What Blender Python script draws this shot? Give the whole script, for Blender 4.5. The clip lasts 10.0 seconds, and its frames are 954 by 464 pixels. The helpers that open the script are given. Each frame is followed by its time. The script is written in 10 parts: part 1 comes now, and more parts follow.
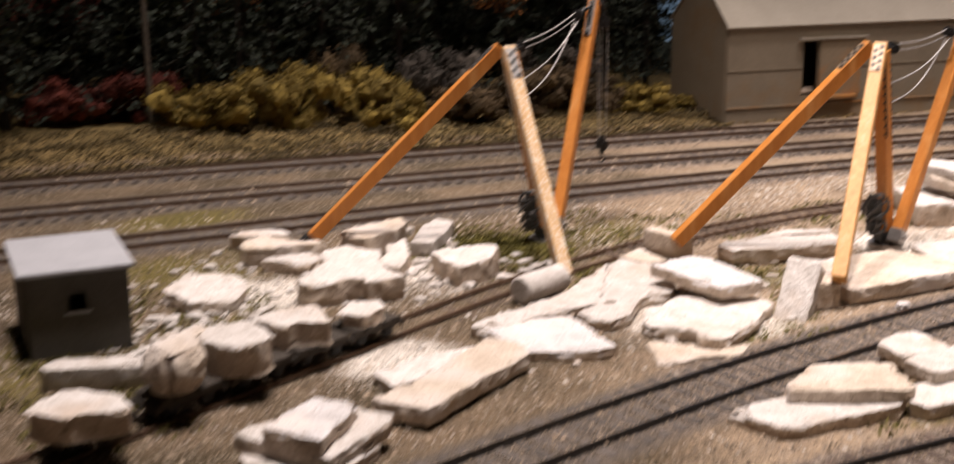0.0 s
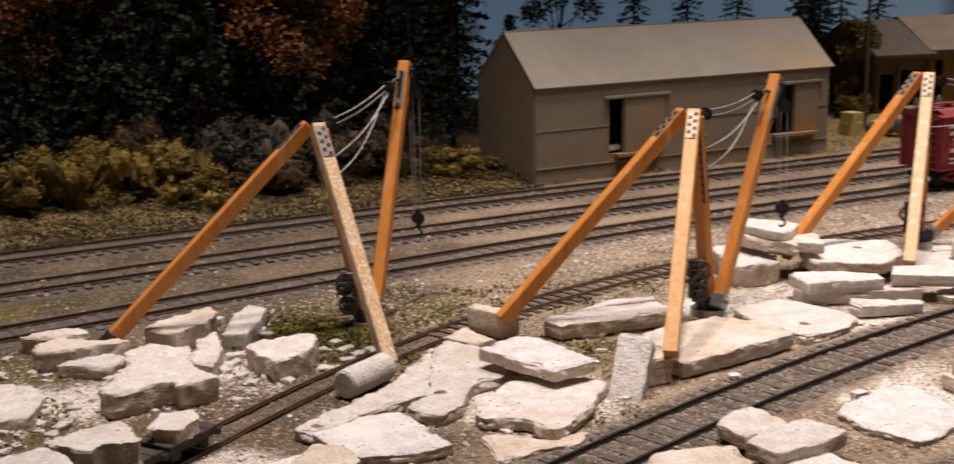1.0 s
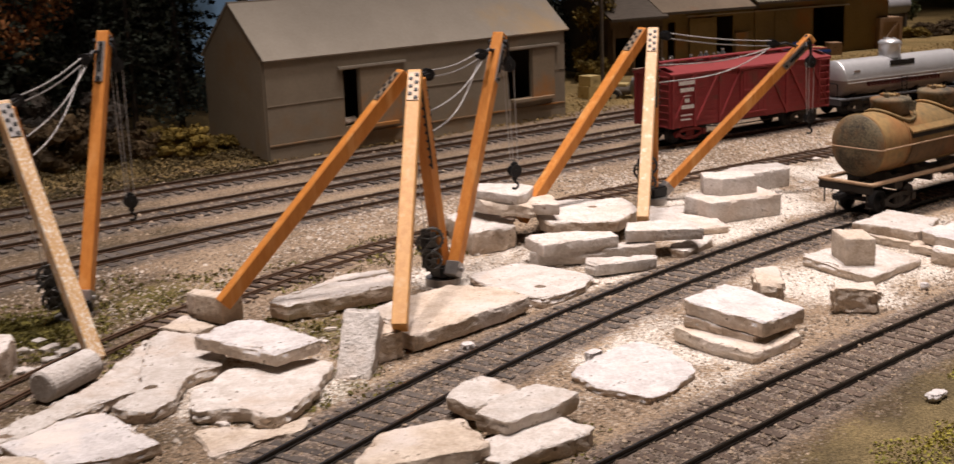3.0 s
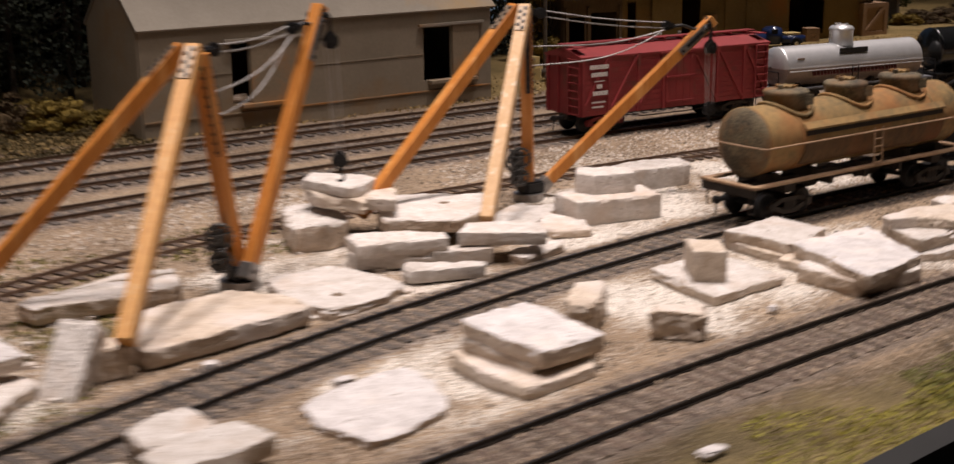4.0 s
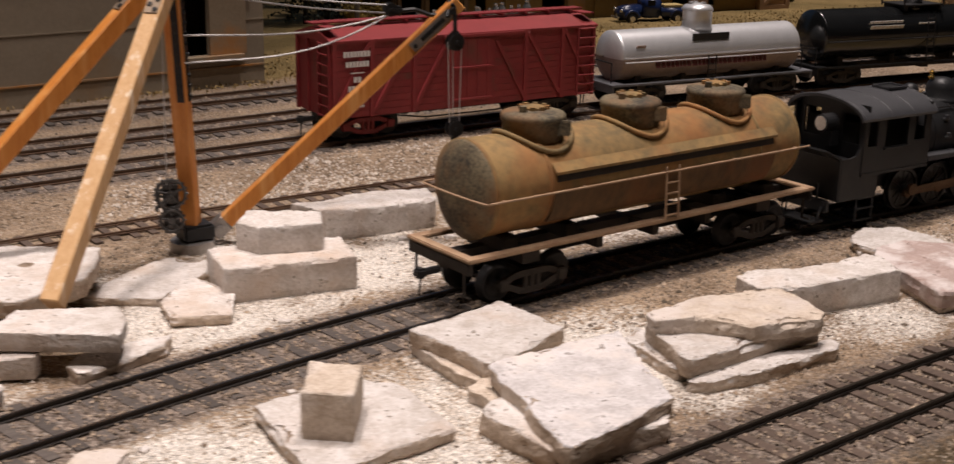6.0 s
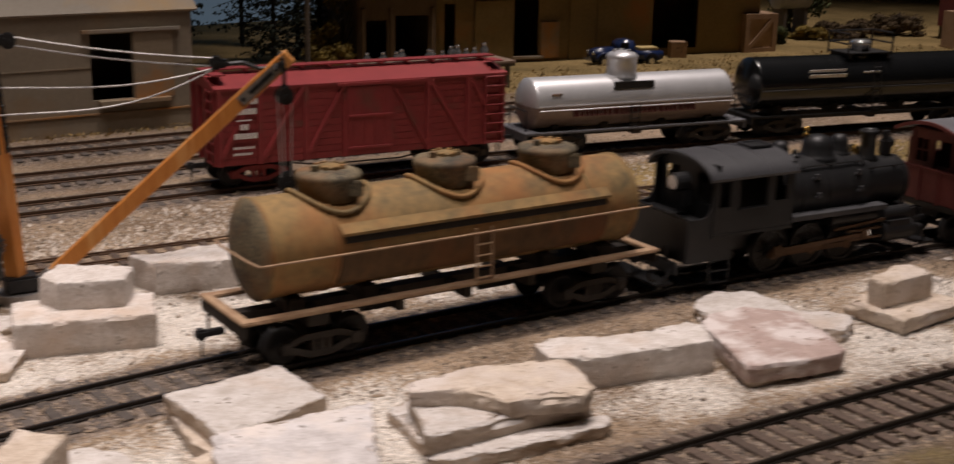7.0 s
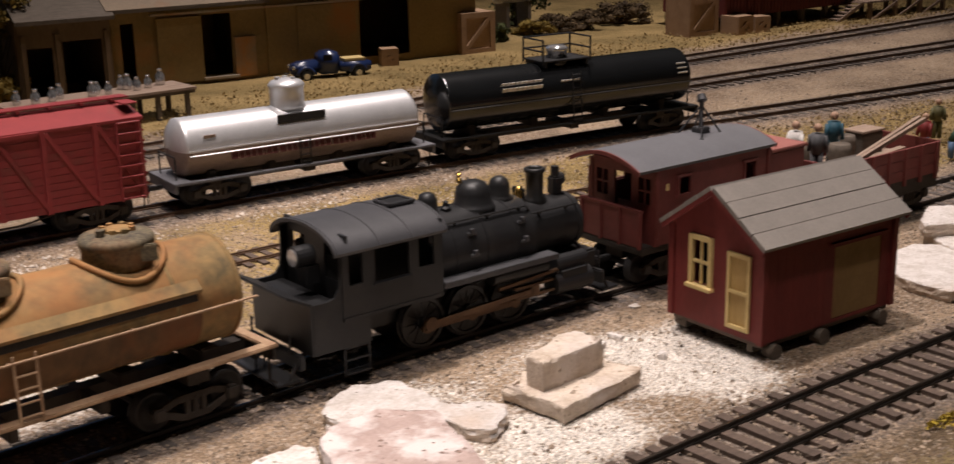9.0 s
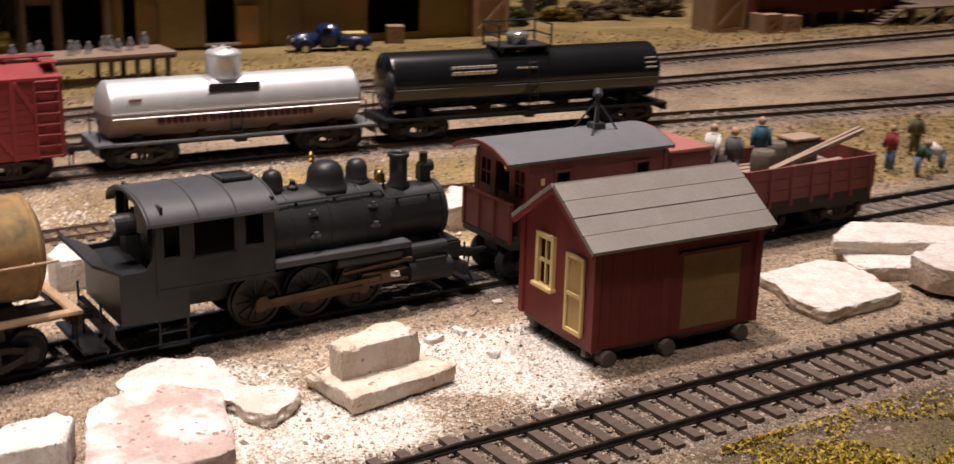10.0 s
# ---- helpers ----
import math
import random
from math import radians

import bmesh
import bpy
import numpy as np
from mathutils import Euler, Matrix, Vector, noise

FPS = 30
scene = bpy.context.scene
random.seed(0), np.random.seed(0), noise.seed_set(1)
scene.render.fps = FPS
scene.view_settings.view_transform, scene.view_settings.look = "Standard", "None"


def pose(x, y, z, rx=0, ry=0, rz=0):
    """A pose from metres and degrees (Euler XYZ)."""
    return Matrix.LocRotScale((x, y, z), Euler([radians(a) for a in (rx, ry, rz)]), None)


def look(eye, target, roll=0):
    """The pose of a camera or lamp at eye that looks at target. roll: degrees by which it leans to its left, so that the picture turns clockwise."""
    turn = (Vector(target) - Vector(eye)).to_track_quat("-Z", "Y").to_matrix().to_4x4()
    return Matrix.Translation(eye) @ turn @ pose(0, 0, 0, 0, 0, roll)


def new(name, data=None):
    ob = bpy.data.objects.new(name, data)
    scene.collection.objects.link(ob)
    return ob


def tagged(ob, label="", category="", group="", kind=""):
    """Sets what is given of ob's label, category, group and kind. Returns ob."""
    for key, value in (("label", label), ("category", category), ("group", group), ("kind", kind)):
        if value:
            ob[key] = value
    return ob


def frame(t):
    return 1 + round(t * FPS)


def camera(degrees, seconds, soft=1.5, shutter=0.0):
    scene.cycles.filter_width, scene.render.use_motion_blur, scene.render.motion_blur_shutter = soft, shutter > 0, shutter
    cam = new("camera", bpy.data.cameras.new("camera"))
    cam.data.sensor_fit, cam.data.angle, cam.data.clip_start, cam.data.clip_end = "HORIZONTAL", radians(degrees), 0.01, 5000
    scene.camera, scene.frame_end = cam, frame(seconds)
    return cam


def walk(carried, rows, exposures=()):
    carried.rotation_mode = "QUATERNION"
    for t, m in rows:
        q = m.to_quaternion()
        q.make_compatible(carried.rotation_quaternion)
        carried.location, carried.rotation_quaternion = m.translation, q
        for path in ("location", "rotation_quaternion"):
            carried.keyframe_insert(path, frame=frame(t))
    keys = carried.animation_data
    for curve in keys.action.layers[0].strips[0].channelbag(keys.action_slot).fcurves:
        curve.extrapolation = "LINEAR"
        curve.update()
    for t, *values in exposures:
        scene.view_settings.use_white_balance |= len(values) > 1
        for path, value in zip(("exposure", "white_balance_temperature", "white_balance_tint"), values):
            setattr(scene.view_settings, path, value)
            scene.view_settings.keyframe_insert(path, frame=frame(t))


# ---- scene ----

# ================= camera and walk =================
cam = camera(41.0, 10.0, soft=1.35, shutter=0.6)
# seconds, x, y, z, yaw, pitch, roll
PATH = [
    (0.0, 0.04372, -0.02896, 0.13549, 4.322, -14.303, -0.442),
    (0.5, 0.04358, -0.00303, 0.14351, -0.271, -12.553, -0.989),
    (1.0, 0.03781, -0.00454, 0.14351, -4.764, -12.336, -1.070),
    (1.5, 0.03617, -0.01213, 0.14142, -8.303, -12.261, -0.521),
    (2.0, 0.03607, -0.01091, 0.13853, -12.376, -12.722, -0.138),
    (2.2, 0.03770, -0.00575, 0.13802, -13.464, -12.935, -0.209),
    (3.3, 0.06427, 0.02550, 0.13303, -16.291, -13.696, -2.956),
    (3.5, 0.07128, 0.03222, 0.13396, -17.089, -13.889, -3.110),
    (4.0, 0.15227, 0.05250, 0.12540, -13.297, -14.336, -0.832),
    (4.5, 0.23593, 0.07066, 0.12495, -9.543, -14.859, 0.146),
    (5.0, 0.26199, 0.12229, 0.12241, -8.618, -16.235, -2.157),
    (5.2, 0.26556, 0.14777, 0.12380, -12.393, -16.255, -2.207),
    (6.3, 0.30163, 0.18931, 0.12084, -14.881, -16.740, 1.607),
    (6.5, 0.31844, 0.19067, 0.12705, -13.553, -16.278, 1.659),
    (7.0, 0.36206, 0.18051, 0.12874, -11.389, -15.399, 1.143),
    (7.5, 0.39397, 0.17078, 0.13042, -11.645, -14.721, 1.067),
    (8.0, 0.42524, 0.18245, 0.13229, -13.275, -15.410, 1.242),
    (8.5, 0.42865, 0.21672, 0.13513, -16.900, -15.988, 0.036),
    (9.0, 0.43262, 0.23820, 0.13622, -20.746, -16.056, -1.157),
    (9.5, 0.46979, 0.22813, 0.13569, -20.748, -16.174, 0.355),
    (10.0, 0.50650, 0.22288, 0.13521, -15.686, -16.834, 1.547),
]
EXPO = [(0, 0.56), (0.6, 0.26), (1.0, 0.14), (2, 0.13), (3.5, 0.14), (4.0, -0.04), (4.5, -0.04), (5.2, -0.06), (6.5, -0.28), (7.2, -0.43), (8, -0.50), (8.6, -0.14), (9.0, 0.22), (9.4, 0.50), (10, 0.58)]
def view(x, y, z, yaw, pitch, roll):
    d = Vector((-math.sin(radians(yaw)) * math.cos(radians(pitch)), math.cos(radians(yaw)) * math.cos(radians(pitch)), math.sin(radians(pitch))))
    eye = Vector((x, y, z))
    return look(eye, eye + d, roll)
walk(cam, [(t, view(*p)) for t, *p in PATH], EXPO)

# ================= light =================
world = bpy.data.worlds.new("room_air")
world.use_nodes = True
scene.world = world
world.node_tree.nodes["Background"].inputs[0].default_value = (1.0, 0.89, 0.79, 1)
world.node_tree.nodes["Background"].inputs[1].default_value = 0.085


def spot(name, eye, target, watts, degrees, size, blend=0.6, color=(1.0, 0.872, 0.828)):
    data = bpy.data.lights.new(name, "SPOT")
    data.energy, data.spot_size, data.spot_blend, data.shadow_soft_size, data.color = watts, radians(degrees), blend, size, color
    ob = new(name, data)
    ob.matrix_world = look(eye, target)
    return ob


# unseen overhead spots; some, like the front 16 W one, only add fill
for eye, target, watts, degrees in (((-0.09, 0.44, 1.15), (-0.045, 0.40, 0), 28, 44), ((0.24, 0.60, 1.15), (0.22, 0.45, 0), 21, 50), ((0.13, 0.28, 1.15), (0.16, 0.41, 0), 24, 50), ((0.49, 0.66, 1.15), (0.51, 0.55, 0), 38, 52), ((0.46, 0.20, 1.15), (0.49, 0.49, 0), 16, 44), ((0.82, 1.00, 1.15), (0.80, 0.94, 0), 46, 56), ((0.00, 0.60, 1.15), (-0.09, 0.69, 0), 15, 32)):
    spot("ceiling_and_fill_spot", eye, target, watts, degrees, 0.035, 1.0)

# ================= materials =================
def mat(name, a, b=None, rough=0.7, metal=0.0, scale=300.0, fine=2500.0, bump=0.4, depth=0.0003, stain=None, stain_scale=60.0, stain_at=(0.55, 0.7), stretch=(1, 1, 1), vary=0.0, spec=0.4, coat=0.0, pits=0.0, tone=(0.38, 0.68)):
    """Two tones mixed by a coarse and a fine noise, an optional stain tone on top, and relief."""
    m = bpy.data.materials.new(name)
    m.use_nodes = True
    nt = m.node_tree
    N, L = nt.nodes, nt.links
    p = N["Principled BSDF"]
    tc = N.new("ShaderNodeTexCoord")
    mp = N.new("ShaderNodeMapping")
    mp.inputs["Scale"].default_value = stretch
    L.new(tc.outputs["Object"], mp.inputs["Vector"])
    oi = N.new("ShaderNodeObjectInfo")
    add = N.new("ShaderNodeVectorMath")
    add.operation = "ADD"
    L.new(mp.outputs[0], add.inputs[0])
    L.new(oi.outputs["Random"], add.inputs[1])

    def noise_tex(sc, detail):
        n = N.new("ShaderNodeTexNoise")
        n.inputs["Scale"].default_value, n.inputs["Detail"].default_value, n.inputs["Roughness"].default_value = sc, detail, 0.62
        L.new(add.outputs[0], n.inputs["Vector"])
        return n

    n1, n2 = noise_tex(scale, 5), noise_tex(fine, 3)
    mixf = N.new("ShaderNodeMath")
    mixf.operation = "MULTIPLY_ADD"
    L.new(n2.outputs[0], mixf.inputs[0])
    mixf.inputs[1].default_value = 0.45
    mul = N.new("ShaderNodeMath")
    mul.operation = "MULTIPLY"
    L.new(n1.outputs[0], mul.inputs[0])
    mul.inputs[1].default_value = 0.6
    L.new(mul.outputs[0], mixf.inputs[2])
    ramp = N.new("ShaderNodeMapRange")
    L.new(mixf.outputs[0], ramp.inputs[0])
    ramp.inputs[1].default_value, ramp.inputs[2].default_value = tone
    mix = N.new("ShaderNodeMix")
    mix.data_type = "RGBA"
    b = b or tuple(v * 0.75 for v in a)
    mix.inputs["A"].default_value, mix.inputs["B"].default_value = (*b, 1), (*a, 1)
    L.new(ramp.outputs[0], mix.inputs["Factor"])
    col = mix.outputs["Result"]
    if stain:
        n3 = noise_tex(stain_scale, 6)
        r3 = N.new("ShaderNodeMapRange")
        L.new(n3.outputs[0], r3.inputs[0])
        r3.inputs[1].default_value, r3.inputs[2].default_value = stain_at
        mx = N.new("ShaderNodeMix")
        mx.data_type = "RGBA"
        L.new(r3.outputs[0], mx.inputs["Factor"])
        L.new(col, mx.inputs["A"])
        mx.inputs["B"].default_value = (*stain, 1)
        col = mx.outputs["Result"]
    if vary:
        hsv = N.new("ShaderNodeHueSaturation")
        vr = N.new("ShaderNodeMapRange")
        L.new(oi.outputs["Random"], vr.inputs[0])
        vr.inputs[3].default_value, vr.inputs[4].default_value = 1 - vary, 1 + vary
        L.new(vr.outputs[0], hsv.inputs["Value"])
        L.new(col, hsv.inputs["Color"])
        col = hsv.outputs[0]
    L.new(col, p.inputs["Base Color"])
    p.inputs["Roughness"].default_value, p.inputs["Metallic"].default_value = rough, metal
    p.inputs["Specular IOR Level"].default_value = spec
    p.inputs["Coat Weight"].default_value = coat
    if bump:
        bp = N.new("ShaderNodeBump")
        bp.inputs["Strength"].default_value, bp.inputs["Distance"].default_value = bump, depth
        L.new(mixf.outputs[0], bp.inputs["Height"])
        L.new(bp.outputs[0], p.inputs["Normal"])
        if pits:
            vo = N.new("ShaderNodeTexVoronoi")
            vo.inputs["Scale"].default_value = pits
            L.new(add.outputs[0], vo.inputs["Vector"])
            gate = N.new("ShaderNodeMath")
            gate.operation = "MULTIPLY_ADD"
            L.new(n1.outputs[0], gate.inputs[0])
            gate.inputs[1].default_value = 1.2
            gate.inputs[2].default_value = -0.56
            sub = N.new("ShaderNodeMath")
            sub.operation = "SUBTRACT"
            L.new(vo.outputs["Distance"], sub.inputs[0])
            L.new(gate.outputs[0], sub.inputs[1])
            pr = N.new("ShaderNodeMapRange")
            L.new(sub.outputs[0], pr.inputs[0])
            pr.inputs[1].default_value, pr.inputs[2].default_value = -0.10, 0.10
            b2 = N.new("ShaderNodeBump")
            b2.inputs["Strength"].default_value, b2.inputs["Distance"].default_value = 0.9, 0.0009
            L.new(pr.outputs[0], b2.inputs["Height"])
            L.new(bp.outputs[0], b2.inputs["Normal"])
            L.new(b2.outputs[0], p.inputs["Normal"])
            dk = N.new("ShaderNodeMix")
            dk.data_type = "RGBA"
            L.new(pr.outputs[0], dk.inputs["Factor"])
            dk.inputs["A"].default_value = (b[0] * 0.85, b[1] * 0.78, b[2] * 0.7, 1)
            L.new(col, dk.inputs["B"])
            L.new(dk.outputs["Result"], p.inputs["Base Color"])
    return m


LIME = mat("limestone", (0.73, 0.685, 0.65), (0.51, 0.455, 0.405), 0.92, scale=170, fine=900, bump=1.0, depth=0.0015, tone=(0.40, 0.63), stain=(0.56, 0.43, 0.33), stain_scale=34, stain_at=(0.55, 0.80), vary=0.08, pits=420)
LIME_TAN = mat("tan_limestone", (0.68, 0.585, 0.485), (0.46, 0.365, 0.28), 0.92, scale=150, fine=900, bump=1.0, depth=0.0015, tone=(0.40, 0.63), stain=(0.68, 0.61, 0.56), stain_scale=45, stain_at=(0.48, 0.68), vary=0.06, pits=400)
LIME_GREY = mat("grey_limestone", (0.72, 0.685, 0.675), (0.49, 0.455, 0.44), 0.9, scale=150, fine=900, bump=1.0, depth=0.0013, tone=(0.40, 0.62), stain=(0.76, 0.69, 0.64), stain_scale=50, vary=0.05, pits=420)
# tan of the broken sides, its tone also standing in for front light
LIME_SIDE = mat("tan_side_tone_limestone", (0.68, 0.57, 0.465), (0.45, 0.35, 0.265), 0.92, scale=150, fine=900, bump=1.0, depth=0.0015, tone=(0.40, 0.63), stain=(0.68, 0.61, 0.54), stain_scale=60, stain_at=(0.52, 0.70), vary=0.06, pits=400)
LIME_PINK = mat("pinkish_limestone", (0.50, 0.385, 0.345), (0.38, 0.285, 0.25), 0.92, scale=150, fine=1200, bump=0.8, depth=0.0007, stain=(0.70, 0.63, 0.60), stain_scale=70, stain_at=(0.47, 0.60), vary=0.05, pits=420)
CHIP = mat("limestone_chips", (0.68, 0.61, 0.54), (0.55, 0.47, 0.39), 0.95, scale=400, fine=2000)
PEBBLE = mat("ballast_pebbles", (0.42, 0.335, 0.25), (0.20, 0.145, 0.10), 0.95, scale=500, fine=2500)
WOOD = mat("orange_stained_wood", (0.66, 0.27, 0.06), (0.50, 0.17, 0.03), 0.45, scale=90, fine=700, stretch=(6, 6, 0.6), bump=0.25, depth=0.0002, stain=(0.72, 0.36, 0.12), stain_scale=30)
WOOD_TAN = mat("tan_pine_wood", (0.70, 0.38, 0.12), (0.54, 0.25, 0.065), 0.5, scale=90, fine=700, stretch=(6, 6, 0.6), bump=0.25, depth=0.0002, stain=(0.66, 0.42, 0.20), stain_scale=40)
WOOD_SCRAPED = mat("scraped_pale_wood", (0.72, 0.50, 0.28), (0.56, 0.32, 0.13), 0.55, scale=60, fine=700, stretch=(6, 6, 0.6), bump=0.3, depth=0.0003, stain=(0.84, 0.80, 0.72), stain_scale=240, stain_at=(0.52, 0.62))
WOOD_PALE = mat("pale_lit_tone_wood", (0.70, 0.46, 0.24), (0.56, 0.32, 0.14), 0.5, scale=90, fine=700, stretch=(6, 6, 0.6), bump=0.25, depth=0.0002, stain=(0.85, 0.72, 0.55), stain_scale=60)
WINCH = mat("worn_winch_iron", (0.12, 0.115, 0.11), (0.045, 0.043, 0.042), 0.42, 0.5, scale=900)
PLATE = mat("dull_brown_steel_plate", (0.36, 0.28, 0.20), (0.24, 0.18, 0.13), 0.5, 0.4, scale=500)
IRON = mat("black_iron", (0.035, 0.034, 0.036), (0.02, 0.02, 0.02), 0.5, 0.4, scale=400)
STEEL = mat("grey_steel_plate", (0.42, 0.40, 0.38), (0.28, 0.26, 0.25), 0.4, 0.8, scale=500)
CABLE = mat("silver_cable", (0.50, 0.48, 0.46), (0.20, 0.19, 0.19), 0.5, 0.3, scale=900)
THREAD = mat("pale_thread", (0.55, 0.52, 0.50), (0.40, 0.38, 0.36), 0.8, scale=900)
RAIL = mat("weathered_rail_side", (0.050, 0.040, 0.034), (0.028, 0.023, 0.020), 0.55, 0.3, scale=600)
RAILTOP = mat("worn_rail_head", (0.26, 0.22, 0.18), (0.10, 0.082, 0.066), 0.27, 0.9, scale=150, fine=900)
RUSTRAIL = mat("rusty_rail", (0.15, 0.088, 0.052), (0.09, 0.052, 0.032), 0.6, 0.4, scale=400)
TIE = mat("weathered_tie", (0.125, 0.105, 0.092), (0.070, 0.058, 0.050), 0.9, scale=250, fine=1500, stretch=(0.5, 3, 3), vary=0.25)
TIE_NEW = mat("brown_tie", (0.130, 0.092, 0.070), (0.070, 0.050, 0.038), 0.85, scale=250, fine=1500, stretch=(0.5, 3, 3), vary=0.22)
RED = mat("boxcar_red_paint", (0.27, 0.035, 0.036), (0.20, 0.026, 0.028), 0.55, scale=120, fine=1800, bump=0.15, stain=(0.16, 0.045, 0.035), stain_scale=50)
SHEDRED = mat("shed_red_paint", (0.20, 0.032, 0.028), (0.14, 0.022, 0.02), 0.6, scale=150, fine=1500, bump=0.2, stretch=(1, 1, 0.3))
CABRED = mat("caboose_brown_red", (0.19, 0.045, 0.038), (0.13, 0.03, 0.026), 0.6, scale=150, fine=1500, bump=0.2)
CREAM = mat("cream_trim", (0.72, 0.56, 0.26), (0.60, 0.45, 0.19), 0.6, scale=200, fine=1500, bump=0.2)
# tan door wood with the shade of the near wall put into its colour
SHADEDOOR = mat("shade_toned_door_boards", (0.30, 0.19, 0.075), (0.22, 0.135, 0.05), 0.7, scale=150, fine=1500, bump=0.2, stretch=(1, 1, 0.3))
DOORWOOD = mat("straw_yellow_door", (0.55, 0.38, 0.15), (0.42, 0.28, 0.10), 0.65, scale=120, fine=1100, stretch=(4, 4, 0.6), bump=0.3)
ROOFGREY = mat("grey_shed_roof", (0.24, 0.215, 0.19), (0.19, 0.17, 0.15), 0.75, scale=90, fine=1200, bump=0.25)
BLACK = mat("loco_black", (0.022, 0.0225, 0.0235), (0.015, 0.015, 0.016), 0.42, 0.0, spec=0.3, scale=150, fine=1500, bump=0.15, stain=(0.035, 0.031, 0.028), stain_scale=70, stain_at=(0.55, 0.85))
LOCOROOF = mat("loco_roof_grey", (0.058, 0.058, 0.062), (0.042, 0.042, 0.046), 0.5, scale=150, fine=1500, bump=0.15)
GLOSSBLACK = mat("glossy_black_tank", (0.010, 0.011, 0.012), (0.007, 0.0075, 0.008), 0.20, 0.0, scale=100, fine=1500, bump=0.05, spec=0.6, coat=0.3)
SILVER = mat("silver_tank_paint", (0.66, 0.66, 0.67), (0.56, 0.56, 0.57), 0.38, 0.55, scale=120, fine=1500, bump=0.08)
# browner and darker tone for the lower half of the silver tank
BROWNSILVER = mat("brownish_silver_belly", (0.36, 0.285, 0.25), (0.25, 0.19, 0.165), 0.6, 0.2, scale=140, fine=1200, bump=0.2)
RUSTTANK = mat("rusty_weathered_tank", (0.31, 0.195, 0.075), (0.125, 0.093, 0.045), 0.8, 0.0, scale=34, fine=300, bump=0.45, depth=0.0003, stain=(0.33, 0.135, 0.042), stain_scale=24, stain_at=(0.47, 0.68), tone=(0.39, 0.63))
# rust brown, darkened further for the shade on the lower tank half
RUSTSHADE = mat("rust_and_shade_tank_jacket", (0.155, 0.088, 0.040), (0.072, 0.046, 0.025), 0.8, 0.0, scale=45, fine=420, bump=0.45, depth=0.0003, stain=(0.20, 0.075, 0.026), stain_scale=30, stain_at=(0.52, 0.70), stretch=(1, 1, 0.5), tone=(0.38, 0.64))
RUSTDARK = mat("sooty_tank_dome", (0.20, 0.16, 0.095), (0.050, 0.043, 0.032), 0.8, scale=70, fine=1200, bump=0.5, stain=(0.20, 0.11, 0.05), stain_scale=60, stain_at=(0.5, 0.68), tone=(0.43, 0.60))
DECK = mat("rusty_running_board", (0.46, 0.32, 0.20), (0.30, 0.18, 0.105), 0.75, scale=150, fine=1600, bump=0.3)
# steel darkened so the wheels sink into shade under the boards
WHEELMET = mat("shade_dark_wheel_steel", (0.022, 0.020, 0.019), (0.014, 0.013, 0.012), 0.4, 0.3, scale=300)
RODMET = mat("rusty_rod", (0.15, 0.085, 0.045), (0.085, 0.048, 0.026), 0.7, 0.2, scale=200, fine=1500, bump=0.2)
# locker red made paler, as the light on the lid's top
LITRED = mat("lit_toned_red_lid", (0.33, 0.125, 0.105), (0.25, 0.09, 0.075), 0.8, scale=120, fine=1400, bump=0.2)
CABROOF = mat("caboose_roof_grey", (0.125, 0.125, 0.135), (0.10, 0.10, 0.108), 0.7, scale=90, fine=1400, bump=0.15)
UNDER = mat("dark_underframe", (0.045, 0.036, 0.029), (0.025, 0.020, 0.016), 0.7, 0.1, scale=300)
TRUCKMET = mat("weathered_truck_frame", (0.060, 0.050, 0.042), (0.035, 0.03, 0.026), 0.65, 0.2, scale=300)
BRASS = mat("polished_brass", (0.80, 0.52, 0.16), (0.7, 0.42, 0.10), 0.25, 1.0, scale=600, bump=0)
BARNWALL = mat("beige_grey_barn_wall", (0.31, 0.255, 0.185), (0.25, 0.205, 0.148), 0.8, scale=40, fine=600, bump=0.2, stain=(0.29, 0.18, 0.085), stain_scale=18, stain_at=(0.54, 0.74))
BARNROOF = mat("weathered_tin_barn_roof", (0.36, 0.315, 0.255), (0.30, 0.262, 0.21), 0.7, scale=40, fine=600, bump=0.2, stain=(0.45, 0.30, 0.14), stain_scale=14, stain_at=(0.6, 0.8))
BARNDOOR = mat("rust_streaked_barn_door", (0.33, 0.26, 0.18), (0.26, 0.20, 0.13), 0.8, scale=60, fine=600, stain=(0.42, 0.19, 0.055), stain_scale=30, stain_at=(0.45, 0.62))
WAREROOF = mat("brown_weathered_roofing", (0.28, 0.215, 0.15), (0.20, 0.152, 0.105), 0.85, scale=45, fine=600, bump=0.3, stain=(0.24, 0.12, 0.06), stain_scale=25, stain_at=(0.55, 0.75))
WARETIN = mat("dull_olive_tin_roofing", (0.25, 0.225, 0.155), (0.18, 0.16, 0.11), 0.75, scale=40, fine=600, bump=0.3, stain=(0.22, 0.13, 0.07), stain_scale=25, stain_at=(0.58, 0.75))
OCHRE = mat("ochre_stained_wall", (0.31, 0.215, 0.09), (0.22, 0.155, 0.065), 0.85, scale=35, fine=500, bump=0.2, stain=(0.36, 0.16, 0.055), stain_scale=20, stain_at=(0.55, 0.72))
BROWNWALL = mat("brown_timber_wall", (0.21, 0.145, 0.09), (0.14, 0.095, 0.06), 0.85, scale=60, fine=600, stretch=(1, 1, 0.3))
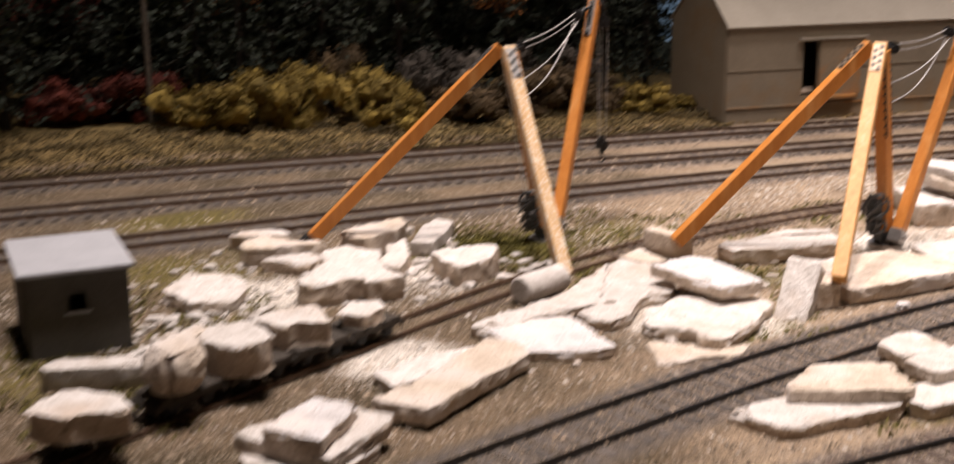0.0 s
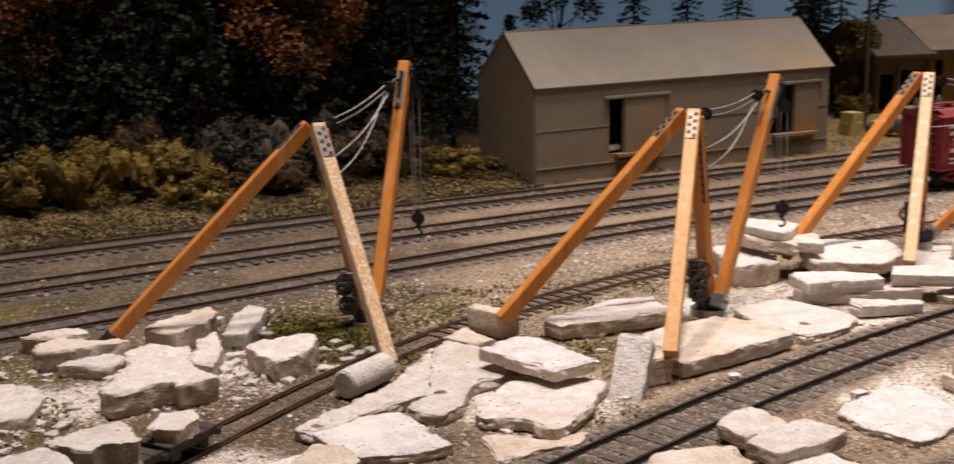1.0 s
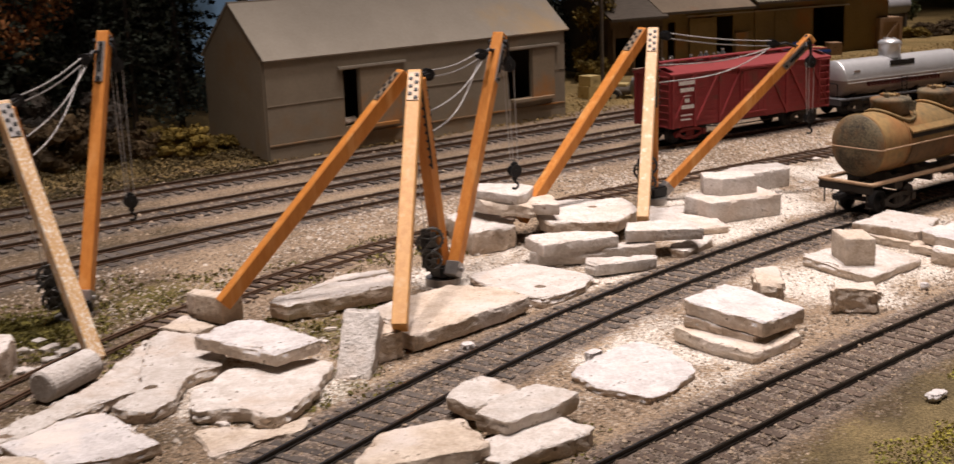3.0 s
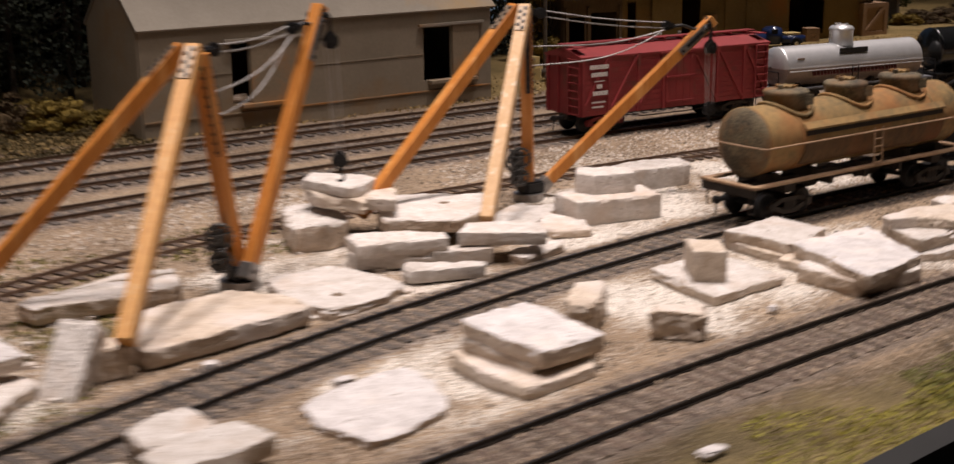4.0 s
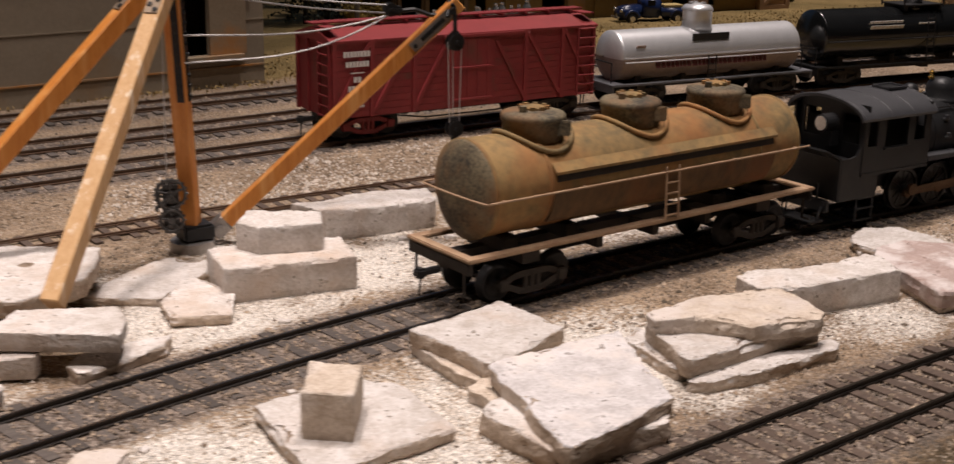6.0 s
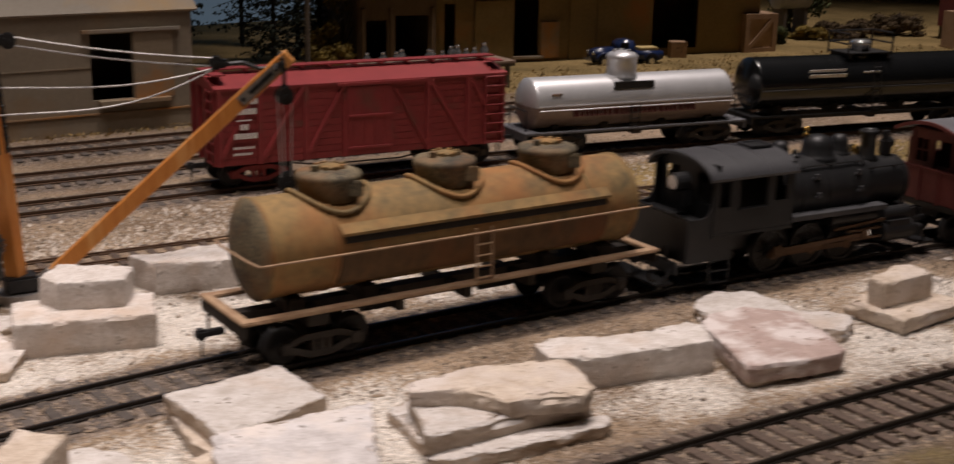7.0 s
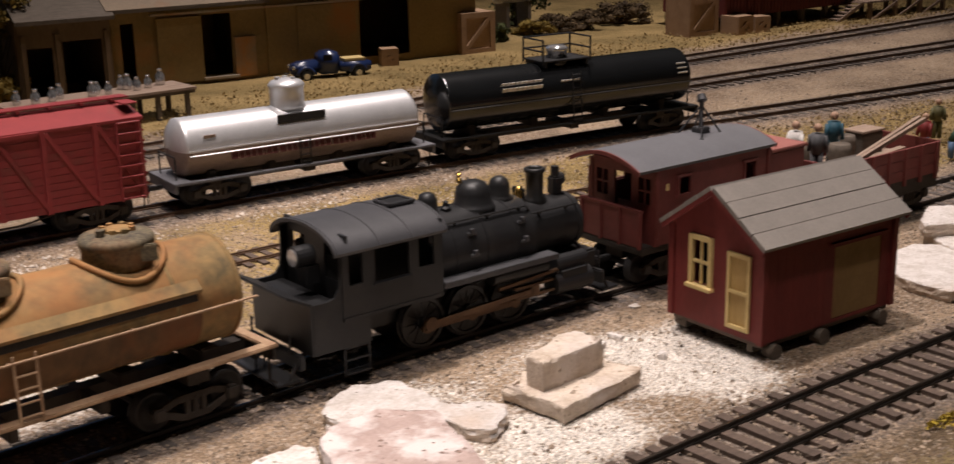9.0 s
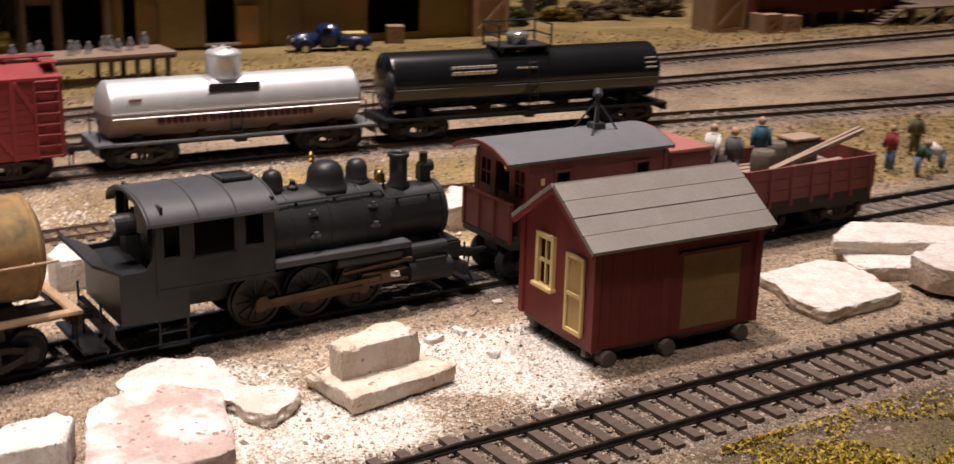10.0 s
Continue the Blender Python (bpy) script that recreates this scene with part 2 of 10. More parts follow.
CORRUG = mat("streaked_metal_roof", (0.46, 0.42, 0.36), (0.36, 0.31, 0.24), 0.6, 0.2, scale=50, fine=700, stain=(0.38, 0.22, 0.10), stain_scale=25, stain_at=(0.52, 0.7))
# near-black that stands in for shade inside buildings, vehicles and slots
DARK = mat("painted_interior_shade", (0.012, 0.011, 0.010), (0.008, 0.008, 0.007), 0.95, scale=100, bump=0)
CONC = mat("weathered_grey_shack_wall", (0.135, 0.125, 0.115), (0.095, 0.09, 0.08), 0.85, scale=80, fine=900, bump=0.3)
CONCROOF = mat("pale_grey_shack_roof", (0.42, 0.42, 0.44), (0.35, 0.35, 0.37), 0.75, scale=80, fine=900, bump=0.2)
CARWOOD = mat("grey_weathered_planks", (0.16, 0.13, 0.10), (0.09, 0.072, 0.056), 0.85, scale=120, fine=900, stretch=(1, 5, 5))
CARTWOOD = mat("dark_oily_cart_planks", (0.075, 0.060, 0.047), (0.035, 0.028, 0.022), 0.8, scale=120, fine=900, stretch=(1, 5, 5))
DOCKWOOD = mat("brown_grey_dock_planks", (0.34, 0.25, 0.19), (0.24, 0.17, 0.125), 0.85, scale=120, fine=900, stretch=(1, 5, 5))
CRATEWOOD = mat("raw_crate_wood", (0.42, 0.28, 0.18), (0.32, 0.20, 0.12), 0.8, scale=120, fine=900)
TRUCKBLUE = mat("dark_blue_truck_paint", (0.018, 0.035, 0.11), (0.014, 0.026, 0.085), 0.3, scale=200, bump=0.05, coat=0.4)
TRUCKGREY = mat("pale_grey_truck_paint", (0.34, 0.34, 0.34), (0.27, 0.27, 0.27), 0.4, scale=200, bump=0.05)
TYRE = mat("black_rubber", (0.02, 0.02, 0.02), None, 0.8, scale=300)
WHITE = mat("white_lettering", (0.75, 0.72, 0.68), (0.6, 0.57, 0.54), 0.7, scale=800, bump=0)
DARKRED = mat("dark_red_lettering", (0.085, 0.018, 0.016), (0.06, 0.013, 0.012), 0.7, scale=800, bump=0)
CHROME = mat("clear_silver_glassware", (0.75, 0.75, 0.75), (0.6, 0.6, 0.6), 0.15, 0.8, scale=600, bump=0)
BARK = mat("dark_bark", (0.055, 0.042, 0.032), (0.03, 0.023, 0.018), 0.95, scale=150, fine=900)


def leafmat(name, a, b, lo=0.55, hi=1.45):
    m = mat(name, a, b, 0.85, scale=60, fine=300, bump=0)
    nt = m.node_tree
    p = nt.nodes["Principled BSDF"]
    g = nt.nodes.new("ShaderNodeNewGeometry")
    hsv = nt.nodes.new("ShaderNodeHueSaturation")
    r = nt.nodes.new("ShaderNodeMapRange")
    nt.links.new(g.outputs["Random Per Island"], r.inputs[0])
    r.inputs[3].default_value, r.inputs[4].default_value = lo, hi
    src = p.inputs["Base Color"].links[0].from_socket
    nt.links.new(src, hsv.inputs["Color"])
    nt.links.new(r.outputs[0], hsv.inputs["Value"])
    nt.links.new(hsv.outputs[0], p.inputs["Base Color"])
    return m


SPRUCE = leafmat("dark_spruce_needles", (0.040, 0.048, 0.030), (0.024, 0.030, 0.021))
GREENLEAF = leafmat("dull_green_foliage", (0.075, 0.085, 0.025), (0.045, 0.055, 0.018))
OLIVE = leafmat("yellow_olive_foliage", (0.235, 0.160, 0.030), (0.15, 0.105, 0.022))
BROWNLEAF = leafmat("dry_brown_foliage", (0.105, 0.068, 0.030), (0.065, 0.042, 0.02))
RUSTLEAF = leafmat("rust_orange_foliage", (0.30, 0.125, 0.035), (0.19, 0.07, 0.022))
REDLEAF = leafmat("deep_red_foliage", (0.15, 0.030, 0.016), (0.085, 0.017, 0.011))
GREYBUSH = leafmat("grey_brown_brush", (0.095, 0.078, 0.062), (0.06, 0.05, 0.04))
TURF = leafmat("yellow_green_turf", (0.38, 0.325, 0.045), (0.20, 0.195, 0.042), 0.7, 1.3)
GOLDTURF = leafmat("golden_yellow_turf", (0.50, 0.36, 0.035), (0.30, 0.22, 0.035), 0.7, 1.3)
GREENTURF = leafmat("green_turf", (0.20, 0.20, 0.055), (0.15, 0.155, 0.045), 0.8, 1.25)
DRYGRASS = leafmat("dry_tan_grass", (0.35, 0.245, 0.10), (0.26, 0.18, 0.075))
SCRUB = leafmat("olive_brown_scrub", (0.125, 0.088, 0.032), (0.068, 0.052, 0.022))
MOSS = leafmat("olive_moss", (0.17, 0.145, 0.03), (0.10, 0.085, 0.02))

# ================= mesh helpers =================
def part(name, bm, material, parent=None, label="", smooth=False):
    me = bpy.data.meshes.new(name)
    bm.normal_update()
    bm.to_mesh(me)
    bm.free()
    me.materials.append(material)
    if smooth:
        for f in me.polygons:
            f.use_smooth = True
    ob = new(name, me)
    if parent is not None:
        ob.parent = parent
    if label:
        ob["label"] = label
    return ob


def thing(name, m, label, category, group="", kind=""):
    e = new(name)
    e.empty_display_size = 0.005
    e.matrix_world = m
    return tagged(e, label, category, group, kind)


def place(x, y, z, deg=0.0, tilt=0.0, lean=0.0):
    return pose(x, y, z, tilt, lean, deg)


def box(bm, x, y, z, sx, sy, sz, deg=0.0, bevel=0.0, m=None):
    """A box with its centre at x, y, z."""
    mm = (m or Matrix()) @ Matrix.Translation((x, y, z)) @ Matrix.Rotation(radians(deg), 4, "Z") @ Matrix.Diagonal((sx, sy, sz, 1))
    vs = bmesh.ops.create_cube(bm, size=1.0, matrix=mm)["verts"]
    if bevel:
        es = {e for v in vs for e in v.link_edges}
        bmesh.ops.bevel(bm, geom=list(es), offset=bevel, segments=2, affect="EDGES", clamp_overlap=True)


def rod(bm, a, b, r, seg=8, r2=None):
    a, b = Vector(a), Vector(b)
    d = b - a
    if d.length < 1e-7:
        return
    m = Matrix.Translation((a + b) / 2) @ d.to_track_quat("Z", "Y").to_matrix().to_4x4()
    bmesh.ops.create_cone(bm, cap_ends=True, segments=seg, radius1=r, radius2=r if r2 is None else r2, depth=d.length, matrix=m)


def wire(bm, pts, r, seg=6):
    """One bent round bar through the points; closed when the ends meet."""
    pts = [Vector(p) for p in pts]
    loop = (pts[0] - pts[-1]).length < 1e-6
    if loop:
        pts = pts[:-1]
    n = len(pts)
    rings = []
    side = None
    for i, p in enumerate(pts):
        a = pts[i - 1] if i or loop else p
        c = pts[(i + 1) % n] if i < n - 1 or loop else p
        t = (c - a).normalized()
        if side is None:
            side = t.orthogonal().normalized()
        side = (side - t * side.dot(t)).normalized()
        up = t.cross(side)
        rings.append([bm.verts.new(p + (side * math.cos(2 * math.pi * k / seg) + up * math.sin(2 * math.pi * k / seg)) * r) for k in range(seg)])
    for i in range(n if loop else n - 1):
        p, q = rings[i], rings[(i + 1) % n]
        sh = min(range(seg), key=lambda s: (p[0].co - q[s].co).length) if loop and i == n - 1 else 0
        for k in range(seg):
            bm.faces.new((p[k], p[(k + 1) % seg], q[(k + 1 + sh) % seg], q[(k + sh) % seg]))
    if not loop:
        bm.faces.new(rings[0][::-1])
        bm.faces.new(rings[-1])
    bmesh.ops.recalc_face_normals(bm, faces=bm.faces)


def beam(bm, a, b, w, h, m=None):
    """A square bar from a to b."""
    a, b = Vector(a), Vector(b)
    d = b - a
    mm = Matrix.Translation((a + b) / 2) @ d.to_track_quat("Z", "Y").to_matrix().to_4x4() @ Matrix.Diagonal((w, h, d.length, 1))
    vs = bmesh.ops.create_cube(bm, size=1.0, matrix=mm)["verts"]
    es = {e for v in vs for e in v.link_edges}
    bmesh.ops.bevel(bm, geom=list(es), offset=min(w, h) * 0.06, segments=1, affect="EDGES")


def lathe(bm, prof, seg=24, m=None):
    """Turns (radius, height) points round z."""
    m = m or Matrix()
    rings = []
    for r, z in prof:
        rings.append([bm.verts.new(m @ Vector((r * math.cos(2 * math.pi * i / seg), r * math.sin(2 * math.pi * i / seg), z))) for i in range(seg)])
    for p, q in zip(rings, rings[1:]):
        for i in range(seg):
            bm.faces.new((p[i], p[(i + 1) % seg], q[(i + 1) % seg], q[i]))
    bm.faces.new(rings[0][::-1])
    bm.faces.new(rings[-1])


def prism(bm, prof, x0, x1):
    """A closed (y, z) outline drawn out along x."""
    a = [bm.verts.new((x0, y, z)) for y, z in prof]
    b = [bm.verts.new((x1, y, z)) for y, z in prof]
    n = len(prof)
    for i in range(n):
        bm.faces.new((a[i], a[(i + 1) % n], b[(i + 1) % n], b[i]))
    bm.faces.new(a[::-1])
    bm.faces.new(b)
    bmesh.ops.recalc_face_normals(bm, faces=bm.faces)


XAXIS = Matrix.Rotation(radians(90), 4, "Y")

# ================= tracks in plan =================
def front_y(x):
    return 0.1837 + 0.6566 * x - 0.2743 * x * x if x < 0.75 else 0.5218 + 0.245 * (x - 0.75)


def mid_y(x):
    return 0.2308 + 1.1013 * x - 1.1765 * x * x + 0.5689 * x ** 3 if x < 0.75 else 0.6350 + 0.297 * (x - 0.75)


def side_y(x):
    if x < -0.02:
        return 0.3497 + 1.42 * (x + 0.02)
    return 0.381 + 1.483 * x - 4.037 * x ** 2 + 6.46 * x ** 3 - 3.956 * x ** 4 if x < 0.62 else 0.7008 + 0.18 * (x - 0.62)


def main3_y(x):
    return 0.5337 + 0.5552 * x - 0.1626 * x ** 2 - 0.3492 * x ** 3 + 0.256 * x ** 4


def main2_y(x):
    return 0.5961 + 0.4817 * x - 0.1451 * x ** 2 - 0.0606 * x ** 3 + 0.0572 * x ** 4


def main1_y(x):
    return 0.653 + 0.4525 * x - 0.0988 * x ** 2 - 0.0725 * x ** 3 + 0.0693 * x ** 4


TRACKS = [(front_y, 0.0165), (mid_y, 0.0165), (side_y, 0.0105), (main3_y, 0.0165), (main2_y, 0.0165), (main1_y, 0.0165)]


def lift(x, y):
    """Raises the land a little towards and behind the main line, to fit the camera's view."""
    d = y - main3_y(x)
    k = min(1.0, max(0.0, (d + 0.052) / 0.036))
    return min(0.006, max(0.002, 0.002 + 0.0088 * (x - 0.3))) * k * k * (3 - 2 * k) + 0.028 * min(0.15, max(0.0, d - 0.012))


def slope(f, x):
    return math.atan2(f(x + 0.002) - f(x - 0.002), 0.004)


def on_track(f, x, side=0.0, z=0.0045, flip=False):
    a = slope(f, x)
    return pose(x - side * math.sin(a), f(x) + side * math.cos(a), z + lift(x, f(x)), 0, 0, math.degrees(a) + (180 if flip else 0))


def edge_y(x):
    """The front edge of the layout board."""
    return 0.0640 + 0.955 * x - 0.72 * x * x if x < 0.45 else 0.3480 + 0.20 * (x - 0.45)


def back_y(x):
    return 1.10 + 0.40 * x


# ================= ground =================
WHITE_SPOTS = [(0.20, 0.475, 0.045), (0.25, 0.44, 0.03), (0.335, 0.545, 0.05), (0.29, 0.52, 0.04), (0.212, 0.371, 0.036), (0.289, 0.424, 0.042), (0.33, 0.44, 0.035), (0.39, 0.455, 0.03),
               (0.55, 0.505, 0.037), (0.600, 0.525, 0.026), (-0.025, 0.43, 0.030), (-0.06, 0.40, 0.022), (0.08, 0.40, 0.04), (-0.01, 0.335, 0.02), (0.42, 0.60, 0.05), (0.60, 0.63, 0.03), (0.48, 0.475, 0.025), (0.575, 0.530, 0.028), (0.52, 0.49, 0.03)]


def zone(x, y):
    """How much of ballast, chalk dust, turf and field grass lies at a place."""
    bal = 0.0
    for f, g in TRACKS:
        d = abs(y - f(x)) * math.cos(slope(f, x))
        w = 0.012 if g < 0.012 else 0.022
        bal = max(bal, min(1.0 if g > 0.012 else 0.22, max(0.0, (w - d) / 0.008)))
    n = noise.noise(Vector((x * 30, y * 30, 0.3))) * 0.5 + noise.noise(Vector((x * 90, y * 90, 4.1))) * 0.3
    chalk = 0.0
    for cx, cy, r in WHITE_SPOTS:
        chalk = max(chalk, 1.25 - math.hypot(x - cx, y - cy) / r + n * 1.6)
    chalk = min(1.0, max(0.0, chalk)) * (1 - 0.85 * bal)
    d = front_y(x) - 0.034 - y
    turf = min(1.0, max(0.0, d / 0.022 + 0.6 + n * 1.2))
    d2 = y - main1_y(x) - 0.030
    field = min(1.0, max(0.0, d2 / 0.02 + n))
    strip = min(1.0, (main3_y(x) - 0.020 - y) / 0.012, (y - mid_y(x) - 0.026) / 0.012, (x - 0.47) / 0.06)
    field = max(field, min(1.0, max(0.0, strip + n)))
    moss = 0.0
    for cx, cy, r in ((0.012, 0.468, 0.035), (-0.10, 0.43, 0.05), (-0.13, 0.50, 0.05), (-0.06, 0.37, 0.03), (0.06, 0.50, 0.03), (-0.11, 0.33, 0.04), (0.10, 0.375, 0.03), (0.15, 0.30, 0.03), (0.12, 0.43, 0.03)):
        moss = max(moss, 1.0 - math.hypot(x - cx, y - cy) / r + n)
    soil = min(1.0, max(0.0, (0.10 - x) / 0.07 + n * 0.8)) if y < main1_y(x) + 0.03 else 0.0
    soil = max(soil, min(1.0, max(0.0, (front_y(x) - 0.014 - y) / 0.012 + n * 0.6)))
    return bal, chalk, turf, field, min(1.0, max(0.0, moss)) * (1 - bal), soil


def ground_z(x, y):
    z = 0.0016 + 0.0008 * noise.noise(Vector((x * 22, y * 22, 0))) + 0.0004 * noise.noise(Vector((x * 120, y * 120, 2)))
    d2 = y - main1_y(x) - 0.03
    if d2 > 0 and x < 0.15:
        z += min(0.014, d2 * 0.09) * min(1, (0.15 - x) / 0.08)
    return z + lift(x, y)


def build_ground():
    x0, x1, step = -0.42, 1.45, 0.0045
    nx = int((x1 - x0) / step)
    rows = 250
    verts, faces, att = [], [], []
    for i in range(nx + 1):
        x = x0 + i * step
        ya, yb = edge_y(x), back_y(x) + 0.05
        for j in range(rows + 1):
            y = ya + (yb - ya) * (j / rows) ** 1.25
            b, c, t, fl, ms, so = zone(x, y)
            low = 0.0010 * min(1.0, max(0.0, (x - 0.42) / 0.12)) if abs(y - front_y(x)) < 0.024 else 0.0
            z = ground_z(x, y) * (1 - b) + (0.0023 - low + lift(x, y) + 0.0003 * noise.noise(Vector((x * 300, y * 300, 8)))) * b + 0.0008 * t
            verts.append((x, y, z))
            att.append((b, c, t, fl, ms, so))
    for i in range(nx):
        for j in range(rows):
            a = i * (rows + 1) + j
            faces.append((a, a + rows + 1, a + rows + 2, a + 1))
    me = bpy.data.meshes.new("ground")
    me.from_pydata(verts, [], faces)
    for k, nm in enumerate(("ballast", "chalk", "turf", "field", "moss", "soil")):
        layer = me.attributes.new(nm, "FLOAT", "POINT")
        layer.data.foreach_set("value", [v[k] for v in att])
    for f in me.polygons:
        f.use_smooth = True
    ob = new("ground", me)
    m = bpy.data.materials.new("layout_ground")
    m.use_nodes = True
    nt = m.node_tree
    N, L = nt.nodes, nt.links
    p = N["Principled BSDF"]
    p.inputs["Roughness"].default_value = 0.95
    p.inputs["Specular IOR Level"].default_value = 0.2
    tc = N.new("ShaderNodeTexCoord")

    def tex(kind, sc):
        n = N.new(kind)
        n.inputs["Scale"].default_value = sc
        L.new(tc.outputs["Object"], n.inputs["Vector"])
        return n

    vor = tex("ShaderNodeTexVoronoi", 1050.0)
    vor2 = tex("ShaderNodeTexVoronoi", 680.0)
    big = tex("ShaderNodeTexNoise", 28.0)
    big.inputs["Detail"].default_value = 6
    fine = tex("ShaderNodeTexNoise", 1500.0)

    def blend(a, b, fac):
        mx = N.new("ShaderNodeMix")
        mx.data_type = "RGBA"
        for key, v in (("A", a), ("B", b)):
            if isinstance(v, tuple):
                mx.inputs[key].default_value = (*v, 1)
            else:
                L.new(v, mx.inputs[key])
        if isinstance(fac, float):
            mx.inputs["Factor"].default_value = fac
        else:
            L.new(fac, mx.inputs["Factor"])
        return mx.outputs["Result"]

    def span(v, a, b):
        r = N.new("ShaderNodeMapRange")
        L.new(v, r.inputs[0])
        r.inputs[1].default_value, r.inputs[2].default_value = a, b
        return r.outputs[0]

    sep = N.new("ShaderNodeSeparateColor")
    L.new(vor.outputs["Color"], sep.inputs[0])
    sep2 = N.new("ShaderNodeSeparateColor")
    L.new(vor2.outputs["Color"], sep2.inputs[0])
    dirt = blend((0.25, 0.178, 0.118), (0.44, 0.325, 0.22), span(big.outputs[0], 0.38, 0.62))
    dirt = blend(dirt, (0.50, 0.41, 0.325), span(sep.outputs[0], 0.60, 1.1))
    dirt = blend(dirt, (0.15, 0.11, 0.07), span(sep.outputs[1], 0.76, 1.15))
    bal = blend((0.180, 0.140, 0.112), (0.37, 0.300, 0.245), span(sep2.outputs[0], 0.2, 1.0))
    bal = blend(bal, (0.08, 0.065, 0.055), span(sep.outputs[2], 0.6, 1.0))
    chalk = blend((0.71, 0.635, 0.55), (0.84, 0.78, 0.705), span(sep.outputs[1], 0.0, 0.7))
    turf = blend((0.15, 0.115, 0.060), (0.27, 0.205, 0.10), span(big.outputs[0], 0.4, 0.62))
    field = blend((0.25, 0.18, 0.075), (0.41, 0.29, 0.125), span(big.outputs[0], 0.36, 0.62))
    moss = blend((0.10, 0.085, 0.03), (0.20, 0.155, 0.05), span(sep.outputs[0], 0.2, 0.8))

    def attr(nm):
        a = N.new("ShaderNodeAttribute")
        a.attribute_name = nm
        return a.outputs["Fac"]

    def ragged(nm):
        s = N.new("ShaderNodeMath")
        s.operation = "ADD"
        L.new(attr(nm), s.inputs[0])
        w = N.new("ShaderNodeMath")
        w.operation = "MULTIPLY_ADD"
        L.new(sep.outputs[0], w.inputs[0])
        w.inputs[1].default_value, w.inputs[2].default_value = 0.5, -0.25
        L.new(w.outputs[0], s.inputs[1])
        return span(s.outputs[0], 0.25, 0.75)

    soil = blend((0.085, 0.062, 0.036), (0.19, 0.135, 0.085), span(big.outputs[0], 0.36, 0.62))
    soil = blend(soil, (0.42, 0.35, 0.27), span(sep.outputs[2], 0.78, 1.1))
    bal = blend(bal, (0.145, 0.118, 0.095), ragged("soil"))
    dirt = blend(dirt, soil, ragged("soil"))
    col = blend(dirt, field, ragged("field"))
    col = blend(col, moss, ragged("moss"))
    col = blend(col, turf, ragged("turf"))
    col = blend(col, bal, ragged("ballast"))
    col = blend(col, chalk, ragged("chalk"))
    grain = N.new("ShaderNodeHueSaturation")
    L.new(col, grain.inputs["Color"])
    gv = N.new("ShaderNodeMapRange")
    L.new(fine.outputs[0], gv.inputs[0])
    gv.inputs[1].default_value, gv.inputs[2].default_value, gv.inputs[3].default_value, gv.inputs[4].default_value = 0.32, 0.68, 0.62, 1.32
    L.new(gv.outputs[0], grain.inputs["Value"])
    L.new(grain.outputs[0], p.inputs["Base Color"])
    bp = N.new("ShaderNodeBump")
    bp.inputs["Strength"].default_value, bp.inputs["Distance"].default_value = 1.0, 0.0011
    L.new(vor.outputs["Distance"], bp.inputs["Height"])
    bp.invert = True
    bp2 = N.new("ShaderNodeBump")
    bp2.inputs["Strength"].default_value, bp2.inputs["Distance"].default_value = 0.5, 0.0005
    L.new(fine.outputs[0], bp2.inputs["Height"])
    L.new(bp.outputs[0], bp2.inputs["Normal"])
    L.new(bp2.outputs[0], p.inputs["Normal"])
    me.materials.append(m)
    return tagged(ob, "tan gravel layout ground with ballast, chalk dust and turf", "ground", kind="structure")


build_ground()

# ================= room, backdrop, layout edge =================
# made-up room out of view; its wall tone was set for bounced light
PLAINWALL = mat("plain_room_wall", (0.42, 0.39, 0.36), (0.38, 0.35, 0.32), 0.9, scale=3, fine=60, bump=0.1)
FASCIA = mat("black_fascia_board", (0.018, 0.018, 0.018), (0.012, 0.012, 0.012), 0.6, scale=40)
for nm, c, s in (("wall_west", (-2.5, 0.5, 0.2), (0.1, 6.2, 2.8)), ("wall_east", (3.5, 0.5, 0.2), (0.1, 6.2, 2.8)), ("wall_south", (0.5, -2.5, 0.2), (5.9, 0.1, 2.8)), ("wall_north", (0.5, 3.5, 0.2), (5.9, 0.1, 2.8)),
                 ("floor", (0.5, 0.5, -1.15), (6.1, 6.1, 0.1)), ("ceiling", (0.5, 0.5, 1.65), (6.1, 6.1, 0.1))):
    bm = bmesh.new()
    box(bm, *c, *s)
    tagged(part(nm, bm, PLAINWALL), "plain dim beige room surface out of view", nm.split("_")[0], kind="structure")

bm = bmesh.new()
prev = None
for i in range(160):
    x = -0.42 + i * 1.87 / 159
    y = edge_y(x)
    ring = [bm.verts.new((x, y + dy, z)) for dy, z in ((0.004, -0.12), (0.004, 0.0045), (-0.004, 0.0045), (-0.004, -0.12))]
    if prev:
        for k in range(3):
            bm.faces.new((prev[k], ring[k], ring[k + 1], prev[k + 1]))
    prev = ring
tagged(part("fascia", bm, FASCIA), "curved black fascia board along the layout edge", "fascia", kind="structure")

SKY = bpy.data.materials.new("glowing_painted_sky")
SKY.use_nodes = True
nt = SKY.node_tree
tc = nt.nodes.new("ShaderNodeTexCoord")
sx = nt.nodes.new("ShaderNodeSeparateXYZ")
nt.links.new(tc.outputs["Object"], sx.inputs[0])
cr = nt.nodes.new("ShaderNodeValToRGB")
mr = nt.nodes.new("ShaderNodeMapRange")
mr.inputs[1].default_value, mr.inputs[2].default_value = 0.02, 0.30
nt.links.new(sx.outputs["Z"], mr.inputs[0])
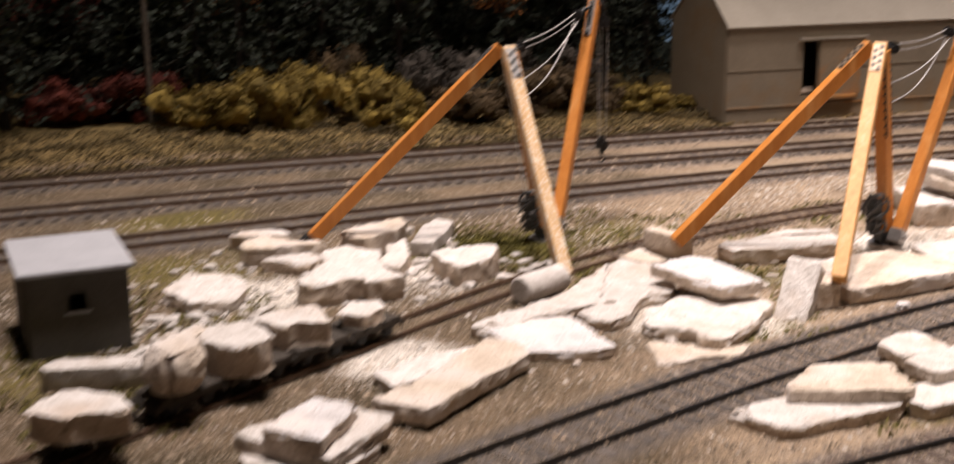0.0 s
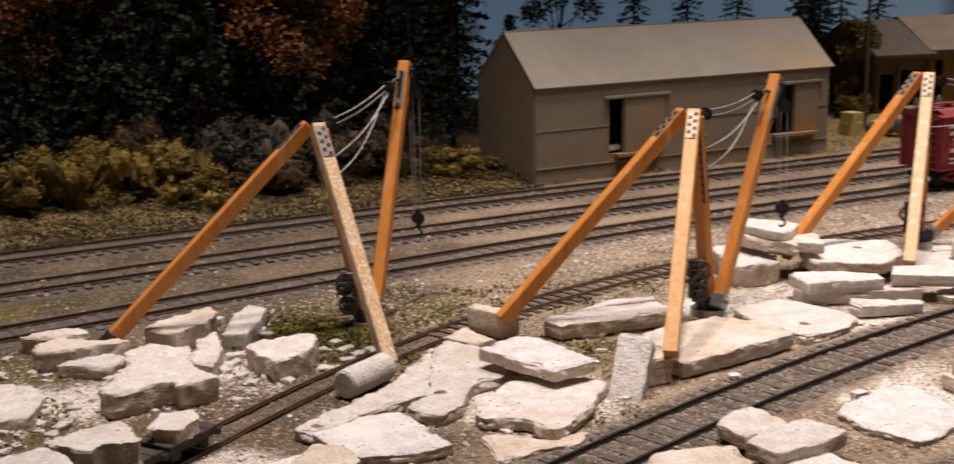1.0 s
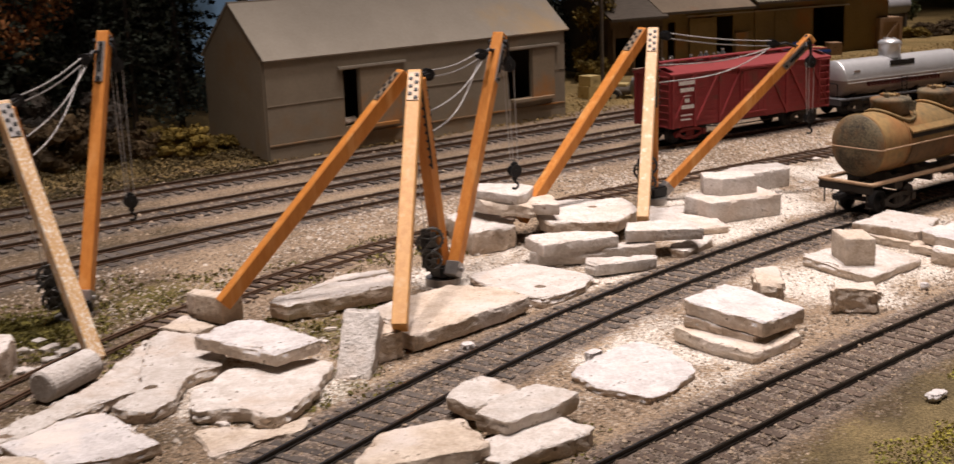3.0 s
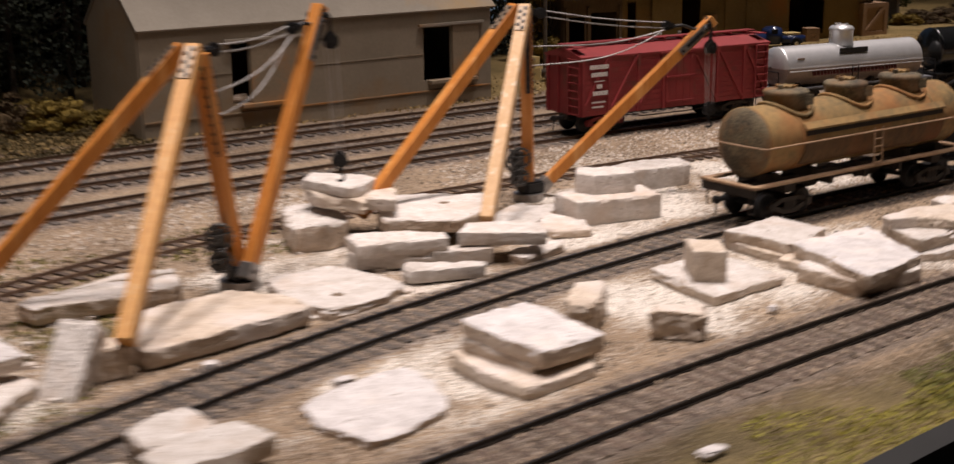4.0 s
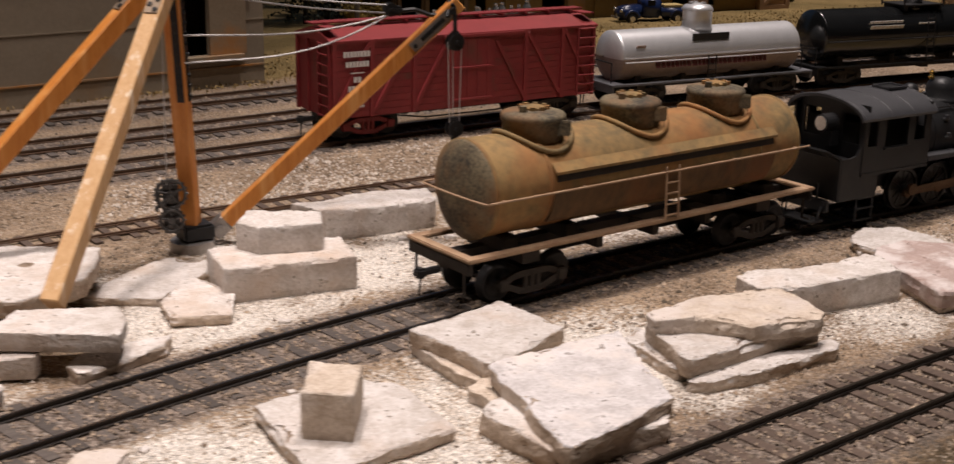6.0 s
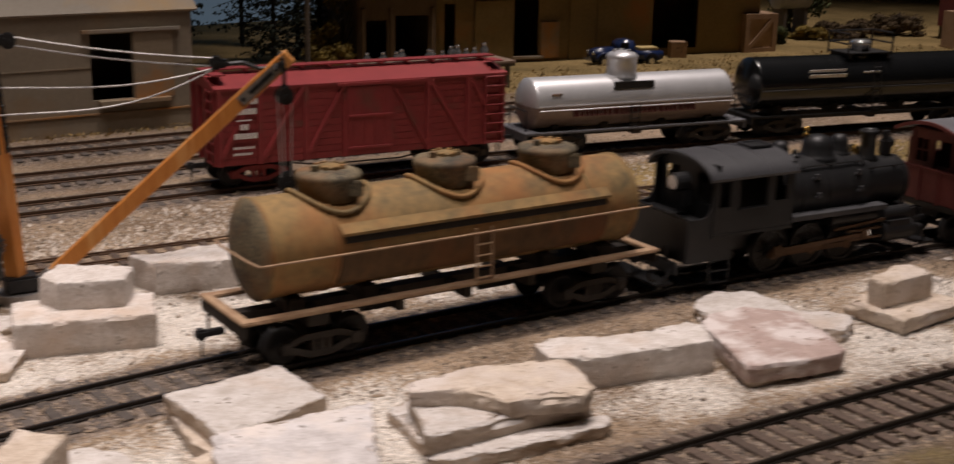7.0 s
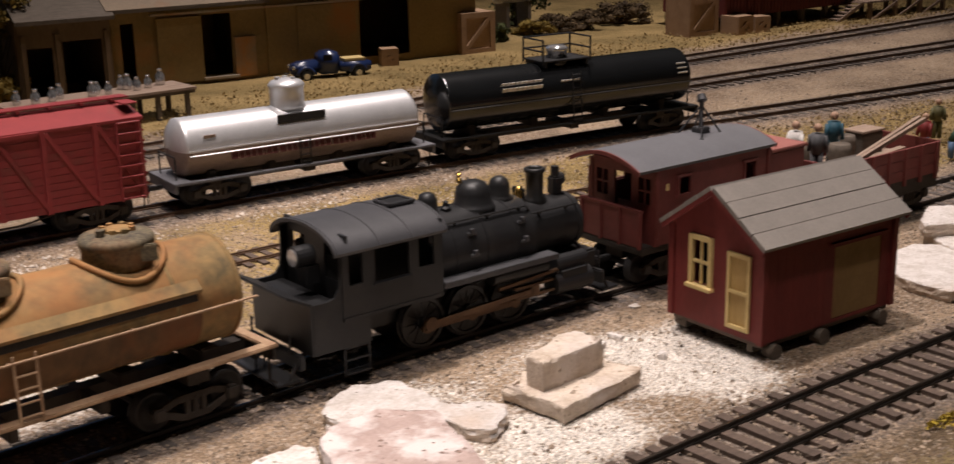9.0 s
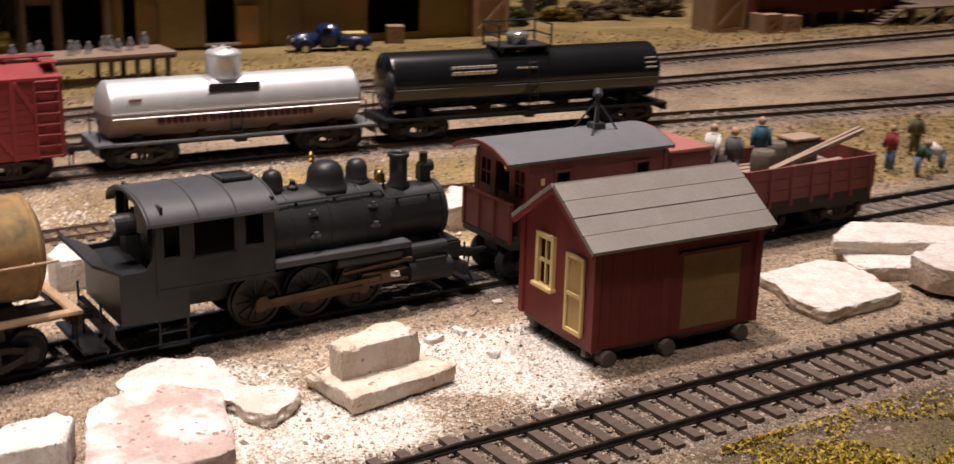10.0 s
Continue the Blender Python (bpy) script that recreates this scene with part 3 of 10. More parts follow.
nt.links.new(mr.outputs[0], cr.inputs[0])
cr.color_ramp.elements[0].color = (0.30, 0.42, 0.56, 1)
cr.color_ramp.elements[1].color = (0.10, 0.24, 0.50, 1)
wood_n = nt.nodes.new("ShaderNodeTexNoise")
wood_n.inputs["Scale"].default_value, wood_n.inputs["Detail"].default_value = 22.0, 6.0
nt.links.new(tc.outputs["Object"], wood_n.inputs["Vector"])
xx = nt.nodes.new("ShaderNodeMath")
xx.operation = "MULTIPLY_ADD"
nt.links.new(wood_n.outputs[0], xx.inputs[0])
xx.inputs[1].default_value = 0.10
nt.links.new(sx.outputs["X"], xx.inputs[2])
west = nt.nodes.new("ShaderNodeMapRange")
west.inputs[1].default_value, west.inputs[2].default_value = 0.155, 0.185
nt.links.new(xx.outputs[0], west.inputs[0])
east = nt.nodes.new("ShaderNodeMapRange")
east.inputs[1].default_value, east.inputs[2].default_value, east.inputs[3].default_value, east.inputs[4].default_value = 0.74, 0.78, 1.0, 0.0
nt.links.new(xx.outputs[0], east.inputs[0])
both = nt.nodes.new("ShaderNodeMath")
both.operation = "MULTIPLY"
nt.links.new(west.outputs[0], both.inputs[0])
nt.links.new(east.outputs[0], both.inputs[1])
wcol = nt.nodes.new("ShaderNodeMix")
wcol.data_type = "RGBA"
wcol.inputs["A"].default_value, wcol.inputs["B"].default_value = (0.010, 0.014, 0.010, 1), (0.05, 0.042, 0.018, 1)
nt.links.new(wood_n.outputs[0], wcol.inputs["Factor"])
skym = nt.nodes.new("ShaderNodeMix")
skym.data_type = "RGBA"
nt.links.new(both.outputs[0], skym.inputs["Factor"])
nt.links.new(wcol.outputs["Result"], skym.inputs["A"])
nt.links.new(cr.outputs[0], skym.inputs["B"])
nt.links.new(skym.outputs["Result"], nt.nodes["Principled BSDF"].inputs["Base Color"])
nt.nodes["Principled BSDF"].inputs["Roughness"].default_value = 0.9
# the whole board glows a little, in place of light falling on it
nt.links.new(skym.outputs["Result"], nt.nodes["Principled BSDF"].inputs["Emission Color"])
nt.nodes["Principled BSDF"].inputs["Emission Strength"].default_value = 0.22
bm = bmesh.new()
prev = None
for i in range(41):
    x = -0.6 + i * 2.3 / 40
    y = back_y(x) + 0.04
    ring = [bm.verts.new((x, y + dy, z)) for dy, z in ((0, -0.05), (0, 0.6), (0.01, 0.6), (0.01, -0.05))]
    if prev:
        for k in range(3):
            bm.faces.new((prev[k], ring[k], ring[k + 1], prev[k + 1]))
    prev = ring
tagged(part("backdrop", bm, SKY), "painted blue sky backdrop board that glows faintly", "backdrop", kind="structure")

# ================= stones =================
from mathutils import geometry

STONE_SEED = [11]


def stone(kind, name, x, y, z, length, width, thick, deg, label, material=None, tilt=0.0, lean=0.0, hole=False):
    """A quarried stone: an uneven outline, split top, chipped edges; kind sets how regular it is."""
    STONE_SEED[0] += 1
    rnd = random.Random(STONE_SEED[0])
    rag = {"slab": 0.034, "cut": 0.010, "rough": 0.060, "boulder": 0.07, "ragged": 0.11}[kind]
    wave = {"slab": 0.085, "cut": 0.02, "rough": 0.12, "boulder": 0.10, "ragged": 0.12}[kind]
    off = Vector((rnd.uniform(0, 50), rnd.uniform(0, 50), rnd.uniform(0, 50)))
    chance = {"slab": 0.36, "cut": 0.06, "rough": 0.6, "boulder": 0.3, "ragged": 0.7}[kind]
    clip = [(rnd.uniform(0.06, 0.20) if rnd.random() < chance else 0.0) for _ in range(4)]
    k0 = {"slab": 0.09, "cut": 0.025, "rough": 0.14, "boulder": 0.12, "ragged": 0.14}[kind]
    skew = [(rnd.uniform(-k0, k0 * 0.5), rnd.uniform(-k0, k0 * 0.5)) for _ in range(4)]
    bm = bmesh.new()
    bmesh.ops.create_cube(bm, size=2.0)
    bmesh.ops.subdivide_edges(bm, edges=list(bm.edges), cuts=15, use_grid_fill=True)
    for v in bm.verts:
        p = v.co.copy()
        ball = p.lerp(p.normalized() * 1.18, 0.85) if kind == "boulder" else p
        on = (abs(p.x) > 0.99, abs(p.y) > 0.99, abs(p.z) > 0.99)
        # uneven quadrilateral
        fx, fy = (p.x + 1) / 2, (p.y + 1) / 2
        w4 = ((1 - fx) * (1 - fy), fx * (1 - fy), (1 - fx) * fy, fx * fy)
        qx = ball.x + sum(w * s[0] * (-1 if i in (0, 2) else 1) for i, (w, s) in enumerate(zip(w4, skew)))
        qy = ball.y + sum(w * s[1] * (-1 if i in (0, 1) else 1) for i, (w, s) in enumerate(zip(w4, skew)))
        c = clip[(0 if p.x < 0 else 1) + (0 if p.y < 0 else 2)]
        if c:
            ex = abs(p.x) + abs(p.y) - (2 - c * 2)
            if ex > 0:
                qx -= math.copysign(ex / 2, p.x)
                qy -= math.copysign(ex / 2, p.y)
        q = Vector((qx * length / 2, qy * width / 2, (max(ball.z, -0.85) if kind == "boulder" else p.z) * thick / 2))
        n1 = noise.noise(Vector((q.x, q.y, q.z * 0.5)) * 70 + off)
        n2 = noise.noise(Vector((q.x, q.y, q.z)) * 260 + off)
        n3 = noise.noise(Vector((q.x, q.y, q.z)) * 700 + off)
        side = max(abs(p.x), abs(p.y))
        q.x *= 1 + rag * 2.2 * n1 * side
        q.y *= 1 + rag * 2.2 * noise.noise(Vector((q.y, q.x, q.z * 0.5)) * 70 + off) * side
        if on[0] or on[1]:
            out = Vector((p.x if on[0] else 0, p.y if on[1] else 0, 0))
            q += out * (0.0013 * n2 + 0.0007 * n3) * {"cut": 0.35, "slab": 0.85}.get(kind, 1.0)
            if kind == "ragged":
                bay = noise.noise(Vector((q.x, q.y, 0)) * 150 + off * 2)
                q -= out * 0.0050 * max(0.0, bay)
            under = (1 - p.z) / 2
            q -= out * under * thick * 0.02
        if not (on[2] and p.z < 0):
            q.z += (p.z + 1) / 2 * thick * wave * (noise.noise(Vector((q.x, q.y, 0)) * 60 + off) * 1.5 + 0.5 * noise.noise(Vector((q.x, q.y, 0)) * 260 + off))
            if on[2]:
                q.z += 0.00022 * n3
        else:
            q.z -= 0.0005
        if sum(on) > 1:
            chip = 0.00028 + 0.0014 * max(0.0, n2 - 0.10) + 0.0007 * max(0.0, n3)
            q -= Vector((p.x if on[0] else 0, p.y if on[1] else 0, (p.z if on[2] else 0) * 1.2)) * chip * (1.8 if kind == "rough" else 1)
        v.co = q
    if hole:
        hx, hy = hole
        for v in bm.verts:
            d = math.hypot(v.co.x - hx * length / 2, v.co.y - hy * width / 2)
            if v.co.z > 0.2 * thick and d < 0.0032:
                v.co.z -= thick * 0.55
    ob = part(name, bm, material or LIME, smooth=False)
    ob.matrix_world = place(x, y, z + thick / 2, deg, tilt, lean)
    # side faces take the tan stone, brightened in place of front light
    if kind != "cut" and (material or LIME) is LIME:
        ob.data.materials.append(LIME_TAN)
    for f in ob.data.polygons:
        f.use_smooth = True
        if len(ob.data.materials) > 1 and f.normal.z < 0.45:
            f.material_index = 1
    ob.data.set_sharp_from_angle(angle=radians(32))
    return tagged(ob, label, "stone", group="quarried stones")


def slab(kind, name, x, y, z, thick, plan, label, material, hole=None, slope=(0.0, 0.0)):
    """A quarried slab: its corners in millimetres round its middle, placed to fit the camera's view, an uneven split
    top, chipped edges and ragged sides.
    """
    STONE_SEED[0] += 1
    rnd = random.Random(STONE_SEED[0])
    off = Vector((rnd.uniform(0, 50), rnd.uniform(0, 50), rnd.uniform(0, 50)))
    rag = {"slab": 0.00055, "cut": 0.00020, "rough": 0.0009, "ragged": 0.0010}[kind]
    wave = {"slab": 0.00045, "cut": 0.00022, "rough": 0.0011, "ragged": 0.00060}[kind]
    chip = {"slab": 0.0009, "cut": 0.0008, "rough": 0.0010, "ragged": 0.0008}[kind]
    bite = {"slab": 0.0050, "cut": 0.0042, "rough": 0.0060, "ragged": 0.0060}[kind]
    corners = [Vector((a / 1000, b / 1000)) for a, b in plan]
    # knock the corners off a little, then walk round the outline in short steps
    cut_in = {"slab": 0.0005, "cut": 0.0003, "rough": 0.0010, "ragged": 0.0014}[kind]
    soft = []
    for i, c in enumerate(corners):
        for other in (corners[i - 1], corners[(i + 1) % len(corners)]):
            d = other - c
            soft.append(c + d.normalized() * min(cut_in, d.length * 0.3))
    rim = []
    for a, b in zip(soft, soft[1:] + soft[:1]):
        n = max(1, round((b - a).length / 0.0009))
        rim += [a.lerp(b, k / n) for k in range(n)]
    n = len(rim)
    outward = []
    for i in range(n):
        d = rim[(i + 1) % n] - rim[i - 1]
        outward.append(Vector((d.y, -d.x)).normalized())

    def ripple(p, q, f):
        return noise.noise(Vector((p.x * f, p.y * f, q)) + off)

    # rings from the base up over the rounded lip: height share, and how far the side stands out
    rows = [(0.0, -0.0004), (0.12, -0.0001), (0.32, 0.0), (0.52, 0.0), (0.72, 0.0), (0.88, 0.0), (0.965, -0.00004), (1.0, -0.00028)]
    verts, faces = [], []
    for h, ins in rows:
        for p, o in zip(rim, outward):
            worn = chip * (max(0.0, ripple(p, 3.0, 260) - 0.05) + 0.6 * max(0.0, ripple(p, 5.0, 700))) * (1.5 if h > 0.95 else 0.2)
            worn += bite * max(0.0, ripple(p, 11.0, 95) - 0.30) * (1.0 if h > 0.95 else 0.55 if h > 0.7 else 0.0)
            strata = 0.5 * noise.noise(Vector((p.x * 60, p.y * 60, h * thick * 900)) + off)
            push = rag * (1.5 * ripple(p, 0.0, 110) + 0.8 * ripple(p, h * 3, 330) + strata) + ins - worn
            q = p + o * push
            top = h * thick + (wave * h * (ripple(q, 9.0, 55) + 0.5 * ripple(q, 2.0, 190)))
            verts.append((q.x, q.y, top - (0.8 * worn if h > 0.97 else 0.0) - (0.0006 if h == 0 else 0.0)))
    for r in range(len(rows) - 1):
        for i in range(n):
            j = (i + 1) % n
            faces.append((r * n + i, r * n + j, (r + 1) * n + j, (r + 1) * n + i))
    faces.append(tuple(range(n - 1, -1, -1)))
    # the top face, filled with small uneven facets
    last = (len(rows) - 1) * n
    loop = [Vector(verts[last + i][:2]) for i in range(n)]
    inner = []
    gap = 0.0011
    xs, ys = [p.x for p in loop], [p.y for p in loop]
    for i in range(int((max(xs) - min(xs)) / gap) + 1):
        for j in range(int((max(ys) - min(ys)) / gap) + 1):
            p = Vector((min(xs) + (i + 0.5 * (j % 2)) * gap + rnd.uniform(-0.2, 0.2) * gap, min(ys) + j * gap + rnd.uniform(-0.2, 0.2) * gap))
            if hole and (p - Vector(hole) / 1000).length < 0.0027:
                continue
            inner.append(p)
    if hole:
        for r, m in ((0.0019, 14), (0.0015, 12), (0.0009, 6)):
            inner += [Vector(hole) / 1000 + Vector((r * 1.15 * math.cos(6.2832 * k / m), r * math.sin(6.2832 * k / m))) for k in range(m)]
    flat, _, tris, origin, _, _ = geometry.delaunay_2d_cdt(loop + inner, [], [list(range(n))], 1, 1e-7)
    where = {}
    for k, p in enumerate(flat):
        src = [o for o in origin[k] if o < n]
        if src:
            where[k] = last + src[0]
            continue
        up = thick + wave * (ripple(p, 9.0, 55) + 0.5 * ripple(p, 2.0, 190)) + 0.00012 * ripple(p, 4.0, 520)
        up -= 0.0004 * max(0.0, ripple(p, 7.0, 420) - 0.30) * (3.0 if kind in ("ragged", "rough") else 1.6)
        if hole and (p - Vector(hole) / 1000).length < 0.00178:
            up -= thick * 0.7
        where[k] = len(verts)
        verts.append((p.x, p.y, up))
    faces += [tuple(where[v] for v in t) for t in tris]
    me = bpy.data.meshes.new(name)
    me.from_pydata([(a, b, c + slope[0] * a + slope[1] * b) for a, b, c in verts], [], faces)
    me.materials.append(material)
    # side faces get their own tan, partly painted light
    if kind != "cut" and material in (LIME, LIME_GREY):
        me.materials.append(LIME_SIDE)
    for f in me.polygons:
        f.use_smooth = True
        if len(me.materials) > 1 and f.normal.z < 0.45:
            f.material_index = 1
    me.set_sharp_from_angle(angle=radians(27))
    ob = new(name, me)
    ob.matrix_world = place(x, y, z)
    return tagged(ob, label, "stone", group="quarried stones")


# middle, base height, thickness, corners, all fitted to the camera's view
slab("slab", "stone_slab", 0.0387, 0.3530, 0.0021, 0.0033, [(-15.6, -8.6), (-6.0, -18.0), (9.2, -17.6), (20.5, -12.8), (5.5, 18.0), (-8.0, 13.7), (-20.5, 2.3)], "broad smooth limestone slab with a straight edge", LIME_GREY)
slab("ragged", "stone_slab", 0.0349, 0.3947, 0.0022, 0.0030, [(-23.5, -34.1), (-16.9, -40.8), (-3.9, -27.6), (6.7, -18.0), (18.7, -7.5), (21.5, 21.0), (23.5, 40.8), (18.4, 31.8), (7.3, 4.7), (-7.9, -16.7)], "long ragged limestone slab with a notch", LIME, hole=(-15.9, -33.5))
slab("ragged", "stone_slab", 0.0646, 0.4024, 0.0021, 0.0034, [(-8.2, 12.4), (-11.0, -14.9), (-18.0, -29.0), (-13.4, -35.8), (-8.1, -38.7), (-0.6, -28.8), (2.0, -16.3), (4.4, -10.7), (11.8, -6.1), (18.0, 3.7), (15.8, 11.9), (10.2, 29.5), (-1.9, 38.7), (-6.2, 32.1)], "pitted limestone slab with a hole", LIME, hole=(-7.2, -16.5))
slab("slab", "stone_slab", 0.0905, 0.4009, 0.0090, 0.0036, [(-7.1, -7.1), (3.5, -20.4), (18.8, -10.9), (3.2, 17.1), (-3.8, 20.4), (-18.8, 7.8)], "smooth grey-white limestone slab leaning on another slab", LIME_GREY)
slab("ragged", "stone_slab", 0.0894, 0.3704, 0.0025, 0.0036, [(-21.5, -10.8), (-5.6, -15.3), (-5.2, -19.2), (-1.5, -24.3), (4.4, -21.6), (7.0, -16.8), (14.3, -2.7), (22.4, 16.4), (17.1, 24.3), (9.5, 21.6), (-2.3, 23.2), (-8.4, 22.8), (-18.7, 8.0), (-22.4, -5.0)], "broad rough limestone slab under a leaning slab", LIME)
slab("ragged", "stone_slab", 0.0833, 0.3424, 0.0014, 0.0016, [(-14.3, -1.8), (-12.9, -10.2), (-3.6, -4.4), (11.1, -0.7), (16.1, 6.8), (15.7, 9.6), (4.8, 4.5), (-7.1, 10.0), (-16.1, 10.2)], "thin flat limestone flake lying in the gravel", LIME_TAN)
slab("cut", "stone_block", 0.0820, 0.4583, 0.0033, 0.0090, [(2.1, -9.0), (9.6, -4.8), (-5.8, 9.0), (-9.6, 4.5)], "squared pale limestone block with sawn faces", LIME_TAN)
slab("slab", "stone_slab", 0.0711, 0.4504, 0.0015, 0.0030, [(1.8, -11.5), (9.3, -6.3), (0.9, 11.5), (-9.3, 0.0)], "small flat tan limestone piece beside the track", LIME_TAN)
slab("slab", "stone_slab", 0.1251, 0.4590, 0.0034, 0.0050, [(-19.4, -14.5), (-3.1, -10.1), (22.3, -2.2), (24.9, 2.7), (23.8, 14.5), (3.2, 10.1), (-19.9, 0.3), (-24.9, -7.1)], "long pale limestone slab behind a derrick leg", LIME)
slab("slab", "stone_slab", 0.1285, 0.4693, 0.0048, 0.0040, [(-16.9, -10.5), (-0.2, 0.1), (19.5, 4.7), (19.4, 10.7), (1.1, 6.5), (-19.5, -10.7)], "narrow limestone slab lying behind a longer slab", LIME)
slab("slab", "stone_slab", 0.1181, 0.4501, 0.0016, 0.0018, [(-3.6, -3.6), (5.1, -0.8), (4.7, 3.6), (-5.1, 1.0)], "small flat limestone chip under a slab", LIME)
slab("slab", "stone_slab", 0.1607, 0.4230, 0.0031, 0.0050, [(-27.0, -17.6), (-21.2, -27.0), (-4.0, -17.1), (25.3, 0.5), (27.7, 3.3), (24.1, 14.1), (5.4, 27.0), (-16.5, 17.3), (-27.7, 8.9)], "large thick pale limestone slab beside the derrick leg", LIME_TAN)
slab("ragged", "stone_slab", 0.2001, 0.4553, 0.0020, 0.0028, [(-10.0, -21.9), (-5.8, -27.2), (13.5, -14.8), (21.9, -3.0), (13.2, 11.7), (0.2, 27.2), (-21.9, 14.8), (-19.5, -6.4)], "thin white limestone slab with a round hole", LIME, hole=(-1.1, -8.3))
slab("slab", "stone_slab", 0.0115, 0.3113, 0.0033, 0.0045, [(-15.2, -25.4), (-4.2, -29.8), (7.7, -6.1), (20.6, 15.7), (16.5, 26.4), (7.0, 29.8), (-9.3, -7.0), (-20.6, -22.6)], "long tan limestone slab with ochre stains", LIME_TAN)
slab("slab", "stone_slab", 0.0025, 0.3246, 0.0022, 0.0030, [(-8.1, -20.1), (-1.2, -13.5), (15.8, 20.1), (10.6, 14.1), (-5.0, 3.5), (-15.8, -7.4)], "flat white limestone slab under a tan slab", LIME)
slab("slab", "stone_slab", -0.0195, 0.2603, 0.0102, 0.0040, [(5.2, -13.7), (10.6, 10.2), (-2.1, 13.7), (-10.6, -7.3)], "small square slab on top of a stone stack", LIME_GREY)
slab("slab", "stone_slab", -0.0201, 0.2620, 0.0060, 0.0040, [(-8.7, -8.8), (8.4, -16.7), (18.7, 7.1), (19.1, 11.1), (7.8, 16.7), (-12.5, 7.3), (-19.1, -3.5)], "broad limestone slab in the middle of a stack", LIME)
slab("slab", "stone_slab", -0.0201, 0.2573, 0.0018, 0.0040, [(-14.2, -7.0), (-2.7, -11.8), (11.7, -6.6), (16.7, 6.2), (15.5, 11.8), (-11.1, 5.4), (-16.7, -0.1)], "flat limestone slab at the bottom of a stack", LIME)
slab("cut", "stone_block", -0.0901, 0.3101, 0.0020, 0.0070, [(-14.2, -7.9), (17.7, -1.2), (17.3, 2.8), (15.1, 7.9), (-13.8, 2.2), (-17.7, -5.1)], "long squared limestone block beside the grey shack", LIME)
slab("slab", "stone_slab", 0.1202, 0.3096, 0.0054, 0.0038, [(-17.3, -12.2), (11.9, -11.0), (17.3, -7.4), (16.2, 8.8), (14.5, 12.2), (-8.1, 10.1), (-17.3, -8.4)], "pale tan limestone slab on a lower slab", LIME_TAN)
slab("slab", "stone_slab", 0.1105, 0.2925, 0.0017, 0.0036, [(-12.1, -11.7), (-8.0, -10.3), (21.7, 5.0), (24.6, 10.4), (-7.7, 11.7), (-24.6, 0.3)], "flat pale limestone slab with a pointed end", LIME)
slab("slab", "stone_slab", 0.1457, 0.3396, 0.0050, 0.0035, [(-7.0, -9.9), (-4.8, -11.8), (1.5, -8.1), (10.6, -3.5), (10.5, 1.6), (2.9, 11.8), (-4.2, 8.2), (-10.6, -0.2)], "pale limestone slab with an angular outline", LIME)
slab("slab", "stone_slab", 0.1537, 0.3247, 0.0056, 0.0042, [(-9.2, -12.5), (10.2, -4.3), (15.6, 0.4), (7.4, 12.5), (1.4, 10.2), (-7.3, 3.6), (-15.6, -3.6)], "thick limestone slab lying across another slab", LIME)
slab("slab", "stone_slab", 0.1513, 0.3083, 0.0018, 0.0042, [(-15.8, -8.3), (-11.6, -11.9), (-0.6, -6.4), (12.6, -2.8), (15.8, 1.3), (10.6, 11.9), (-3.7, 8.6), (-13.0, 4.3)], "flat pale limestone slab with chipped edges", LIME)
slab("ragged", "stone_slab", 0.1961, 0.3520, 0.0016, 0.0026, [(-15.0, -12.4), (-8.2, -18.1), (-5.4, -24.3), (6.9, -17.2), (15.9, -9.0), (18.1, -3.2), (17.7, 13.1), (11.4, 24.3), (2.0, 21.1), (-13.2, 9.6), (-18.1, 2.3)], "flat rounded limestone slab lying in chalk dust", LIME_GREY)
slab("slab", "stone_slab", 0.2437, 0.3742, 0.0089, 0.0043, [(-11.9, -7.9), (-2.8, -18.8), (19.3, -5.5), (8.1, 14.8), (2.4, 18.8), (-9.1, 10.8), (-19.3, 3.8)], "grey-white top slab of a limestone stack", LIME_GREY, slope=(-0.115, 0.075))
slab("slab", "stone_slab", 0.2430, 0.3720, 0.0048, 0.0032, [(-12.8, -4.7), (-3.5, -13.8), (19.6, 2.4), (-5.9, 13.8), (-19.6, 5.0)], "limestone slab with a broken edge inside a stack", LIME, slope=(-0.115, 0.075))
slab("slab", "stone_slab", 0.2402, 0.3678, 0.0015, 0.0040, [(-14.9, -6.1), (-6.1, -18.7), (-1.1, -16.8), (17.1, -6.4), (19.2, -0.9), (-5.0, 18.7), (-19.2, 10.0)], "rounded limestone slab at the bottom of a stack", LIME_TAN, slope=(-0.050, 0.030))
slab("slab", "stone_slab", 0.3247, 0.4316, 0.0020, 0.0032, [(-11.2, -22.1), (20.2, -7.0), (13.6, 17.5), (5.1, 22.1), (-8.7, 17.7), (-20.2, 11.7)], "flat pale limestone slab under a small cube", LIME, slope=(-0.008, 0.014))
slab("cut", "stone_block", 0.3200, 0.4322, 0.0053, 0.0103, [(-7.5, -6.4), (2.9, -10.4), (7.5, 5.5), (-3.3, 10.4)], "small limestone cube standing on a slab", LIME_TAN)
slab("slab", "stone_slab", 0.3645, 0.4694, 0.0043, 0.0042, [(-6.5, -21.4), (1.6, -17.1), (6.7, -13.2), (19.6, 0.3), (8.5, 21.4), (-8.7, 9.3), (-19.6, 4.8)], "pale limestone slab with an angular outline", LIME, slope=(-0.029, -0.016))
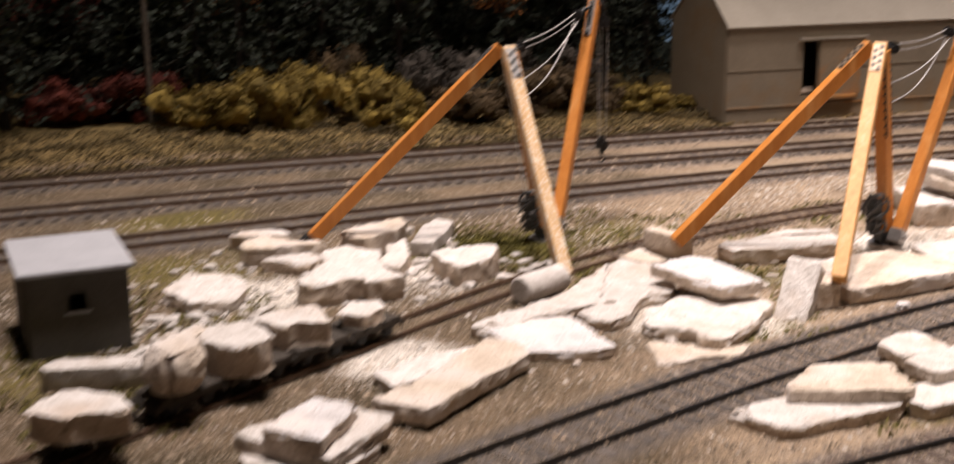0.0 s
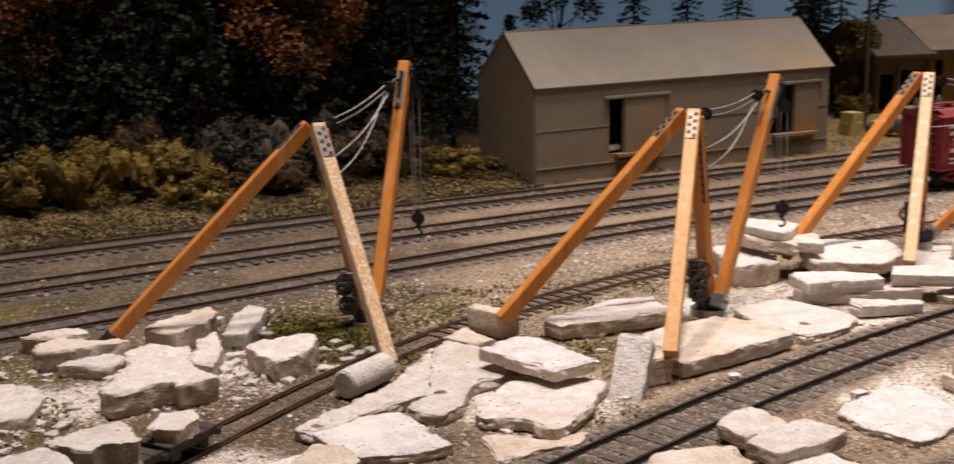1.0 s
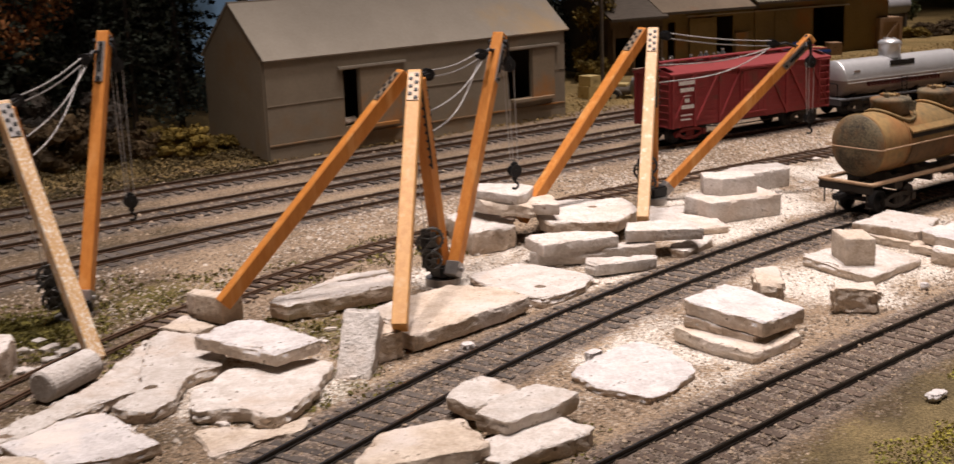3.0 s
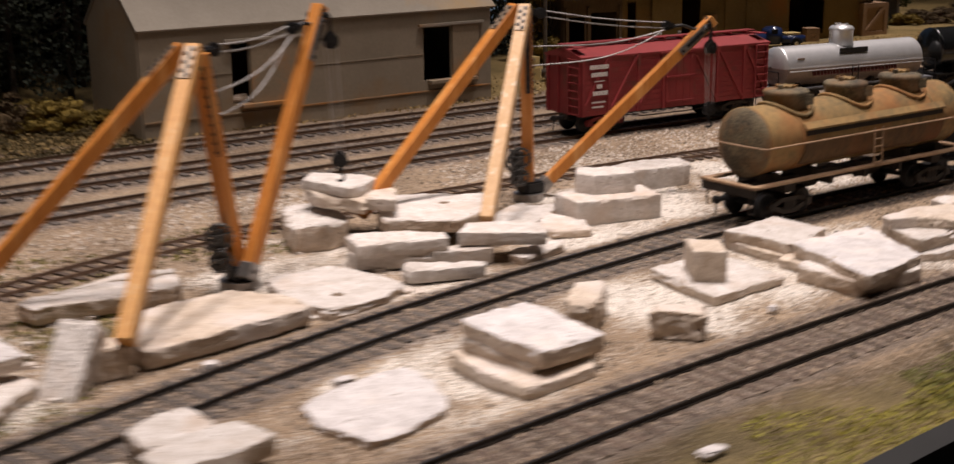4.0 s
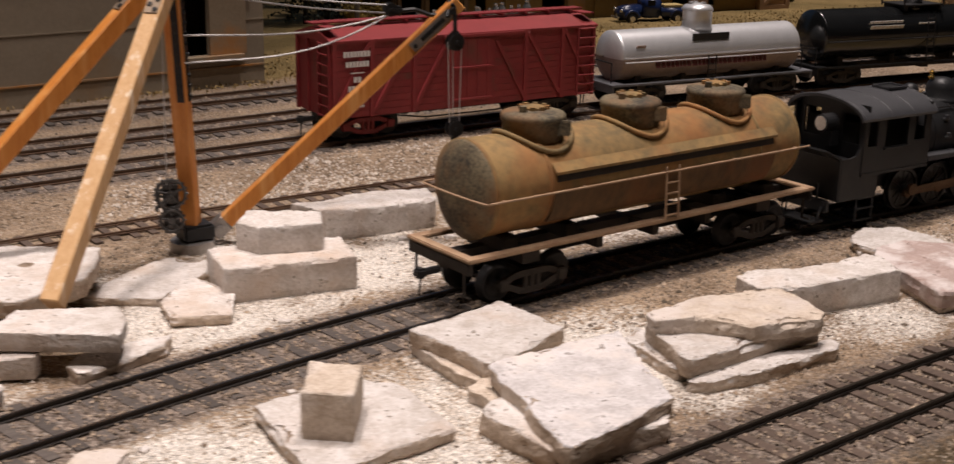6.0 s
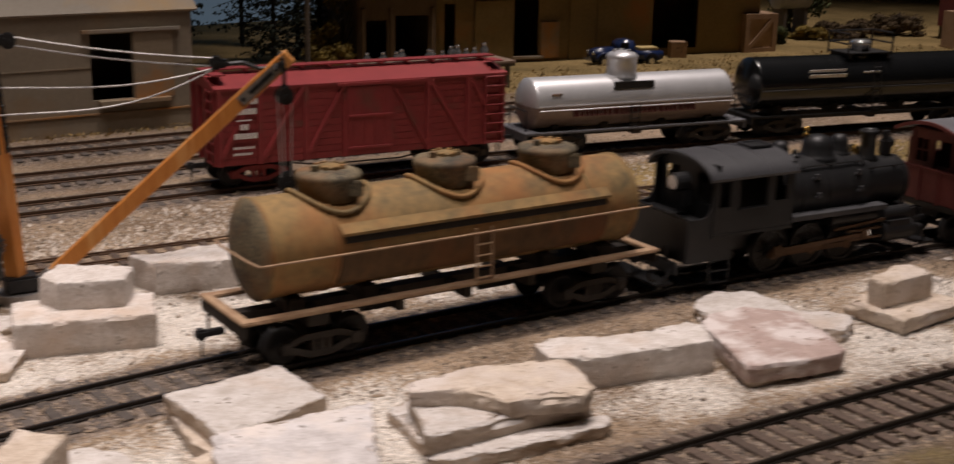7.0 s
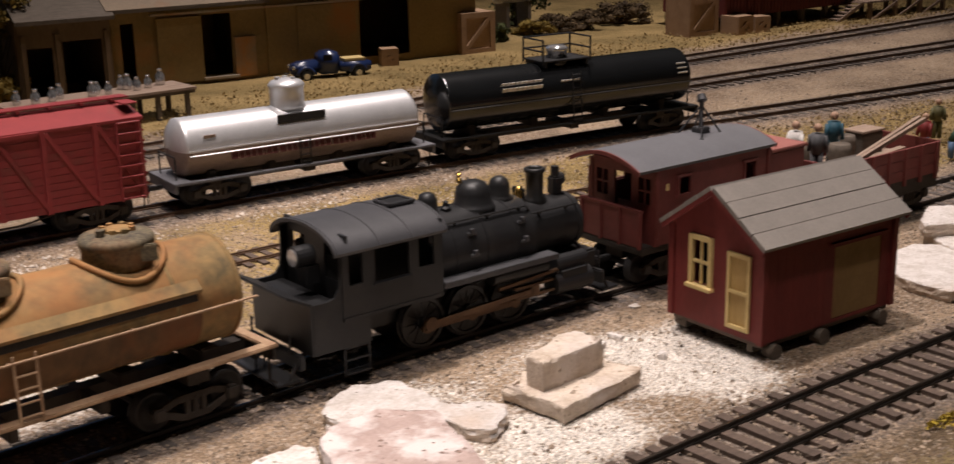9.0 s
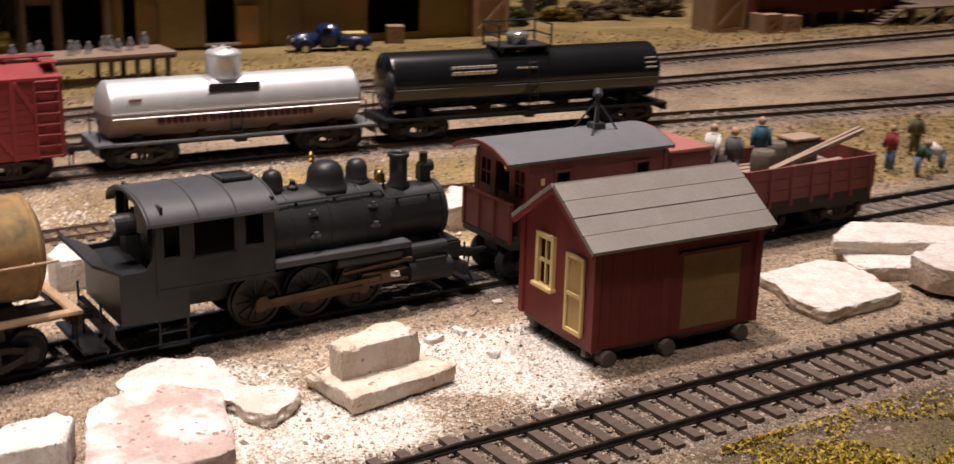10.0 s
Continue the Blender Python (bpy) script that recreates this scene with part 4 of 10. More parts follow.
slab("slab", "stone_slab", 0.3637, 0.4686, 0.0018, 0.0032, [(-11.3, -16.0), (-7.4, -20.8), (5.8, -6.6), (18.0, 2.1), (8.9, 20.8), (-7.3, 12.4), (-18.0, 6.1)], "flat tan limestone slab under another slab", LIME_TAN)
slab("slab", "stone_slab", 0.3751, 0.4283, 0.0067, 0.0042, [(-15.0, -27.6), (-13.2, -29.0), (15.6, -11.5), (17.2, 14.5), (18.3, 29.0), (-0.6, 21.8), (-10.4, 18.8), (-18.3, 14.4)], "smooth grey limestone slab on a lower slab", LIME_GREY)
slab("slab", "stone_slab", 0.3702, 0.4215, 0.0024, 0.0050, [(-10.4, -15.2), (-8.4, -17.5), (18.1, -8.3), (20.0, 0.8), (-8.0, 17.5), (-20.0, 5.6)], "flat limestone slab under a grey slab", LIME)
slab("rough", "rough_stone", 0.3579, 0.4417, 0.0020, 0.0040, [(-1.8, -8.7), (5.9, -3.1), (1.7, 8.7), (-5.9, 1.6)], "small broken tan limestone piece beside slabs", LIME_TAN)
slab("slab", "stone_slab", 0.4240, 0.4604, 0.0092, 0.0040, [(-22.2, -4.3), (-9.1, -5.3), (0.1, -13.1), (7.7, -12.9), (18.6, -12.4), (22.2, -8.5), (20.5, 10.6), (10.1, 13.1), (-4.2, 9.0), (-21.2, 1.7)], "upper limestone slab of a stack with a broken edge", LIME_TAN)
slab("slab", "stone_slab", 0.4250, 0.4529, 0.0050, 0.0042, [(-21.7, -11.7), (-20.7, -13.8), (0.6, -6.5), (21.5, 1.1), (22.1, 6.1), (-13.7, 13.8), (-22.1, 10.5)], "limestone slab lying on the stones below it", LIME)
slab("slab", "stone_slab", 0.4268, 0.4449, 0.0014, 0.0036, [(-17.9, -9.1), (-2.0, -5.0), (21.0, 3.2), (23.1, 6.5), (23.2, 9.1), (1.4, 3.6), (-17.3, -0.7), (-23.2, -6.9)], "narrow limestone slab at the foot of a stack", LIME)
slab("slab", "stone_slab", 0.4233, 0.4589, 0.0016, 0.0034, [(-19.5, -14.4), (-17.0, -14.2), (20.5, -2.8), (25.1, 4.1), (-11.9, 2.6), (-18.4, 14.4), (-25.1, 6.6)], "flat limestone slab at the bottom of a stack", LIME)
slab("cut", "stone_block", 0.4659, 0.4901, 0.0016, 0.0088, [(-24.1, -10.3), (-9.5, -11.7), (24.3, -3.9), (25.3, 8.5), (21.3, 11.7), (9.6, 6.8), (-4.6, 3.5), (-20.1, 4.4), (-25.3, -0.1)], "long squared limestone block with a wavy top edge", LIME)
slab("slab", "stone_slab", 0.5095, 0.4953, 0.0036, 0.0045, [(-15.8, -22.6), (-12.4, -23.0), (12.7, -18.3), (15.9, -14.9), (16.0, 0.3), (14.8, 16.4), (1.8, 23.0), (-11.1, 17.4), (-16.0, 11.9)], "pinkish grey limestone slab with a white crust", LIME_PINK)
slab("slab", "stone_slab", 0.5096, 0.4918, 0.0016, 0.0032, [(-14.7, -18.1), (-12.9, -18.3), (16.0, -9.6), (13.6, -3.0), (-5.4, 18.3), (-16.0, 14.3)], "flat limestone slab under a pinkish slab", LIME)
slab("ragged", "stone_slab", 0.5224, 0.5213, 0.0020, 0.0034, [(-17.6, -8.8), (3.8, -8.9), (7.9, -16.5), (13.4, -20.6), (20.9, -11.9), (21.8, -6.4), (7.4, 2.1), (0.3, 19.0), (-9.9, 20.6), (-18.1, 14.4), (-21.8, 7.7)], "ragged flat limestone piece behind a pinkish slab", LIME)
slab("slab", "stone_slab", 0.5656, 0.5164, 0.0029, 0.0038, [(-12.4, -7.3), (-10.7, -13.5), (8.1, -4.7), (19.3, 2.6), (13.9, 13.5), (-11.5, 12.3), (-19.3, 7.4)], "flat square limestone slab under a block", LIME_TAN)
slab("cut", "stone_block", 0.5645, 0.5226, 0.0063, 0.0086, [(-10.4, -9.0), (8.2, -1.1), (12.4, 2.0), (7.1, 9.0), (1.3, 8.3), (-12.4, -2.4)], "squared tan limestone block on a slab", LIME_TAN)
slab("slab", "stone_slab", 0.7175, 0.5617, 0.0018, 0.0037, [(-16.3, 3.6), (-18.2, -9.8), (-13.5, -23.3), (6.8, -17.0), (19.7, -11.6), (18.8, 17.0), (9.9, 23.3), (-19.7, 12.8)], "broad pale limestone slab with a chipped corner", LIME)
slab("slab", "stone_slab", 0.7624, 0.5919, 0.0068, 0.0040, [(-28.8, -5.1), (17.6, -16.5), (28.8, -7.8), (24.0, 2.8), (10.9, 9.0), (-8.9, 16.5), (-24.6, 2.0)], "pale limestone slab lying on a lower slab", LIME)
slab("slab", "stone_slab", 0.7553, 0.5810, 0.0018, 0.0046, [(-20.4, -3.6), (-21.0, -9.9), (10.5, -13.3), (21.0, -3.3), (11.0, 8.3), (-15.9, 13.3)], "flat limestone slab with a straight edge", LIME)
slab("rough", "rough_stone", 0.7641, 0.5595, 0.0038, 0.0080, [(-14.6, -7.7), (-3.6, -17.0), (15.3, -0.7), (15.9, 16.2), (-0.0, 17.0), (-15.9, 5.2)], "rough pitted limestone block on a slab", LIME)
slab("cut", "stone_block", 0.3211, 0.5337, 0.0018, 0.0094, [(-17.0, -12.6), (20.5, -7.4), (18.7, 12.6), (-20.5, 8.4)], "long squared limestone block with sawn faces", LIME)
slab("cut", "stone_block", 0.3216, 0.5418, 0.0107, 0.0085, [(-6.9, -9.7), (11.5, -8.5), (12.8, 4.8), (-8.5, 9.7), (-12.8, -2.6)], "rounded squared block on a longer block", LIME)
slab("cut", "stone_block", 0.3537, 0.5839, 0.0020, 0.0092, [(-14.2, -12.2), (19.5, -3.8), (23.8, -1.0), (23.5, 12.2), (4.1, 12.0), (-23.8, 1.9)], "long squared limestone block behind stacked blocks", LIME)
slab("cut", "stone_block", 0.2119, 0.5369, 0.0199, 0.0036, [(1.5, -17.5), (7.7, -14.0), (14.5, -1.6), (11.0, 6.2), (-8.4, 17.5), (-14.5, 4.0)], "squared limestone piece on top of a pile", LIME)
slab("rough", "rough_stone", 0.2093, 0.5290, 0.0147, 0.0048, [(-6.8, 1.5), (8.9, -15.8), (10.9, -6.1), (9.3, 6.8), (-1.6, 15.8), (-10.9, 12.1)], "tan limestone piece inside a pile", LIME_TAN)
slab("cut", "stone_block", 0.2260, 0.5280, 0.0152, 0.0042, [(-6.4, -9.0), (4.2, -15.1), (7.2, 0.6), (7.4, 9.3), (-3.4, 15.1), (-7.4, -2.0)], "squared tan limestone piece on a pile", LIME_TAN)
slab("rough", "rough_stone", 0.2010, 0.5337, 0.0020, 0.0088, [(-9.8, -23.1), (1.7, -21.2), (11.5, -18.0), (12.3, -6.5), (10.1, 11.2), (4.5, 23.1), (-11.4, 21.5), (-12.3, -6.4)], "rough broken limestone block on the quarry ground", LIME)
slab("slab", "stone_slab", 0.2477, 0.5297, 0.0076, 0.0045, [(-21.8, -19.0), (5.2, -25.4), (12.7, -19.4), (21.6, -10.5), (23.8, 7.1), (23.6, 16.1), (-12.4, 25.4), (-16.3, 20.0), (-23.8, -8.0)], "thick limestone slab with a round drilled hole", LIME, hole=(4.8, 3.5))
slab("cut", "stone_block", 0.2250, 0.4854, 0.0079, 0.0044, [(-14.8, -9.9), (-3.8, -7.4), (17.5, -7.5), (17.6, 0.8), (4.7, 7.5), (-14.9, 9.9), (-17.6, 6.5)], "flat squared limestone piece stacked on others", LIME)
slab("cut", "stone_block", 0.2330, 0.4818, 0.0028, 0.0050, [(-23.5, -1.4), (-2.9, -3.7), (24.7, -5.6), (25.8, -2.5), (23.9, 2.7), (-3.3, 3.2), (-12.2, 5.6), (-25.8, 3.7)], "long squared limestone piece low in a pile", LIME)
slab("cut", "stone_block", 0.2627, 0.4835, 0.0091, 0.0042, [(14.4, -10.9), (16.2, 0.3), (13.8, 8.7), (-9.7, 10.9), (-16.2, -2.9)], "squared limestone piece stacked on other stones", LIME)
slab("cut", "stone_block", 0.2372, 0.4643, 0.0030, 0.0038, [(-12.5, -6.4), (13.5, -5.4), (14.9, -2.1), (14.4, 1.2), (-11.0, 6.4), (-14.9, -1.3)], "flat squared limestone piece at the foot of a pile", LIME)
slab("slab", "stone_slab", 0.2768, 0.4813, 0.0014, 0.0036, [(-9.1, -10.5), (11.0, 3.5), (12.4, 10.5), (6.4, 9.7), (-8.6, 3.0), (-12.4, -4.0)], "small flat limestone piece beside the track", LIME)
slab("slab", "stone_slab", 0.2968, 0.5233, 0.0018, 0.0024, [(-7.7, -17.4), (7.6, -18.4), (10.3, -1.7), (-1.4, 18.4), (-10.3, -4.3)], "thin white limestone slab in chalk dust", LIME)
slab("slab", "stone_slab", 0.2865, 0.5405, 0.0016, 0.0024, [(0.1, -18.0), (10.4, -4.0), (20.5, 11.4), (4.0, 18.0), (-7.3, 8.3), (-20.5, -13.5)], "thin white limestone slab with a cracked face", LIME)
slab("rough", "rough_stone", -0.0357, 0.4684, 0.0018, 0.0085, [(-0.4, -17.7), (10.4, -6.6), (12.4, 8.2), (7.5, 17.7), (-8.6, 0.3), (-12.4, -11.2)], "rough broken limestone block on the quarry ground", LIME_TAN)
slab("cut", "stone_block", -0.0122, 0.4732, 0.0018, 0.0062, [(2.1, -20.4), (6.1, 0.1), (6.9, 14.8), (-0.3, 20.4), (-5.1, 7.8), (-6.9, -19.0)], "oblong limestone block lying on the rubble", LIME)
slab("rough", "rough_stone", 0.0038, 0.4274, 0.0020, 0.0085, [(-0.9, -16.1), (11.9, -2.9), (12.9, 10.1), (7.9, 16.1), (-7.0, 10.8), (-12.9, 4.3)], "pale limestone block with a sloping broken end", LIME)
slab("rough", "rough_stone", -0.0801, 0.4609, 0.0020, 0.0070, [(3.1, -7.7), (12.6, -2.9), (5.3, 7.7), (-5.5, 1.3), (-12.6, -5.3)], "rough broken limestone block on the quarry ground", LIME)
slab("rough", "rough_stone", -0.0672, 0.4428, 0.0017, 0.0078, [(-13.9, -8.1), (1.8, -3.3), (17.5, 1.8), (10.4, 7.3), (-10.3, 8.1), (-17.5, -1.9)], "rough tan limestone block among the rubble", LIME_TAN)
slab("rough", "rough_stone", -0.0618, 0.4318, 0.0016, 0.0052, [(7.5, -7.6), (11.7, -0.1), (6.8, 7.6), (-7.3, 4.0), (-11.7, -2.2)], "flat broken limestone piece among the rubble", LIME)
slab("rough", "rough_stone", -0.0325, 0.4106, 0.0022, 0.0078, [(-13.6, -27.6), (-5.3, -21.9), (4.1, -14.3), (5.9, -19.9), (18.9, -12.0), (8.9, 2.1), (4.2, 22.0), (-9.3, 27.6), (-17.4, 19.5), (-15.0, 0.3), (-18.9, -20.0)], "large broken limestone block among the rubble", LIME)
slab("rough", "rough_stone", -0.0221, 0.4351, 0.0017, 0.0068, [(4.6, -20.0), (4.8, 0.6), (0.7, 20.0), (-4.8, 10.9), (-4.5, -13.4)], "pale limestone piece standing in the rubble", LIME)
slab("rough", "rough_stone", -0.0840, 0.3927, 0.0015, 0.0050, [(-0.6, -18.5), (12.8, -13.7), (15.0, -1.5), (10.1, 13.5), (-0.2, 18.5), (-12.0, 12.4), (-15.0, -2.9)], "low broken limestone block among the rubble", LIME)
slab("rough", "rough_stone", 0.6230, 0.6650, 0.0020, 0.0085, [(-8.4, -17.3), (0.5, -13.2), (8.5, 12.3), (0.9, 17.3), (-8.5, 0.2)], "white limestone block behind the locomotive track", LIME)
slab("cut", "stone_block", 0.4876, 0.6189, 0.0020, 0.0095, [(-4.9, -9.4), (7.5, -6.8), (7.7, 7.1), (-4.7, 9.4), (-7.7, -1.5)], "squared white limestone block behind the train", LIME)
# x, y, base height, length, width, thickness, turn
stone("rough", "rough_stone", 0.2693, 0.4058, 0.0020, 0.0270, 0.0103, 0.0090, 64, "rough tan limestone block beside the track", LIME_TAN)
stone("rough", "rough_stone", 0.2919, 0.3857, 0.0020, 0.0178, 0.0101, 0.0090, 158, "rough tan limestone block with a notched top", LIME_TAN)
# standing block and the small cube under a derrick leg
stone("cut", "stone_block", 0.1208, 0.3890, -0.0037, 0.0116, 0.0078, 0.0240, -25, "squared limestone block leaning on end", LIME, tilt=-42)
stone("cut", "stone_block", 0.1290, 0.3960, 0.002, 0.0110, 0.0095, 0.0095, 25, "small limestone cube under a derrick leg", LIME_TAN)
bm = bmesh.new()
a0, a1 = Vector((0.0265, 0.3932, 0.0068)), Vector((0.0405, 0.4115, 0.0068))
lathe(bm, [(0.0040, 0.0), (0.0048, 0.0007), (0.0050, 0.006), (0.0048, 0.017), (0.0049, (a1 - a0).length - 0.0008), (0.0040, (a1 - a0).length)], 28, Matrix.Translation(a0) @ (a1 - a0).to_track_quat("Z", "Y").to_matrix().to_4x4())
drum = part("stone_drum", bm, LIME, None)
tagged(drum, "round pale limestone drum lying beside a derrick foot", "stone", "quarried stones")
stone("rough", "stone_chunk", 0.1565, 0.3935, 0.002, 0.004, 0.003, 0.002, 10, "small white limestone chunk on the gravel", LIME_GREY)
stone("rough", "stone_chunk", 0.1905, 0.3700, 0.002, 0.0055, 0.003, 0.0025, 30, "small white limestone chunk beside the track", LIME_GREY)
stone("boulder", "stone_chunk", 0.3275, 0.3975, 0.002, 0.0036, 0.0030, 0.0026, 30, "small white limestone chunk beside the track", LIME_GREY)
stone("boulder", "stone_chunk", 0.2660, 0.3032, 0.0026, 0.0080, 0.0045, 0.0022, 20, "flat white limestone chunk lying in the turf", LIME_GREY)

# small broken rubble between the blocks
def rubble(name, n, spots, size, seed, label):
    rnd = random.Random(seed)
    ico = bmesh.new()
    bmesh.ops.create_icosphere(ico, subdivisions=2, radius=1.0)
    base = [v.co.copy() for v in ico.verts]
    tris = [tuple(v.index for v in f.verts) for f in ico.faces]
    ico.free()
    verts, faces = [], []
    while n > 0:
        cx, cy, r = spots[rnd.randrange(len(spots))]
        a, d = rnd.uniform(0, 6.283), r * math.sqrt(rnd.random())
        x, y = cx + d * math.cos(a), cy + d * math.sin(a)
        if any(abs(y - f(x)) < (0.011 if g < 0.012 else 0.019) for f, g in TRACKS):
            continue
        n -= 1
        s = size * (0.35 + 0.9 * rnd.random() ** 2.2)
        m = Matrix.Rotation(rnd.uniform(0, 6.283), 3, "Z") @ Matrix.Diagonal((s * rnd.uniform(0.8, 1.5), s * rnd.uniform(0.6, 1.0), s * rnd.uniform(0.4, 0.7)))
        off = Vector((rnd.uniform(0, 60), rnd.uniform(0, 60), 0))
        o = Vector((x, y, ground_z(x, y) + s * 0.2))
        k = len(verts)
        for c in base:
            q = Vector([max(-0.62, min(0.62, v)) for v in c]) * 1.3
            verts.append(tuple(o + m @ (q * (1 + 0.35 * noise.noise(c * 1.6 + off)))))
        faces += [tuple(k + i for i in t) for t in tris]
    me = bpy.data.meshes.new(name)
    me.from_pydata(verts, [], faces)
    me.materials.append(LIME)
    return tagged(new(name, me), label, "rubble", kind="stuff")


rubble("limestone_rubble", 330, [(-0.05, 0.42, 0.055), (-0.02, 0.445, 0.045), (-0.09, 0.40, 0.04), (0.015, 0.43, 0.03), (-0.085, 0.36, 0.03)], 0.0026, 71, "broken white limestone rubble among the quarry blocks")
rubble("limestone_rubble", 150, [(0.20, 0.465, 0.05), (0.24, 0.46, 0.05), (0.30, 0.53, 0.05), (0.08, 0.38, 0.05), (0.12, 0.42, 0.04), (0.02, 0.36, 0.04), (0.32, 0.42, 0.05)], 0.0016, 72, "small limestone fragments scattered round the slabs")
rubble("limestone_rubble", 110, [(0.55, 0.60, 0.09), (0.62, 0.62, 0.05), (0.42, 0.58, 0.06)], 0.0022, 73, "white limestone fragments beside the locomotive track")

# ================= tracks =================
TIE_MESH = {}


def tie_mesh(length, width, thick, material):
    key = (length, material.name)
    if key not in TIE_MESH:
        bm = bmesh.new()
        box(bm, 0, 0, 0, width, length, thick)
        me = bpy.data.meshes.new("tie")
        bm.to_mesh(me)
        bm.free()
        me.materials.append(material)
        TIE_MESH[key] = me
    return TIE_MESH[key]


def track(f, x0, x1, gauge, pitch, label, tie_mat, rail_mat, top_mat, rh=0.0015, tie_z=0.0018, sink=0.0002):
    e = tagged(new("railway_track"), label, "railway track", kind="structure")
    for s in (-1, 1):
        bm = bmesh.new()
        prev = None
        n = int((x1 - x0) / 0.008)
        zt = tie_z + 0.0009 + rh
        for i in range(n + 1):
            x = x0 + (x1 - x0) * i / n
            a = slope(f, x)
            cx, cy = x - s * gauge / 2 * math.sin(a), f(x) + s * gauge / 2 * math.cos(a)
            nx_, ny_ = -math.sin(a), math.cos(a)
            up = lift(x, f(x))
            ring = [bm.verts.new((cx + nx_ * d, cy + ny_ * d, z + up)) for d, z in ((-0.0006, tie_z + 0.0006), (-0.0006, tie_z + 0.0011), (-0.0002, tie_z + 0.0013), (-0.0004, zt - 0.0005), (-0.0004, zt), (0.0004, zt), (0.0004, zt - 0.0005), (0.0002, tie_z + 0.0013), (0.0006, tie_z + 0.0011), (0.0006, tie_z + 0.0006))]
            if prev:
                for k in range(9):
                    fc = bm.faces.new((prev[k], ring[k], ring[k + 1], prev[k + 1]))
                    fc.material_index = 1 if k == 4 else 0
            prev = ring
        bmesh.ops.recalc_face_normals(bm, faces=bm.faces)
        r = part("rail", bm, rail_mat, e)
        r.data.materials.append(top_mat)
    tl, tw = (0.030, 0.0030) if gauge > 0.012 else (0.0205, 0.0026)
    me = tie_mesh(tl, tw, 0.0018, tie_mat)
    rnd = random.Random(int(gauge * 1e5) + int(f(0.3) * 1000))
    s_along, x = 0.0, x0
    while x < x1:
        a = slope(f, x)
        o = new("tie", me)
        o.parent = e
        o.matrix_world = pose(x, f(x), lift(x, f(x)) + tie_z - sink - (0.0009 if gauge < 0.012 and x < 0.06 else 0.0) + rnd.uniform(-0.0002, 0.0002), 0, 0, math.degrees(a) + rnd.uniform(-1.5, 1.5)) @ Matrix.Translation((0, rnd.uniform(-0.0006, 0.0006), 0))
        x += pitch * math.cos(a) * rnd.uniform(0.96, 1.04)
    return e


track(front_y, 0.02, 1.1, 0.0165, 0.0066, "standard gauge track with brown ties in the foreground", TIE_NEW, RAIL, RAILTOP)
track(mid_y, -0.06, 1.1, 0.0165, 0.0066, "standard gauge track with grey ties beside the stones", TIE, RAIL, RAILTOP)
track(side_y, -0.12, 0.78, 0.0105, 0.0062, "narrow gauge quarry track with rusty rails", TIE_NEW, RUSTRAIL, RUSTRAIL, 0.0009, tie_z=0.0017, sink=0.0001)
track(main3_y, -0.40, 1.4, 0.0165, 0.0070, "main line track in grey ballast with rusty rails", TIE, RUSTRAIL, RAILTOP)
track(main2_y, -0.40, 1.4, 0.0165, 0.0070, "main line track in grey ballast with rusty rails", TIE, RUSTRAIL, RAILTOP)
track(main1_y, -0.40, 1.4, 0.0165, 0.0070, "main line track in grey ballast along the barn", TIE, RUSTRAIL, RAILTOP)

# ================= derricks =================
def winch(e, at):
    """A hand winch of two toothed wheels, a drum between cheeks and a crank."""
    w = Vector(at)
    bm = bmesh.new()
    for sgn in (-1, 1):
        box(bm, w.x, w.y + sgn * 0.0030, w.z + 0.0085, 0.0046, 0.0007, 0.0150, 0, 0.0002)
    for z in (0.0035, 0.0125):
        rod(bm, w + Vector((0, -0.0046, z)), w + Vector((0, 0.0044, z)), 0.0006, 8)
    frame_part = part("winch", bm, WINCH, e, "black cast hand winch on the mast")
    bm = bmesh.new()
    rod(bm, w + Vector((0, -0.0027, 0.0075)), w + Vector((0, 0.0027, 0.0075)), 0.0021, 14)
    for k in range(7):
        y = -0.0024 + 0.0008 * k
        wire(bm, [w + Vector((0.0023 * math.cos(i * 0.5236), y, 0.0075 + 0.0023 * math.sin(i * 0.5236))) for i in range(13)], 0.00028, 5)
    part("winch_drum", bm, WINCH, frame_part, "drum wound with dark line")
    for y, z, r in ((-0.0044, 0.0135, 0.0043), (-0.0050, 0.0055, 0.0033), (0.0040, 0.0100, 0.0036)):
        hub = w + Vector((0, y, z))
        bm = bmesh.new()
        wire(bm, [hub + Vector((r * math.cos(k * 0.3927), 0, r * math.sin(k * 0.3927))) for k in range(17)], 0.00055, 6)
        for k in range(18):
            v = Vector((math.cos(k * 0.349), 0, math.sin(k * 0.349)))
            rod(bm, hub + v * r, hub + v * (r + 0.0008), 0.00032, 5)
        for k in range(5):
            rod(bm, hub, hub + Vector((r * math.cos(k * 1.2566 + 0.4), 0, r * math.sin(k * 1.2566 + 0.4))), 0.0004, 5)
        rod(bm, hub - Vector((0, 0.0008, 0)), hub + Vector((0, 0.0008, 0)), 0.0011, 10)
        part("gear_wheel", bm, WINCH, frame_part, "black toothed gear wheel")
    bm = bmesh.new()
    c = w + Vector((0, -0.0056, 0.0135))
    rod(bm, c, c + Vector((-0.0042, 0, -0.0036)), 0.0005, 6)
    rod(bm, c + Vector((-0.0042, 0.0003, -0.0036)), c + Vector((-0.0042, -0.0026, -0.0036)), 0.0006, 6)
    part("crank", bm, WINCH, frame_part)


